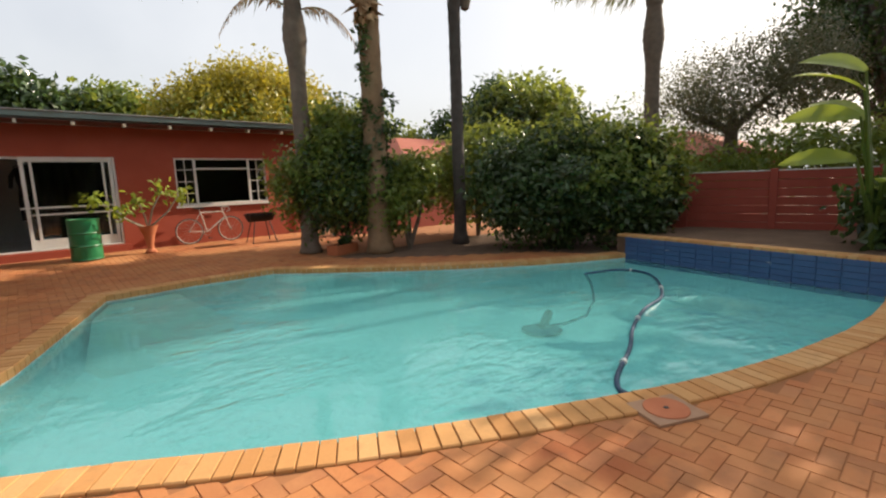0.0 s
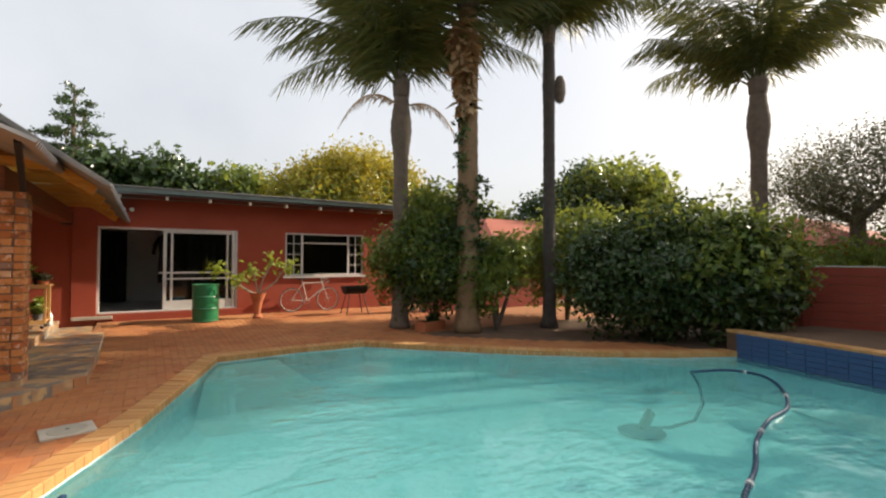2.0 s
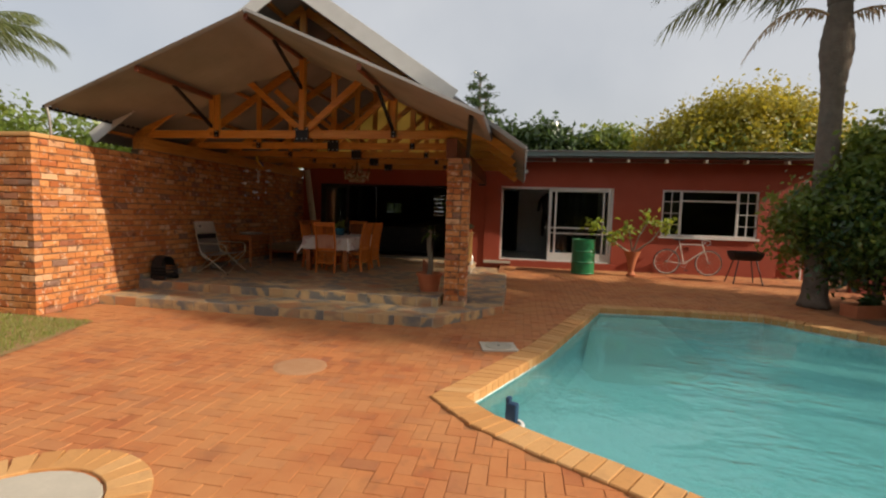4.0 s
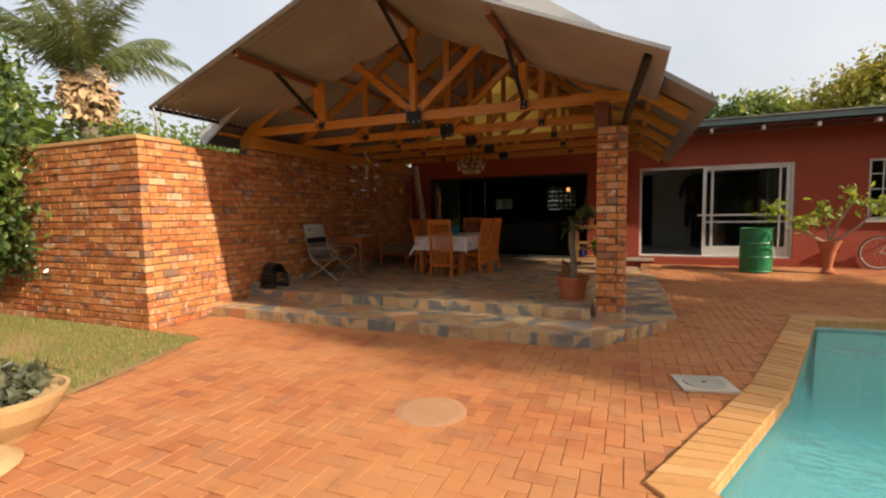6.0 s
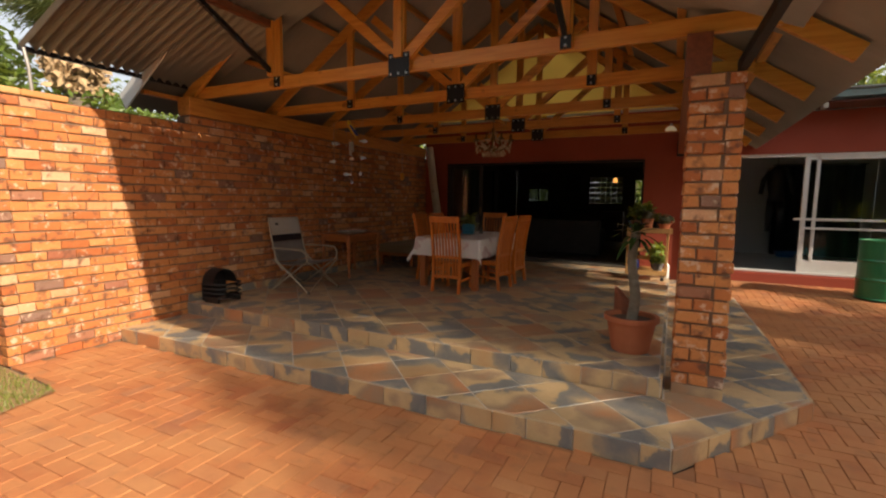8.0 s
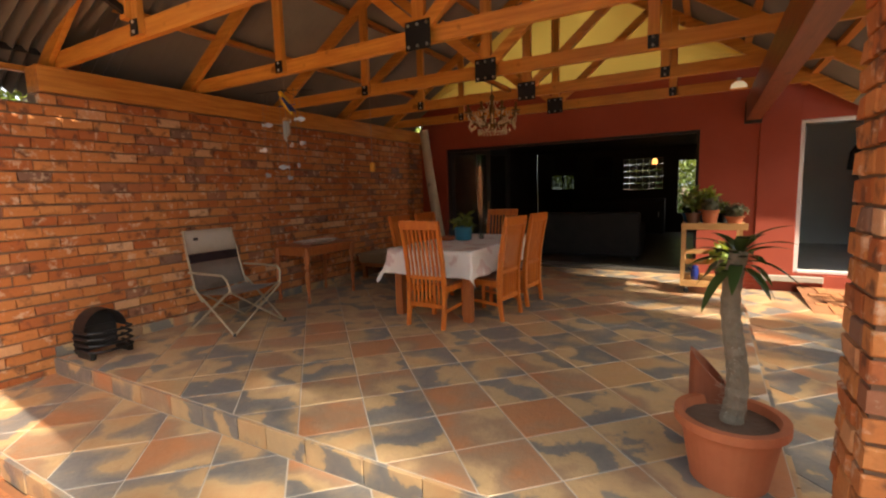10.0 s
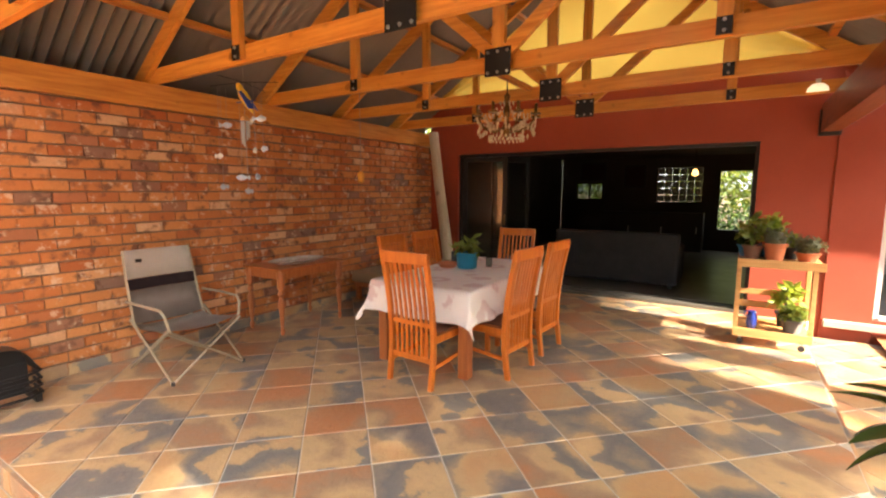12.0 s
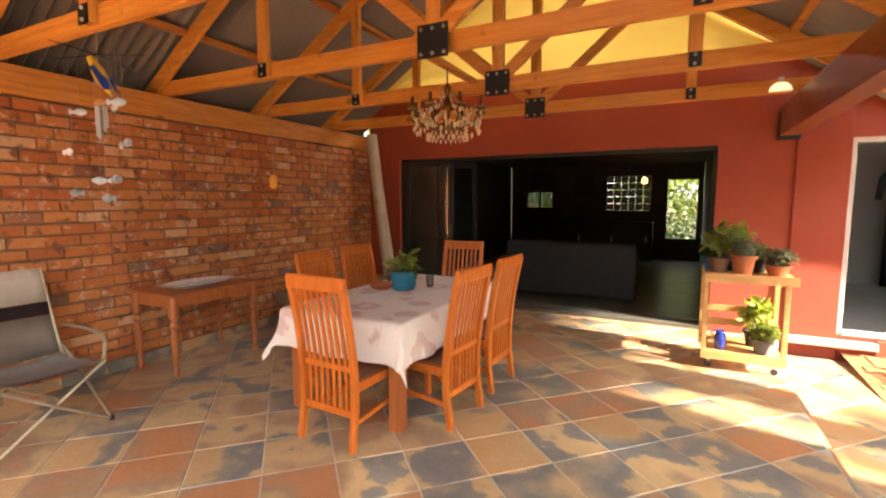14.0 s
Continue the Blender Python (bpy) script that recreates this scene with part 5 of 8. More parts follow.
tree("tree", "large dark tree beyond the terrace with added high clumps shading the patio", (22.6, 1.7, 0.2), [(0, 0, 6.2, 3.2, 3.2, 2.6), (-0.5, 2.0, 5.2, 1.7, 1.6, 1.6), (0.3, -2.9, 6.0, 3.2, 2.9, 3.2), (1.0, 0.6, 7.9, 2.7, 2.7, 2.0), (0, -1.5, 3.2, 2.2, 2.6, 1.6),
     # high clumps out of view, added to dapple the patio steps with shade
     (-1.8, 0.4, 14.6, 1.5, 0.75, 0.6), *[(0.3, 0.5, 13.5, 1.5, 0.8, 0.6)] * 2, (-0.4, 1.4, 13.2, 1.4, 0.7, 0.5), (-2.0, 1.2, 15.6, 1.3, 0.7, 0.5), (0.0, -0.2, 14.6, 1.3, 0.5, 0.4), (-0.3, 2.2, 13.9, 1.3, 0.8, 0.5), (-1.2, 2.9, 14.3, 1.1, 0.7, 0.45), (-1.1, 1.8, 14.6, 1.1, 0.7, 0.5), (-1.1, 2.2, 15.3, 1.1, 0.7, 0.5), (-1.1, 3.1, 14.7, 1.1, 0.8, 0.5), (-1.1, 4.3, 14.3, 0.9, 0.6, 0.3)], 36000, 0.21, 47, LEAF_DARK, 0.28, shell=0.45, clump=0.15)
tree("tree", "dark shade tree overhanging the raised terrace", (13.4, -1.2, 0.2), [(0, 0, 4.6, 2.0, 1.9, 1.6), (-0.9, 0.9, 4.0, 1.3, 1.2, 1.0), (-0.4, -1.4, 4.3, 1.6, 1.5, 1.4), (-1.4, -0.4, 3.4, 1.0, 1.0, 0.8)], 9000, 0.2, 59, LEAF_DARK, 0.22, shell=0.3, clump=0.2)
tree("tree", "low green hedge trees behind the red wall", (15.8, 2.6, 0.2), [(0, 0, 1.6, 1.2, 2.2, 0.8), (0, 3.4, 1.3, 1.2, 1.6, 0.6)], 6000, 0.18, 48, LEAF_MID, 0.12, shell=0.6)


# row behind the camera, added to keep low sky light out of the patio
for k, (tx, ty, h, mat) in enumerate(((-21, -9, 8.5, LEAF_MID), (-13.5, -11.5, 9.0, LEAF_DARK), (-7, -10, 8.0, LEAF_DARK), (-0.5, -11.5, 9.5, LEAF_MID), (6.5, -10.5, 8.5, LEAF_DARK), (13.5, -12, 9.0, LEAF_DARK))):
    tree("tree", "tall green garden tree behind the camera, mirrored in glass, blocking low sky", (tx, ty, 0), [(0, 0, h * 0.62, 3.4, 2.6, h * 0.34), (-2.2, 0.4, h * 0.42, 2.6, 2.2, h * 0.3), (2.4, -0.3, h * 0.4, 2.6, 2.2, h * 0.3), (0.3, 0.5, h * 0.2, 3.6, 1.8, h * 0.2)], 7000, 0.42, 80 + k, mat, 0.3, shell=0.5, clump=0.14)


def conifer():
    t = thing("conifer", "tall layered cedar far behind the house", "tree", at=(-3.2, 35.3, 0))
    part("trunk", tube([(0, 0, 0), (0, 0, 6), (0, 0, 12)], [0.35, 0.22, 0.04], 8), BARK, t)
    rng = random.Random(9)
    blobs = []
    for k in range(26):
        z = 6.0 + 6.0 * k / 26
        r = 2.2 * (1 - ((z - 6) / 6.2) ** 1.6) * rng.uniform(0.6, 1.1) + 0.25
        a = k * 2.4
        blobs.append((r * 0.65 * math.cos(a), r * 0.65 * math.sin(a), z + 0.15, r * 0.6, r * 0.5, 0.07))
    limbs(t, (0, 0, 6.2), [b[:3] for b in blobs[::3]], 0.07, 0.02, BARK, 5)
    foliage("crown", t, LEAF_DARK, blobs, 6500, 0.2, 49, shell=0.15, clump=0.10, per=8)


conifer()


def feather_palm_far():
    t = palm((-16.3, 11.6, 0), 5.6, 0.4, 0.35, 0.0, 24, 77, "wide feathery date palm behind the garden wall", scale=0.85)
    foliage("dry_skirt", t, DRY_FROND, [(0, 0, 5.2, 0.7, 0.7, 0.8)], 1500, 0.3, 71, "dry yellow frond skirt", shell=0.3)


feather_palm_far()
tree("tree", "sunlit green trees behind the garden wall", (-13.5, 12.5, 0), [(0, 0, 2.7, 1.8, 1.5, 1.2), (2.4, 0.5, 2.9, 1.5, 1.3, 1.0), (5.2, 2.0, 3.0, 1.6, 1.3, 1.1), (-2.6, 0, 3.2, 1.7, 1.5, 1.6)], 13000, 0.22, 50, LEAF_MID, 0.2, shell=0.5)
tree("tree", "tall green trees at the garden's edge", (-21, 10.0, 0), [(0, 0, 4.5, 3.0, 2.5, 3.0), (3.0, 0, 3.2, 2.0, 2, 2.0)], 9000, 0.32, 51, LEAF_MID, 0.3, shell=0.55)
structure("shed", bm_mesh("shed", box(-15.0, -11.8, 9.0, 11.0, 0, 2.75), WHITE_PLASTER), "white outbuilding behind the garden wall")


def pot(parent, r, h, material, at=(0, 0, 0), name="pot", soil=True, rim=0.012, sides=28):
    x, y, z = at
    p = part(name, lathe([(0, 0), (r * 0.72, 0), (r * 0.74, 0.005), (r * 0.96, h * 0.84), (r * 0.97, h * 0.86), (r + rim, h * 0.87), (r + rim, h), (r * 0.92, h), (r * 0.88, h * 0.86), (0, h * 0.86)], sides, (x, y, z)), material, parent, smooth=False)
    if soil:
        part("soil", lathe([(0, h * 0.9), (r * 0.5, h * 0.895), (r * 0.885, h * 0.875)], 18, (x, y, z)), SOIL, p)
    return p


def camellia():
    t = thing("potted_shrub", "tall glossy shrub in a terracotta pot on the lawn", "potted shrub", at=(-9.35, 5.25, 0.008))
    part("saucer", lathe([(0, 0), (0.36, 0), (0.42, 0.06), (0.40, 0.06), (0.34, 0.02), (0, 0.02)], 26), TERRACOTTA, t)
    pot(t, 0.32, 0.48, TERRACOTTA, (0, 0, 0.022))
    limbs(t, (0, 0, 0.4), [(0.4, 0.1, 1.6), (-0.4, -0.2, 1.8), (0.1, -0.2, 2.9), (0.0, 0.1, 3.8)], 0.05, 0.012, BARK, 3, "stem")
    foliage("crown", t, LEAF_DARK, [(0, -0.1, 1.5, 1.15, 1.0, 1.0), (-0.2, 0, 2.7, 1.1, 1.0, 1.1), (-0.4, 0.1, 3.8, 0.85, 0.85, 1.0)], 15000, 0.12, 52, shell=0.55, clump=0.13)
    foliage("crown", t, LEAF_MID, [(0.1, -0.2, 1.9, 1.15, 1.0, 1.3), (-0.3, 0, 3.3, 1.0, 1.0, 1.3)], 6000, 0.12, 53, "lighter leaves in the outer crown", shell=0.75)


camellia()


def bowl_planter():
    t = thing("planter_bowl", "wide sandstone-coloured bowl with succulents", "planter", at=(-4.434, 3.582, 0.0))
    part("bowl", lathe([(0, 0), (0.16, 0), (0.18, 0.03), (0.30, 0.16), (0.36, 0.27), (0.37, 0.31), (0.345, 0.31), (0.32, 0.26), (0, 0.25)], 30), surf("sandstone_glaze", (0.55, 0.36, 0.17), (0.44, 0.27, 0.12), 5, 0.7, 0.3), t)
    foliage("succulent", t, LEAF_GREY, [(0, 0, 0.31, 0.24, 0.24, 0.09)], 1200, 0.09, 54, "grey-green succulents", shell=0.2)
    part("foot", lathe([(0, 0), (0.34, 0), (0.36, 0.02), (0.30, 0.06), (0.17, 0.07), (0.17, 0.001)], 24, (0.28, -0.42, 0)), surf("sandstone_saucer", (0.55, 0.36, 0.17), (0.44, 0.27, 0.12), 5, 0.7, 0.3), t)


bowl_planter()


def big_leaf(L, w, droop, seed=0):
    """A broad paddle leaf with a midrib, along +x."""
    bm = bmesh.new()
    n = 12
    rows = []
    for k in range(n + 1):
        t = k / n
        wd = w * math.sin(math.pi * min(1, t * 0.94 + 0.05)) ** 0.7
        z = L * (0.35 * t - droop * t * t)
        rows.append([bm.verts.new((L * t, s * wd, z + abs(s) * 0.18 * wd)) for s in (-1, -0.5, 0, 0.5, 1)])
    for a, b in zip(rows, rows[1:]):
        for i in range(4):
            bm.faces.new((a[i], a[i + 1], b[i + 1], b[i]))
    return bm


def strelitzia():
    t = thing("banana_plant", "large-leaved plant with bright green paddles on the terrace", "garden plant", at=(10.1, 1.15, 0.34))
    for a, up, h, twist in ((92, 4, 1.95, -48), (96, 0, 1.33, -42), (120, 20, 2.3, -15), (200, 0, 1.0, 10), (60, 25, 1.9, -20), (-20, 10, 1.6, 12), (240, 5, 1.7, -10), (75, 22, 2.6, -30)):
        tip = (0.25 * math.cos(radians(a)), 0.25 * math.sin(radians(a)), h)
        part("stalk", tube([(0, 0, 0), (tip[0] * 0.4, tip[1] * 0.4, h * 0.5), tip], [0.04, 0.03, 0.018], 6), LEAF_MID, t)
        ob = part("leaf", big_leaf(0.95, 0.19, 0.4), LEAF_BRIGHT, t, "broad bright green leaf", smooth=True)
        ob.matrix_local = Matrix.Translation(tip) @ pose(0, 0, 0, twist, -up, a)
    foliage("undergrowth", t, LEAF_DARK, [(0.5, -0.6, 0.5, 0.8, 0.9, 0.6)], 2500, 0.2, 55, shell=0.3)


strelitzia()


# ---- pool furniture and things by the house ----
def hose():
    t = thing("pool_hose", "ribbed dark blue pool cleaner hose on the water", "pool hose")
    pts = [(3.98, 1.9, -0.03), (4.15, 2.06, -0.085), (4.4, 2.19, -0.085), (5.03, 2.39, -0.085), (5.65, 2.65, -0.085), (6.42, 2.87, -0.085), (7.19, 2.98, -0.085), (8.14, 3.45, -0.085), (8.6, 3.9, -0.085), (8.55, 4.32, -0.09), (7.97, 4.6, -0.1)]
    sm = []
    for i in range(len(pts) - 1):
        p0, p1, p2, p3 = (Vector(pts[max(0, min(len(pts) - 1, i + k))]) for k in (-1, 0, 1, 2))
        for k in range(14):
            u = k / 14
            sm.append(0.5 * ((2 * p1) + (p2 - p0) * u + (2 * p0 - 5 * p1 + 4 * p2 - p3) * u * u + (3 * p1 - p0 - 3 * p2 + p3) * u ** 3))
    part("hose", tube(sm, [0.024 if k % 2 else 0.020 for k in range(len(sm))], 8), RUBBER_BLUE, t)
    low = [(7.97, 4.6, -0.1), (7.75, 4.35, -0.22), (7.35, 4.08, -0.36), (6.95, 3.98, -0.5), (6.72, 4.2, -0.62), (6.65, 4.5, -0.7)]
    part("hose_under_water", tube(low, 0.022, 8), RUBBER_BLUE, t)
    for k in (34, 62, 90, 118):
        part("coupling", tube([sm[k], sm[k + 1]], 0.032, 10), WHITE_CERAMIC, t, "pale hose coupling")
    c = thing("pool_cleaner", "dark suction pool cleaner lying on the pool floor", "pool cleaner", at=(6.62, 4.55, -0.77))
    part("disc", lathe([(0, 0), (0.30, 0), (0.32, 0.012), (0.1, 0.04), (0, 0.04)], 22), RUBBER_BLUE, c)
    part("body", bar((0, 0, 0.04), (0.22, 0.0, 0.26), 0.1, 0.12, 0.02), PLASTIC_BLACK, c)


hose()


def skimmer_pump():
    t = thing("pool_float", "dark blue floating pump with a pale rim in the pool", "pool float", at=(0.24, 4.40, -0.10), turn=-25)
    part("body", box(-0.05, 0.05, -0.035, 0.035, -0.2, 0.16, 0.02), RUBBER_BLUE, t)
    part("spout", box(-0.052, -0.012, -0.03, 0.03, 0.155, 0.2, 0.012), RUBBER_BLUE, t)
    part("float_ring", lathe([(0.075, 0.0), (0.10, -0.005), (0.105, 0.012), (0.10, 0.022), (0.075, 0.022), (0.075, 0.0)], 22, (0.035, -0.07, 0)), WHITE_CERAMIC, t, "pale float ring")
    part("strainer", lathe([(0, -0.06), (0.07, -0.05), (0.074, 0.0), (0.066, 0.004), (0, -0.03)], 20, (0.035, -0.07, 0)), CONCRETE, t, "grey strainer basket")


skimmer_pump()


def lid(name, label, at, r, material, frame_mat, turn, square=True):
    t = thing(name, label, "manhole cover", at=at, turn=turn)
    if square:
        part("surround", box(-r * 1.15, r * 1.15, -r * 0.95, r * 0.95, 0.001, 0.022, 0.004), frame_mat, t)
    part("lid", lathe([(0, 0.03), (r * 0.84, 0.03), (r * 0.86, 0.026), (r * 0.86, 0.02), (0, 0.02)], 30), material, t)
    part("finger_hole", lathe([(0, 0.032), (0.018, 0.032), (0.02, 0.03), (0, 0.029)], 10, (0, 0, 0)), BLACK_STEEL, t)


lid("drain_cover", "round concrete drain cover in a pale square surround", (0.04, 6.18, 0.0), 0.185, surf("drain_lid", (0.40, 0.37, 0.30), (0.33, 0.30, 0.25), 6, 0.9, 0.3), CONCRETE, 12)
lid("skimmer_cover", "round terracotta skimmer cover set in mortar", (3.86, 1.58, 0.0), 0.17, TERRACOTTA, surf("skimmer_mortar", (0.40, 0.24, 0.15), (0.33, 0.19, 0.11), 7, 0.9, 0.4), -25)
structure("mortar_patch", bm_mesh("mortar_patch", lathe([(0, 0.016), (0.22, 0.016), (0.27, 0.008), (0.27, 0.0)], 26, (-1.9, 4.95, -0.008)), surf("worn_mortar", (0.42, 0.23, 0.12), (0.36, 0.17, 0.08), 7, 0.9, 0.4)), "round mortar patch in the brick paving")


def brick_ring():
    t = thing("brick_ring", "ring of pale bricks set round a patch of mortar", "paving ring", at=(-2.25, 2.45, 0.0))
    part("centre", lathe([(0, 0.012), (0.42, 0.012), (0.43, 0)], 26), CONCRETE, t)
    me = link_mesh("brick", *prism([(0.44, -0.05), (0.66, -0.058), (0.66, 0.058), (0.44, 0.05)], 0, 0.02), COPING)
    for k in range(30):
        ob = new("brick", me)
        ob.parent = t
        ob.matrix_local = pose(0, 0, 0, 0, 0, k * 12)


brick_ring()


def drum():
    t = thing("oil_drum", "glossy green steel drum with rolled hoops", "drum", at=(1.86, 13.1, deck_z(13.1) + 0.008))
    r = 0.29
    pr = [(0, 0.0), (r, 0.0), (r + 0.012, 0.012), (r, 0.03)]
    for z in (0.30, 0.58):
        pr += [(r, z - 0.025), (r + 0.014, z), (r, z + 0.025)]
    pr += [(r, 0.85), (r + 0.012, 0.865), (r + 0.012, 0.885), (r - 0.01, 0.885), (r - 0.015, 0.86), (0, 0.86)]
    part("body", lathe(pr, 40), GREEN_DRUM, t)
    for k, (x, y, q) in enumerate(((0.17, 0.05, 0.03), (-0.16, -0.08, 0.018))):
        part("bung", lathe([(0, 0.88), (q, 0.88), (q, 0.86)], 12, (x, y, 0)), GREEN_DRUM, t)


drum()


def vase_plant():
    t = thing("vase_plant", "straggly leafy plant in a tall orange clay vase", "potted plant", at=(3.05, 13.05, deck_z(13.05) + 0.008))
    part("vase", lathe([(0, 0), (0.11, 0), (0.12, 0.03), (0.07, 0.10), (0.075, 0.2), (0.12, 0.42), (0.19, 0.60), (0.21, 0.64), (0.19, 0.64), (0.15, 0.56), (0, 0.55)], 26), TERRACOTTA, t)
    tips = [(-0.95, -0.35, 1.25), (-0.6, -0.5, 0.95), (0.35, -0.1, 1.45), (0.65, -0.2, 1.3), (-0.15, -0.2, 1.15)]
    limbs(t, (0, 0, 0.56), tips, 0.026, 0.012, surf("pale_stem", (0.34, 0.30, 0.22), (0.27, 0.23, 0.17), 9, 0.8, 0.2), 8, "branch")
    for k, p in enumerate(tips):
        foliage("leaves", t, LEAF_BRIGHT, [(p[0], p[1], p[2], 0.18, 0.14, 0.10)], 48, 0.14, 80 + k, shell=0.2, per=4, clump=0.5)


vase_plant()


def torus(bm, centre, R, r, axis="y", n=36, k=8):
    vs = []
    for i in range(n):
        a = 2 * math.pi * i / n
        ring = []
        for j in range(k):
            b = 2 * math.pi * j / k
            d = R + r * math.cos(b)
            ring.append(bm.verts.new((centre[0] + d * math.cos(a), centre[1] + r * math.sin(b), centre[2] + d * math.sin(a))))
        vs.append(ring)
    for i in range(n):
        for j in range(k):
            bm.faces.new((vs[i][j], vs[(i + 1) % n][j], vs[(i + 1) % n][(j + 1) % k], vs[i][(j + 1) % k]))
    return bm


def bicycle():
    y = 13.62
    t = thing("bicycle", "white racing bicycle leaning against the red wall", "bicycle", at=(4.05, y, deck_z(y) + 0.012))
    white = surf("bicycle_paint", (0.62, 0.55, 0.48), (0.52, 0.45, 0.4), 8, 0.4, 0.0)
    R = 0.335
    for x in (0.0, 1.02):
        wheel = part("wheel", torus(bmesh.new(), (x, 0, R), R - 0.014, 0.013), PLASTIC_BLACK, t)
        part("rim", torus(bmesh.new(), (x, 0, R), R - 0.034, 0.009), white, wheel)
        hub = bmesh.new()
        for k in range(14):
            a = 2 * math.pi * k / 14
            add_tube(hub, [(x, 0, R), (x + (R - 0.035) * math.cos(a), 0, R + (R - 0.035) * math.sin(a))], 0.002, 4, False)
        part("spokes", hub, BOLT, wheel)
        part("hub", bar((x, -0.05, R), (x, 0.05, R), 0.04, 0.04, 0.008), BOLT, wheel)
    bb, seat, head, fork = (0.42, 0, 0.29), (0.30, 0, 0.80), (0.85, 0, 0.80), (0.90, 0, 0.66)
    for a, b, r in ((bb, seat, 0.016), (seat, head, 0.015), (bb, fork, 0.017), (bb, (0, 0, R), 0.011), (seat, (0, 0, R), 0.009), (head, fork, 0.018), (fork, (1.02, 0, R), 0.012), (seat, (0.275, 0, 0.9), 0.013), (head, (0.83, 0, 0.93), 0.013)):
        part("frame_tube", tube([a, b], r, 8), white, t)
    part("saddle", bar((0.14, 0, 0.92), (0.40, 0, 0.92), 0.11, 0.045, 0.02), PLASTIC_BLACK, t)
    part("handlebar", tube([(0.83, 0, 0.93), (0.83, -0.2, 0.93), (0.95, -0.2, 0.92), (0.97, -0.2, 0.84), (0.88, -0.2, 0.80)], 0.012, 8), BOLT, t)
    part("handlebar", tube([(0.83, 0, 0.93), (0.83, 0.16, 0.93), (0.95, 0.16, 0.92), (0.97, 0.16, 0.84), (0.88, 0.16, 0.80)], 0.012, 8), BOLT, t)
    part("chainring", torus(bmesh.new(), bb, 0.085, 0.006, n=20, k=6), BOLT, t)
    part("pedal", bar((0.42, -0.08, 0.13), (0.50, -0.08, 0.13), 0.08, 0.02, 0.003), PLASTIC_BLACK, t)


bicycle()


def braai():
    t = thing("barbecue", "black half-drum barbecue on four splayed legs", "barbecue", at=(5.55, 12.75, deck_z(12.75) + 0.008))
    bm = bmesh.new()
    n = 12
    ends = []
    for x in (-0.33, 0.33):
        ends.append([bm.verts.new((x * (1 - 0.12 * math.sin(math.pi * k / n)), -0.21 * math.cos(math.pi * k / n), 0.76 - 0.21 * math.sin(math.pi * k / n))) for k in range(n + 1)])
    for k in range(n):
        bm.faces.new((ends[0][k], ends[0][k + 1], ends[1][k + 1], ends[1][k]))
    bm.faces.new(ends[0])
    bm.faces.new(ends[1][::-1])
    bmesh.ops.solidify(bm, geom=bm.faces[:], thickness=0.008)
    part("bowl", bm, BLACK_STEEL, t)
    for k in range(12):
        part("grid_bar", tube([(-0.31 + k * 0.056, -0.21, 0.775), (-0.31 + k * 0.056, 0.21, 0.775)], 0.004, 5), BLACK_STEEL, t)
    for sx in (-1, 1):
        for sy in (-1, 1):
            part("leg", tube([(sx * 0.18, sy * 0.12, 0.62), (sx * 0.32, sy * 0.24, 0.0)], 0.014, 7), BLACK_STEEL, t)
    part("handle", tube([(-0.36, -0.06, 0.74), (-0.42, 0, 0.74), (-0.36, 0.06, 0.74)], 0.009, 6), BLACK_STEEL, t)


braai()


def trough():
    t = thing("planter_box", "red rectangular planter box beside the palm", "planter", at=(6.35, 9.95, 0.0), turn=20)
    bm = bmesh.new()
    for b in ((-0.38, 0.38, -0.15, -0.12), (-0.38, 0.38, 0.12, 0.15), (-0.38, -0.35, -0.12, 0.12), (0.35, 0.38, -0.12, 0.12)):
        add_box(bm, *b, 0, 0.22, 0.004)
    part("box", bm, TERRACOTTA, t)
    part("soil", box(-0.35, 0.35, -0.12, 0.12, 0.02, 0.18), SOIL, t)
    foliage("plants", t, LEAF_DARK, [(0.1, 0, 0.26, 0.2, 0.1, 0.09)], 200, 0.1, 57, shell=0.2)


trough()


def downpipe():
    t = thing("drain_pipe", "pale garden tap pipe at the corner of the house", "pipe", at=(7.3, 13.78, deck_z(13.78)))
    part("pipe", tube([(0, 0, 0), (0, 0, 1.0), (0.03, 0, 1.05)], 0.025, 8), WHITE_PAINT, t)


downpipe()


def wall_light(x, y, z):
    t = thing("wall_light", "small white floodlight under the eave", "wall light", "lights under the eave", (x, y, z))
    part("bracket", box(-0.02, 0.02, -0.08, 0.0, -0.01, 0.03, 0.003), WHITE_PAINT, t)
    part("head", lathe([(0, 0), (0.035, 0), (0.05, 0.06), (0.045, 0.09), (0, 0.09)], 14), WHITE_PAINT, t).matrix_local = pose(0, -0.09, 0, 110)


wall_light(0.15, FACADE_Y, 2.86)
wall_light(0.32, FACADE_Y, 2.86)

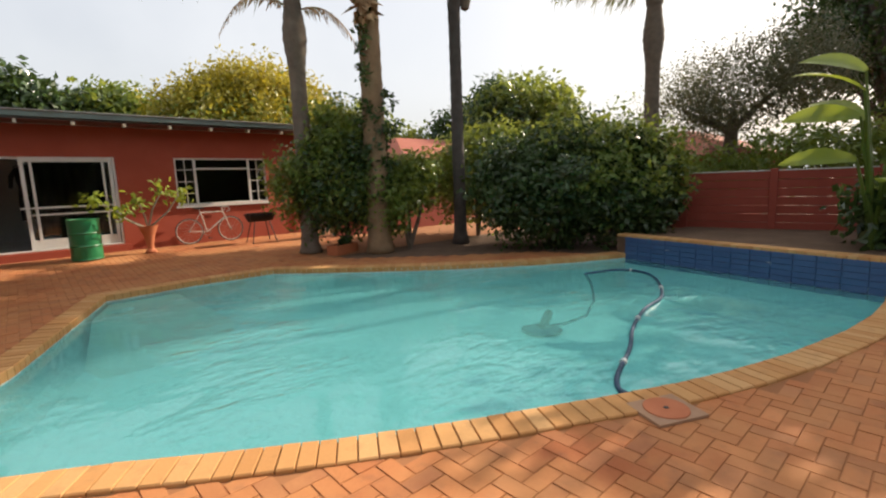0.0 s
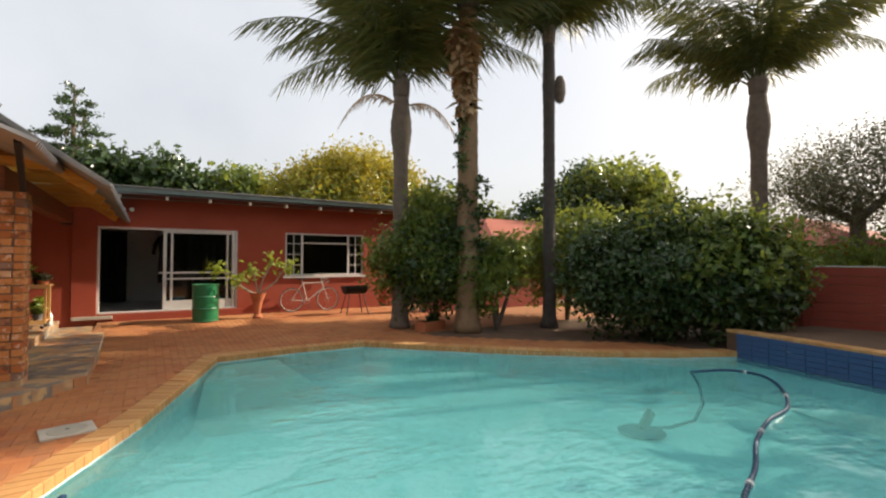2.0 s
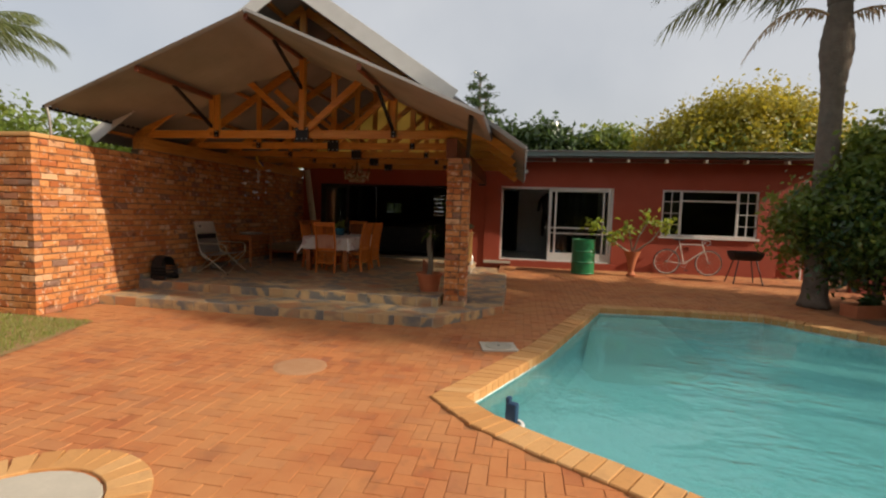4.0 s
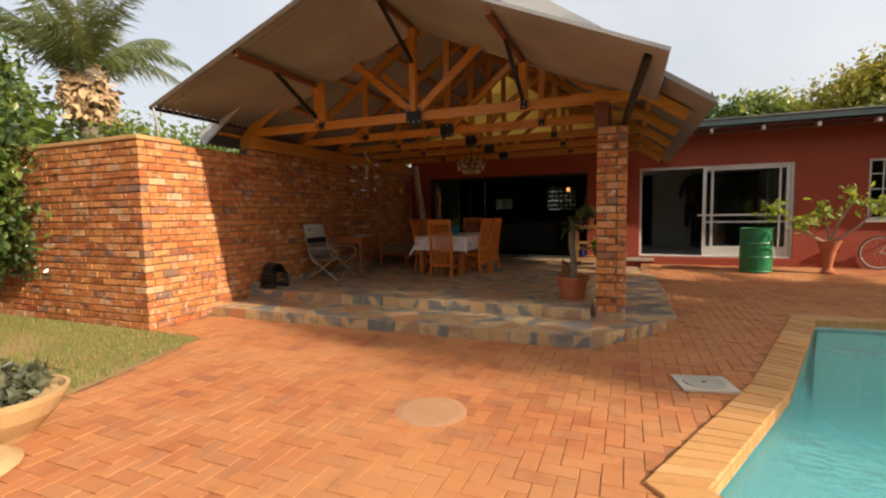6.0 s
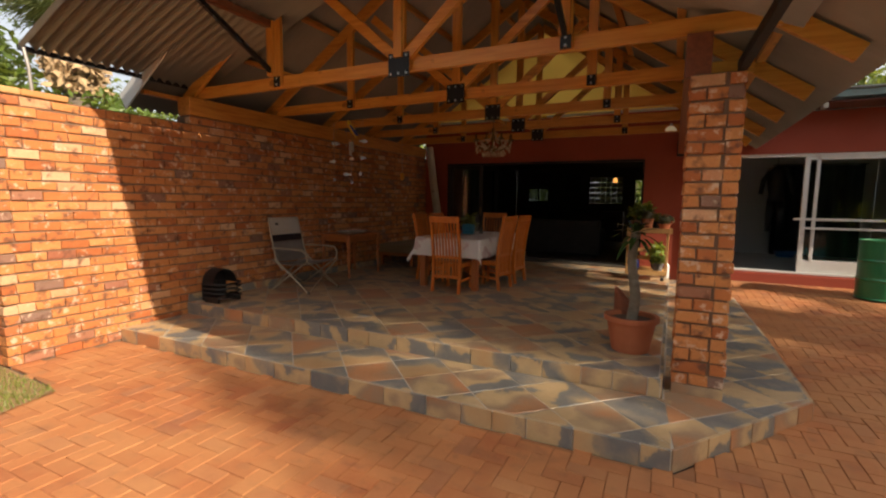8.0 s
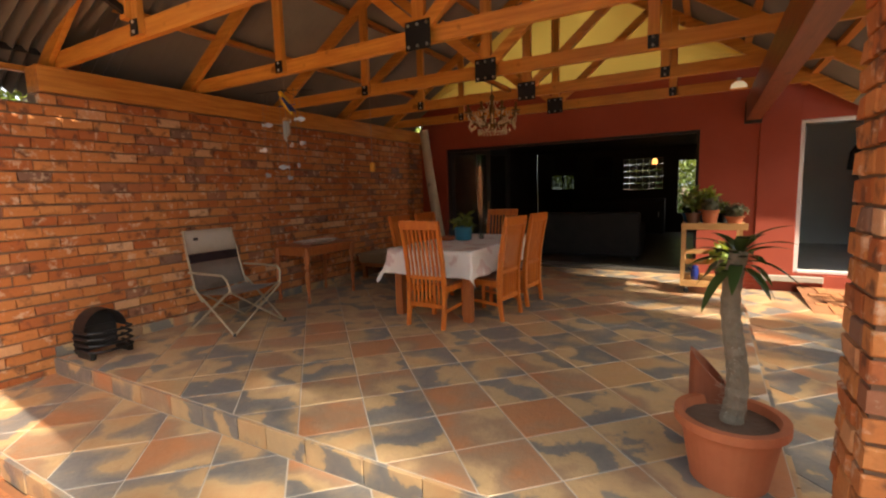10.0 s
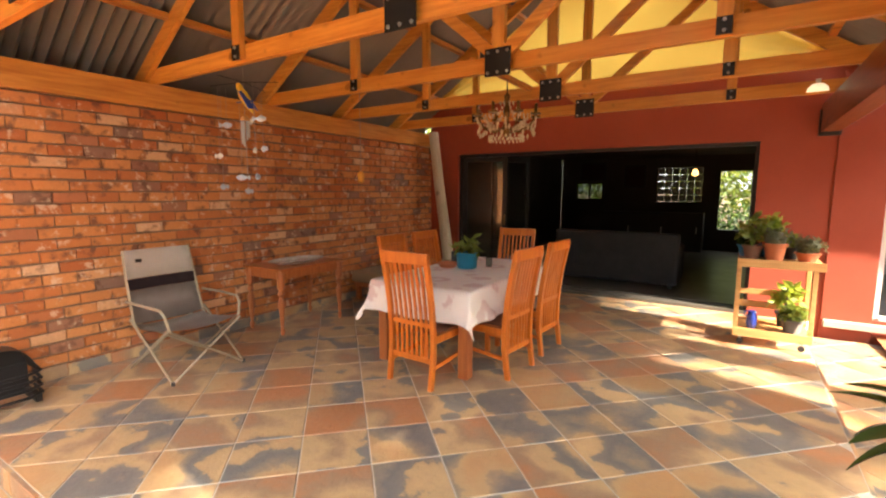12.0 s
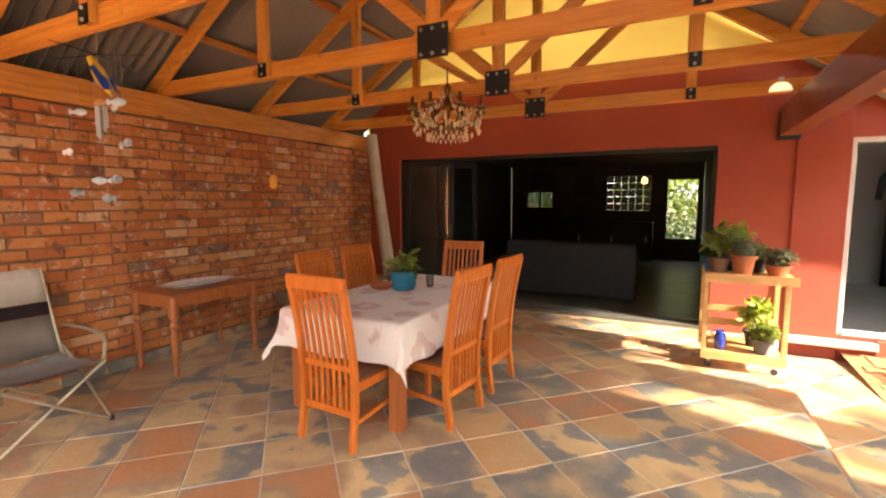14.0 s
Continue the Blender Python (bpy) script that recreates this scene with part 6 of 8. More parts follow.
# ---- patio furniture ----
def dining_chair():
    """Chair standing at the origin, facing +y, backrest towards -y."""
    t = thing("dining_chair", "orange hardwood dining chair with a tall slatted back", "chair", "chairs round the table")
    W, D, S = 0.21, 0.21, 0.45
    def back(z):
        return -D - 0.015 - 0.10 * max(0.0, (z - 0.45) / 0.62) ** 1.4
    for s in (-1, 1):
        pts = [(s * W, -D - 0.05, 0.0), (s * W, -D - 0.015, 0.25), (s * W, back(0.45), 0.45), (s * W, back(0.65), 0.65), (s * W, back(0.85), 0.85), (s * W, back(1.05), 1.05)]
        bm = bmesh.new()
        rows = [[bm.verts.new((p[0] + dx * 0.019, p[1] + dy * 0.022, p[2])) for dx, dy in ((-1, -1), (1, -1), (1, 1), (-1, 1))] for p in pts]
        for a, b in zip(rows, rows[1:]):
            for k in range(4):
                bm.faces.new((a[k], a[(k + 1) % 4], b[(k + 1) % 4], b[k]))
        bm.faces.new(rows[0][::-1])
        bm.faces.new(rows[-1])
        bmesh.ops.bevel(bm, geom=bm.edges[:], offset=0.004, segments=1, affect="EDGES")
        part("back_leg", bm, CHAIR_WOOD, t)
        part("leg", box(s * W - 0.02, s * W + 0.02, D - 0.02, D + 0.02, 0, S - 0.03, 0.004), CHAIR_WOOD, t)
        part("seat_rail", box(s * W - 0.012, s * W + 0.012, -D + 0.01, D - 0.022, S - 0.09, S - 0.03, 0.003), CHAIR_WOOD, t)
        part("stretcher", bar((s * W, -D - 0.015, 0.17), (s * W, D - 0.02, 0.20), 0.02, 0.032, 0.003), CHAIR_WOOD, t)
    part("seat_rail", box(-W + 0.021, W - 0.021, D - 0.012, D + 0.012, S - 0.09, S - 0.03, 0.003), CHAIR_WOOD, t)
    part("seat", box(-W - 0.025, W + 0.025, -D + 0.012, D + 0.035, S - 0.028, S, 0.01), wood_mat("seat_wood", (0.20, 0.06, 0.02), (0.13, 0.038, 0.014), axis=1, rough=0.4, knots=False), t, "darker brown seat")
    part("top_rail", box(-W - 0.022, W + 0.022, back(1.04) - 0.016, back(1.04) + 0.014, 0.985, 1.075, 0.008), CHAIR_WOOD, t)
    part("low_rail", box(-W + 0.021, W - 0.021, back(0.25) - 0.012, back(0.25) + 0.012, 0.20, 0.245, 0.004), CHAIR_WOOD, t)
    part("mid_rail", box(-W + 0.021, W - 0.021, back(0.5) - 0.010, back(0.5) + 0.008, 0.485, 0.52, 0.004), CHAIR_WOOD, t)
    for k in range(7):
        x = -W + 0.062 + k * (2 * W - 0.124) / 6
        bm = bmesh.new()
        zs = (0.244, 0.5, 0.65, 0.82, 0.986)
        rows = [[bm.verts.new((x + dx * 0.011, back(z) + dy * 0.006, z)) for dx, dy in ((-1, -1), (1, -1), (1, 1), (-1, 1))] for z in zs]
        for a, b in zip(rows, rows[1:]):
            for q in range(4):
                bm.faces.new((a[q], a[(q + 1) % 4], b[(q + 1) % 4], b[q]))
        part("slat", bm, CHAIR_WOOD, t)
    return t


TX0, TX1, TY0, TY1 = -4.42, -3.42, 10.12, 11.92
chair = dining_chair()
chair.matrix_world = pose(-3.79, 10.10, FLOOR_Z, 0, 0, -3)
for x, y, a in ((-3.42, 10.58, 84), (-3.40, 11.26, 86), (-4.45, 10.85, -88), (-4.46, 11.45, -92), (-3.98, 12.05, 183)):
    copy_thing(chair, pose(x, y, FLOOR_Z, 0, 0, a))


def dining_table():
    t = thing("dining_table", "rectangular wooden dining table under a cloth", "table", at=((TX0 + TX1) / 2, (TY0 + TY1) / 2, FLOOR_Z))
    a, b = (TX1 - TX0) / 2, (TY1 - TY0) / 2
    part("tabletop", box(-a, a, -b, b, 0.70, 0.74, 0.006), TABLE_WOOD, t)
    for sx in (-1, 1):
        part("apron", box(sx * (a - 0.08) - 0.012, sx * (a - 0.08) + 0.012, -b + 0.13, b - 0.13, 0.6, 0.70, 0.003), TABLE_WOOD, t)
        for sy in (-1, 1):
            part("leg", box(sx * (a - 0.08) - 0.045, sx * (a - 0.08) + 0.045, sy * (b - 0.08) - 0.045, sy * (b - 0.08) + 0.045, 0, 0.70, 0.006), TABLE_WOOD, t)
    for sy in (-1, 1):
        part("apron", box(-a + 0.13, a - 0.13, sy * (b - 0.08) - 0.012, sy * (b - 0.08) + 0.012, 0.6, 0.70, 0.003), TABLE_WOOD, t)


dining_table()


def tablecloth():
    """Cotton cloth over the table, its corners hanging in points."""
    cx, cy, a, b = (TX0 + TX1) / 2, (TY0 + TY1) / 2, (TX1 - TX0) / 2 + 0.012, (TY1 - TY0) / 2 + 0.012
    drop, n = 0.27, 64
    bm = bmesh.new()
    grid = []
    for j in range(n + 1):
        row = []
        for i in range(n + 1):
            u, v = (2 * i / n - 1) * (a + drop), (2 * j / n - 1) * (b + drop)
            ox, oy = max(0.0, abs(u) - a), max(0.0, abs(v) - b)
            over = math.hypot(ox, oy)
            x, y = max(-a, min(a, u)), max(-b, min(b, v))
            flare = 0.04 + 0.02 * math.sin(9 * (u + v)) + 0.012 * math.sin(23 * (u - v))
            if over > 0:
                k = over / drop * (1.5 if ox and oy else 1.0)
                x += math.copysign(flare * k * ox / over, u) if ox else 0
                y += math.copysign(flare * k * oy / over, v) if oy else 0
            z = 0.746 - over * (0.995 if not (ox and oy) else 0.97) + 0.002 * math.sin(5 * u + 3 * v)
            row.append(bm.verts.new((cx + x, cy + y, FLOOR_Z + z)))
        grid.append(row)
    for j in range(n):
        for i in range(n):
            bm.faces.new((grid[j][i], grid[j][i + 1], grid[j + 1][i + 1], grid[j + 1][i]))
    t = thing("tablecloth", "white cotton tablecloth with a faded red print", "tablecloth")
    part("cloth", bm, CLOTH, t, smooth=True)


tablecloth()
TOP_Z = FLOOR_Z + 0.75


def table_items():
    p = thing("potted_plant", "small leafy plant in a teal blue pot on the table", "potted plant", at=(-4.0, 11.1, TOP_Z))
    part("pot", lathe([(0, 0), (0.088, 0), (0.10, 0.01), (0.112, 0.16), (0.118, 0.165), (0.105, 0.165), (0.10, 0.14), (0, 0.14)], 26), TEAL_POT, p)
    foliage("leaves", p, LEAF_MID, [(0, 0, 0.22, 0.11, 0.11, 0.06)], 90, 0.10, 61, shell=0.3, per=3)
    b = thing("clay_dish", "shallow brown clay dish on the tablecloth", "dish", at=(-4.2, 11.05, TOP_Z))
    part("dish", lathe([(0, 0), (0.08, 0), (0.11, 0.04), (0.115, 0.045), (0.10, 0.045), (0.07, 0.015), (0, 0.012)], 24), TERRACOTTA, b)
    g = thing("drinking_glass", "clear tumbler standing on the tablecloth", "glass", at=(-3.86, 11.32, TOP_Z))
    part("glass", lathe([(0, 0), (0.03, 0), (0.036, 0.1), (0.033, 0.1), (0.028, 0.01), (0, 0.01)], 18), GLASS, g)
    # leaning board stands in for a small dark object of unknown kind
    d = thing("napkin_holder", "small dark leaning board of unknown kind on the table", "napkin holder", at=(-4.28, 11.42, TOP_Z), turn=30)
    part("board", box(-0.09, 0.09, -0.01, 0.01, 0, 0.12, 0.004, pose(0, 0, 0, -18)), PLASTIC_BLACK, d)


table_items()


def side_table():
    t = thing("side_table", "brown wooden side table with turned legs", "table", at=(-5.96, 10.55, FLOOR_Z), turn=0)
    a, b = 0.26, 0.42
    part("tabletop", box(-a - 0.05, a + 0.05, -b - 0.05, b + 0.05, 0.69, 0.72, 0.008), TABLE_WOOD, t)
    for s in (-1, 1):
        part("apron", box(s * a - 0.012, s * a + 0.012, -b + 0.035, b - 0.035, 0.60, 0.69, 0.003), TABLE_WOOD, t)
        part("apron", box(-a + 0.035, a - 0.035, s * b - 0.012, s * b + 0.012, 0.60, 0.69, 0.003), TABLE_WOOD, t)
        for q in (-1, 1):
            part("leg", lathe([(0, 0), (0.016, 0), (0.026, 0.05), (0.014, 0.09), (0.02, 0.12), (0.03, 0.27), (0.036, 0.36), (0.02, 0.40), (0.018, 0.42), (0.038, 0.45), (0.02, 0.485), (0.038, 0.52), (0.038, 0.69), (0, 0.69)], 14, (s * a, q * b, 0)), TABLE_WOOD, t)
    p = thing("oval_dish", "white oval dish on the side table", "dish", at=(-5.94, 10.55, FLOOR_Z + 0.72))
    ob = part("dish", lathe([(0, 0), (0.12, 0), (0.17, 0.03), (0.18, 0.034), (0.165, 0.034), (0.12, 0.014), (0, 0.012)], 28), WHITE_CERAMIC, p)
    ob.scale = (1.2, 2.0, 1.0)


side_table()


def bench():
    t = thing("day_bed", "low beige cushioned bench against the brick wall", "bench", at=(-5.85, 12.6, FLOOR_Z))
    part("cushion", box(-0.4, 0.4, -0.85, 0.85, 0.26, 0.42, 0.04), surf("beige_cushion", (0.30, 0.22, 0.13), (0.24, 0.175, 0.10), 5, 0.95, 0.3), t)
    for sx in (-1, 1):
        for sy in (-1, 1):
            part("leg", box(sx * 0.34 - 0.03, sx * 0.34 + 0.03, sy * 0.76 - 0.03, sy * 0.76 + 0.03, 0, 0.255, 0.004), TABLE_WOOD, t)
    part("frame", box(-0.38, 0.38, -0.82, 0.82, 0.2, 0.258, 0.005), TABLE_WOOD, t)


bench()


def camp_chair():
    t = thing("camp_chair", "folding canvas camp chair with striped grey back", "chair", at=(-5.72, 9.12, FLOOR_Z), turn=-90)
    # faces +y locally, which is the patio's middle
    W = 0.30
    def panel(rows, material, name, label=""):
        bm = bmesh.new()
        g = [[bm.verts.new((x * p[0], p[1] - 0.02 * (1 - x * x) * p[3], p[2] - 0.035 * (1 - x * x) * p[4])) for x in np.linspace(-1, 1, 11)] for p in rows]
        for a, b in zip(g, g[1:]):
            for i in range(10):
                bm.faces.new((a[i], a[i + 1], b[i + 1], b[i]))
        bmesh.ops.solidify(bm, geom=bm.faces[:], thickness=0.012)
        part(name, bm, material, t, label, smooth=True)
    panel([(W, 0.33, 0.44, 0, 1), (W, 0.12, 0.40, 0, 1.3), (W, -0.12, 0.375, 0, 1.3), (W * 0.97, -0.22, 0.40, 1, 0.6)], FABRIC_GREY, "seat", "grey canvas seat")
    panel([(W * 0.97, -0.222, 0.41, 1, 0.5), (W * 0.96, -0.27, 0.55, 1, 0), (W * 0.95, -0.30, 0.68, 1, 0)], FABRIC_GREY, "backrest")
    panel([(W * 0.952, -0.301, 0.682, 1, 0), (W * 0.95, -0.32, 0.775, 1, 0)], FABRIC_DARK, "back_stripe", "dark brown stripe")
    panel([(W * 0.95, -0.321, 0.777, 1, 0), (W * 0.93, -0.36, 0.95, 1, 0), (W * 0.9, -0.375, 1.02, 1, 0)], FABRIC_WHITE, "back_top", "off-white canvas top")
    part("emblem", bar((0.16, -0.324, 0.93), (0.21, -0.326, 0.93), 0.004, 0.03, 0.001), PLASTIC_BLACK, t)
    for s in (-1, 1):
        part("back_post", tube([(s * W, -0.12, 0.30), (s * W, -0.23, 0.42), (s * W * 0.97, -0.33, 0.78), (s * W * 0.93, -0.385, 1.02)], 0.011, 8), TUBE_METAL, t)
        part("armrest", tube([(s * (W + 0.03), -0.27, 0.60), (s * (W + 0.04), 0.0, 0.605), (s * (W + 0.03), 0.28, 0.60), (s * (W + 0.02), 0.33, 0.55), (s * W, 0.34, 0.44)], 0.011, 8), TUBE_METAL, t)
        part("side_leg", tube([(s * W, 0.34, 0.45), (s * (W + 0.02), -0.30, 0.012)], 0.011, 8), TUBE_METAL, t)
        part("side_leg", tube([(s * (W + 0.02), -0.24, 0.45), (s * (W + 0.01), 0.36, 0.012)], 0.011, 8), TUBE_METAL, t)
        part("foot", tube([(s * (W + 0.01), 0.36, 0.0), (s * (W + 0.01), 0.36, 0.03)], 0.016, 8), PLASTIC_BLACK, t)
    for y in (0.36, -0.30):
        part("cross_leg", tube([(-W, y, 0.02), (0.0, y + 0.012, 0.22), (W, y - 0.0, 0.43)], 0.010, 8), TUBE_METAL, t)
        part("cross_leg", tube([(W, y, 0.02), (0.0, y - 0.012, 0.22), (-W, y + 0.0, 0.43)], 0.010, 8), TUBE_METAL, t)


camp_chair()


def fire_grate():
    t = thing("fire_grate", "black cast-iron fire grate with bars and hood", "fire grate", at=(-6.02, 7.99, FLOOR_Z), turn=-90)
    bm = bmesh.new()
    n = 14
    rows = []
    for y in (-0.15, 0.05):
        rows.append([bm.verts.new((0.17 * math.cos(math.pi * k / n), y, 0.22 + 0.19 * math.sin(math.pi * k / n))) for k in range(n + 1)])
    for k in range(n):
        bm.faces.new((rows[0][k], rows[0][k + 1], rows[1][k + 1], rows[1][k]))
    bm.faces.new(rows[0])
    part("hood", bm, BLACK_STEEL, t)
    part("back", box(-0.17, 0.17, -0.16, -0.14, 0.02, 0.24, 0.004), BLACK_STEEL, t)
    for k in range(4):
        z = 0.07 + 0.055 * k
        part("grate_bar", tube([(-0.19, -0.1, z), (-0.17, 0.12, z), (-0.08, 0.17, z - 0.005), (0.08, 0.17, z - 0.005), (0.17, 0.12, z), (0.19, -0.1, z)], 0.012, 7), BLACK_STEEL, t)
    for s in (-1, 1):
        part("foot", box(s * 0.15 - 0.02, s * 0.15 + 0.02, -0.12, 0.12, 0.0, 0.06, 0.006), BLACK_STEEL, t)


fire_grate()


def plant_cart():
    x0, x1, y0, y1 = -1.64, -1.04, 12.42, 12.92
    t = thing("plant_trolley", "pale pine plant trolley on castors", "trolley", at=((x0 + x1) / 2, (y0 + y1) / 2, FLOOR_Z))
    a, b = (x1 - x0) / 2, (y1 - y0) / 2
    for z, e in ((0.10, 0.0), (0.80, 0.05)):
        part("front_board", box(-a - 0.02, a + 0.02 + e, -b - 0.02, -b, z, z + 0.08, 0.004), CART_WOOD, t)
        part("back_board", box(-a - 0.02, a + 0.02, b, b + 0.02, z, z + 0.08, 0.004), CART_WOOD, t)
        for k in range(5):
            y = -b + 0.004 + k * (2 * b) / 5
            part("shelf_slat", box(-a - 0.01, a + 0.01 + e, y, y + 2 * b / 5 - 0.008, z + 0.045, z + 0.062, 0.003), CART_WOOD, t)
    for s in (-1, 1):
        for q in (-1, 1):
            part("post", box(s * a - 0.02, s * a + 0.02, q * (b - 0.024) - 0.02, q * (b - 0.024) + 0.02, 0.162, 0.80, 0.004), CART_WOOD, t)
            c = part("castor", lathe([(0, -0.014), (0.026, -0.014), (0.03, 0), (0.026, 0.014), (0, 0.014)], 14), PLASTIC_BLACK, t)
            c.matrix_local = pose(s * (a - 0.05), q * (b - 0.06), 0.031, 90)
            part("fork", box(s * (a - 0.05) - 0.012, s * (a - 0.05) + 0.012, q * (b - 0.06) - 0.018, q * (b - 0.06) + 0.018, 0.062, 0.10), BOLT, t)
    part("low_rail", box(-a, a, b - 0.004, b + 0.012, 0.30, 0.37, 0.004), CART_WOOD, t)
    part("low_rail", box(-a, a, b - 0.004, b + 0.012, 0.44, 0.50, 0.004), CART_WOOD, t)
    return t.location


plant_cart()


def cart_plant(x, y, z, r, h, potmat, label, leafmat, kind, seed):
    t = thing("potted_plant", label, "potted plant", "plants on the trolley", (x, y, z))
    pot(t, r, h, potmat)
    if kind == "cactus":
        part("cactus", lathe([(0.0, h * 0.85), (r * 0.8, h * 0.9), (r * 0.95, h + r * 0.5), (r * 0.7, h + r * 1.1), (0, h + r * 1.3)], 18), LEAF_GREY, t, "grey-green barrel cactus")
        foliage("leaves", t, leafmat, [(0, 0, h + r * 0.6, r, r, r * 0.8)], 160, 0.05, seed, shell=0.8, per=4)
    elif kind == "bush":
        foliage("leaves", t, leafmat, [(0, 0, h + r * 0.75, r * 1.15, r * 1.05, r * 0.7)], 360, 0.05, seed, shell=0.25, per=4)
    elif kind == "tall":
        part("stem", tube([(0, 0, h * 0.8), (0.01, 0, h + 0.2)], 0.012, 6), BARK, t)
        foliage("leaves", t, leafmat, [(0, 0, h + 0.14, 0.12, 0.11, 0.08), (0.03, 0.02, h + 0.22, 0.08, 0.08, 0.06)], 110, 0.10, seed, shell=0.15, per=3)


CT, CL = FLOOR_Z + 0.862, FLOOR_Z + 0.162
cart_plant(-1.54, 12.62, CT, 0.085, 0.13, surf("brown_clay", (0.22, 0.11, 0.07), (0.17, 0.085, 0.05), 6, 0.7, 0.2), "leafy plant in a brown clay bowl on the trolley", LEAF_MID, "tall", 62)
cart_plant(-1.36, 12.56, CT, 0.095, 0.17, TERRACOTTA, "barrel cactus in a terracotta pot on the trolley", LEAF_GREY, "cactus", 63)
cart_plant(-1.10, 12.60, CT, 0.095, 0.09, TERRACOTTA, "low succulent in a terracotta dish on the trolley", LEAF_GREY, "bush", 64)
cart_plant(-1.40, 12.80, CT, 0.09, 0.14, BLUE_POT, "tall leafy plant in a dark blue pot on the trolley", LEAF_BRIGHT, "tall", 65)
cart_plant(-1.59, 12.78, CT, 0.08, 0.12, BLUE_POT, "bushy plant in a dark blue pot on the trolley", LEAF_DARK, "bush", 66)
cart_plant(-1.22, 12.78, CT, 0.075, 0.12, PLASTIC_BLACK, "small plant in a black pot on the trolley", LEAF_MID, "bush", 67)
cart_plant(-1.17, 12.56, CL, 0.09, 0.13, surf("grey_pot", (0.16, 0.15, 0.14), (0.12, 0.11, 0.10), 7, 0.8, 0.2), "low green succulent in a grey pot on the trolley", LEAF_MID, "bush", 68)
cart_plant(-1.22, 12.78, CL, 0.075, 0.15, PLASTIC_BLACK, "small bright palm in a black pot on the trolley", LEAF_BRIGHT, "tall", 69)


def blue_vase():
    t = thing("vase", "small cobalt blue glazed vase on the trolley", "vase", at=(-1.50, 12.54, CL))
    part("vase", lathe([(0, 0), (0.04, 0), (0.05, 0.05), (0.046, 0.13), (0.035, 0.15), (0.042, 0.175), (0.036, 0.175), (0.03, 0.15), (0, 0.14)], 20), COBALT, t, smooth=True)
    part("handle", tube([(-0.045, 0, 0.12), (-0.07, 0, 0.13), (-0.07, 0, 0.16), (-0.04, 0, 0.17)], 0.006, 6), COBALT, t)
    b = thing("bottle", "white plastic bottle beside the trolley", "bottle", at=(-0.985 - 0.05, 12.98, FLOOR_Z))
    part("body", lathe([(0, 0), (0.045, 0), (0.047, 0.2), (0.02, 0.26), (0.02, 0.29), (0, 0.29)], 18), WHITE_CERAMIC, b)


blue_vase()


def madagascar_palm():
    x, y = -1.265, 8.37
    t = thing("potted_palm", "spiny-trunked young palm in a round terracotta pot", "potted palm", at=(x, y, FLOOR_Z))
    pot(t, 0.21, 0.31, TERRACOTTA, rim=0.018, sides=36)
    n = 26
    pts = [(0.02 * math.sin(k * 0.25), 0.0, 0.26 + 0.79 * k / n) for k in range(n + 1)]
    part("trunk", tube(pts, [0.048 * (1 - 0.25 * k / n) * (1.05 if k % 2 else 0.95) for k in range(n + 1)], 12), surf("spiny_bark", (0.24, 0.215, 0.16), (0.15, 0.135, 0.10), 40, 0.9, 0.8, 90), t, "grey spiny trunk")
    sp = bmesh.new()
    rng = random.Random(12)
    for k in range(240):
        a, z = rng.uniform(0, 6.28), rng.uniform(0.3, 0.96)
        c = Vector((0.042 * math.cos(a), 0.042 * math.sin(a), z))
        o = Vector((math.cos(a), math.sin(a), 0.15)) * 0.03
        s = Vector((-math.sin(a), math.cos(a), 0)) * 0.002
        sp.faces.new([sp.verts.new(p) for p in (c - s, c + s, c + o)])
    part("spines", sp, surf("pale_spine", (0.42, 0.38, 0.30), (0.36, 0.32, 0.25), 9, 0.8, 0.0), t)
    for k in range(22):
        a, up = k * 137.5, 42 - 2.6 * k
        L = 0.16 + 0.07 * rng.random()
        ob = part("leaf", big_leaf(L, 0.026, 0.55 if up > 10 else 0.9), LEAF_DARK, t, smooth=True)
        ob.matrix_local = Matrix.Translation((0.0, 0, 1.045 - 0.004 * k)) @ pose(0, 0, 0, 0, -up, a)


madagascar_palm()


def log_stool():
    t = thing("clay_pipe", "brown clay pipe cut at a slant beside the potted palm", "clay pipe", at=(-1.35, 8.62, FLOOR_Z))
    bm = lathe([(0.085, 0), (0.09, 0.0), (0.09, 0.30), (0.09, 0.42), (0.076, 0.42), (0.076, 0.30), (0.076, 0.0), (0.085, 0)], 24)
    for v in bm.verts:
        if v.co.z > 0.25:
            v.co.z += -1.1 * v.co.x * (v.co.z - 0.25) / 0.17
    part("pipe", bm, surf("brown_pipe", (0.28, 0.09, 0.04), (0.20, 0.06, 0.03), 5, 0.6, 0.2), t)


log_stool()


DROP_LONG = bm_mesh("crystal", lathe([(0, -0.034), (0.015, 0.0), (0.011, 0.014), (0, 0.03)], 6), CRYSTAL)
DROP_SHORT = bm_mesh("crystal", lathe([(0, -0.024), (0.012, 0.0), (0, 0.02)], 6), CRYSTAL)


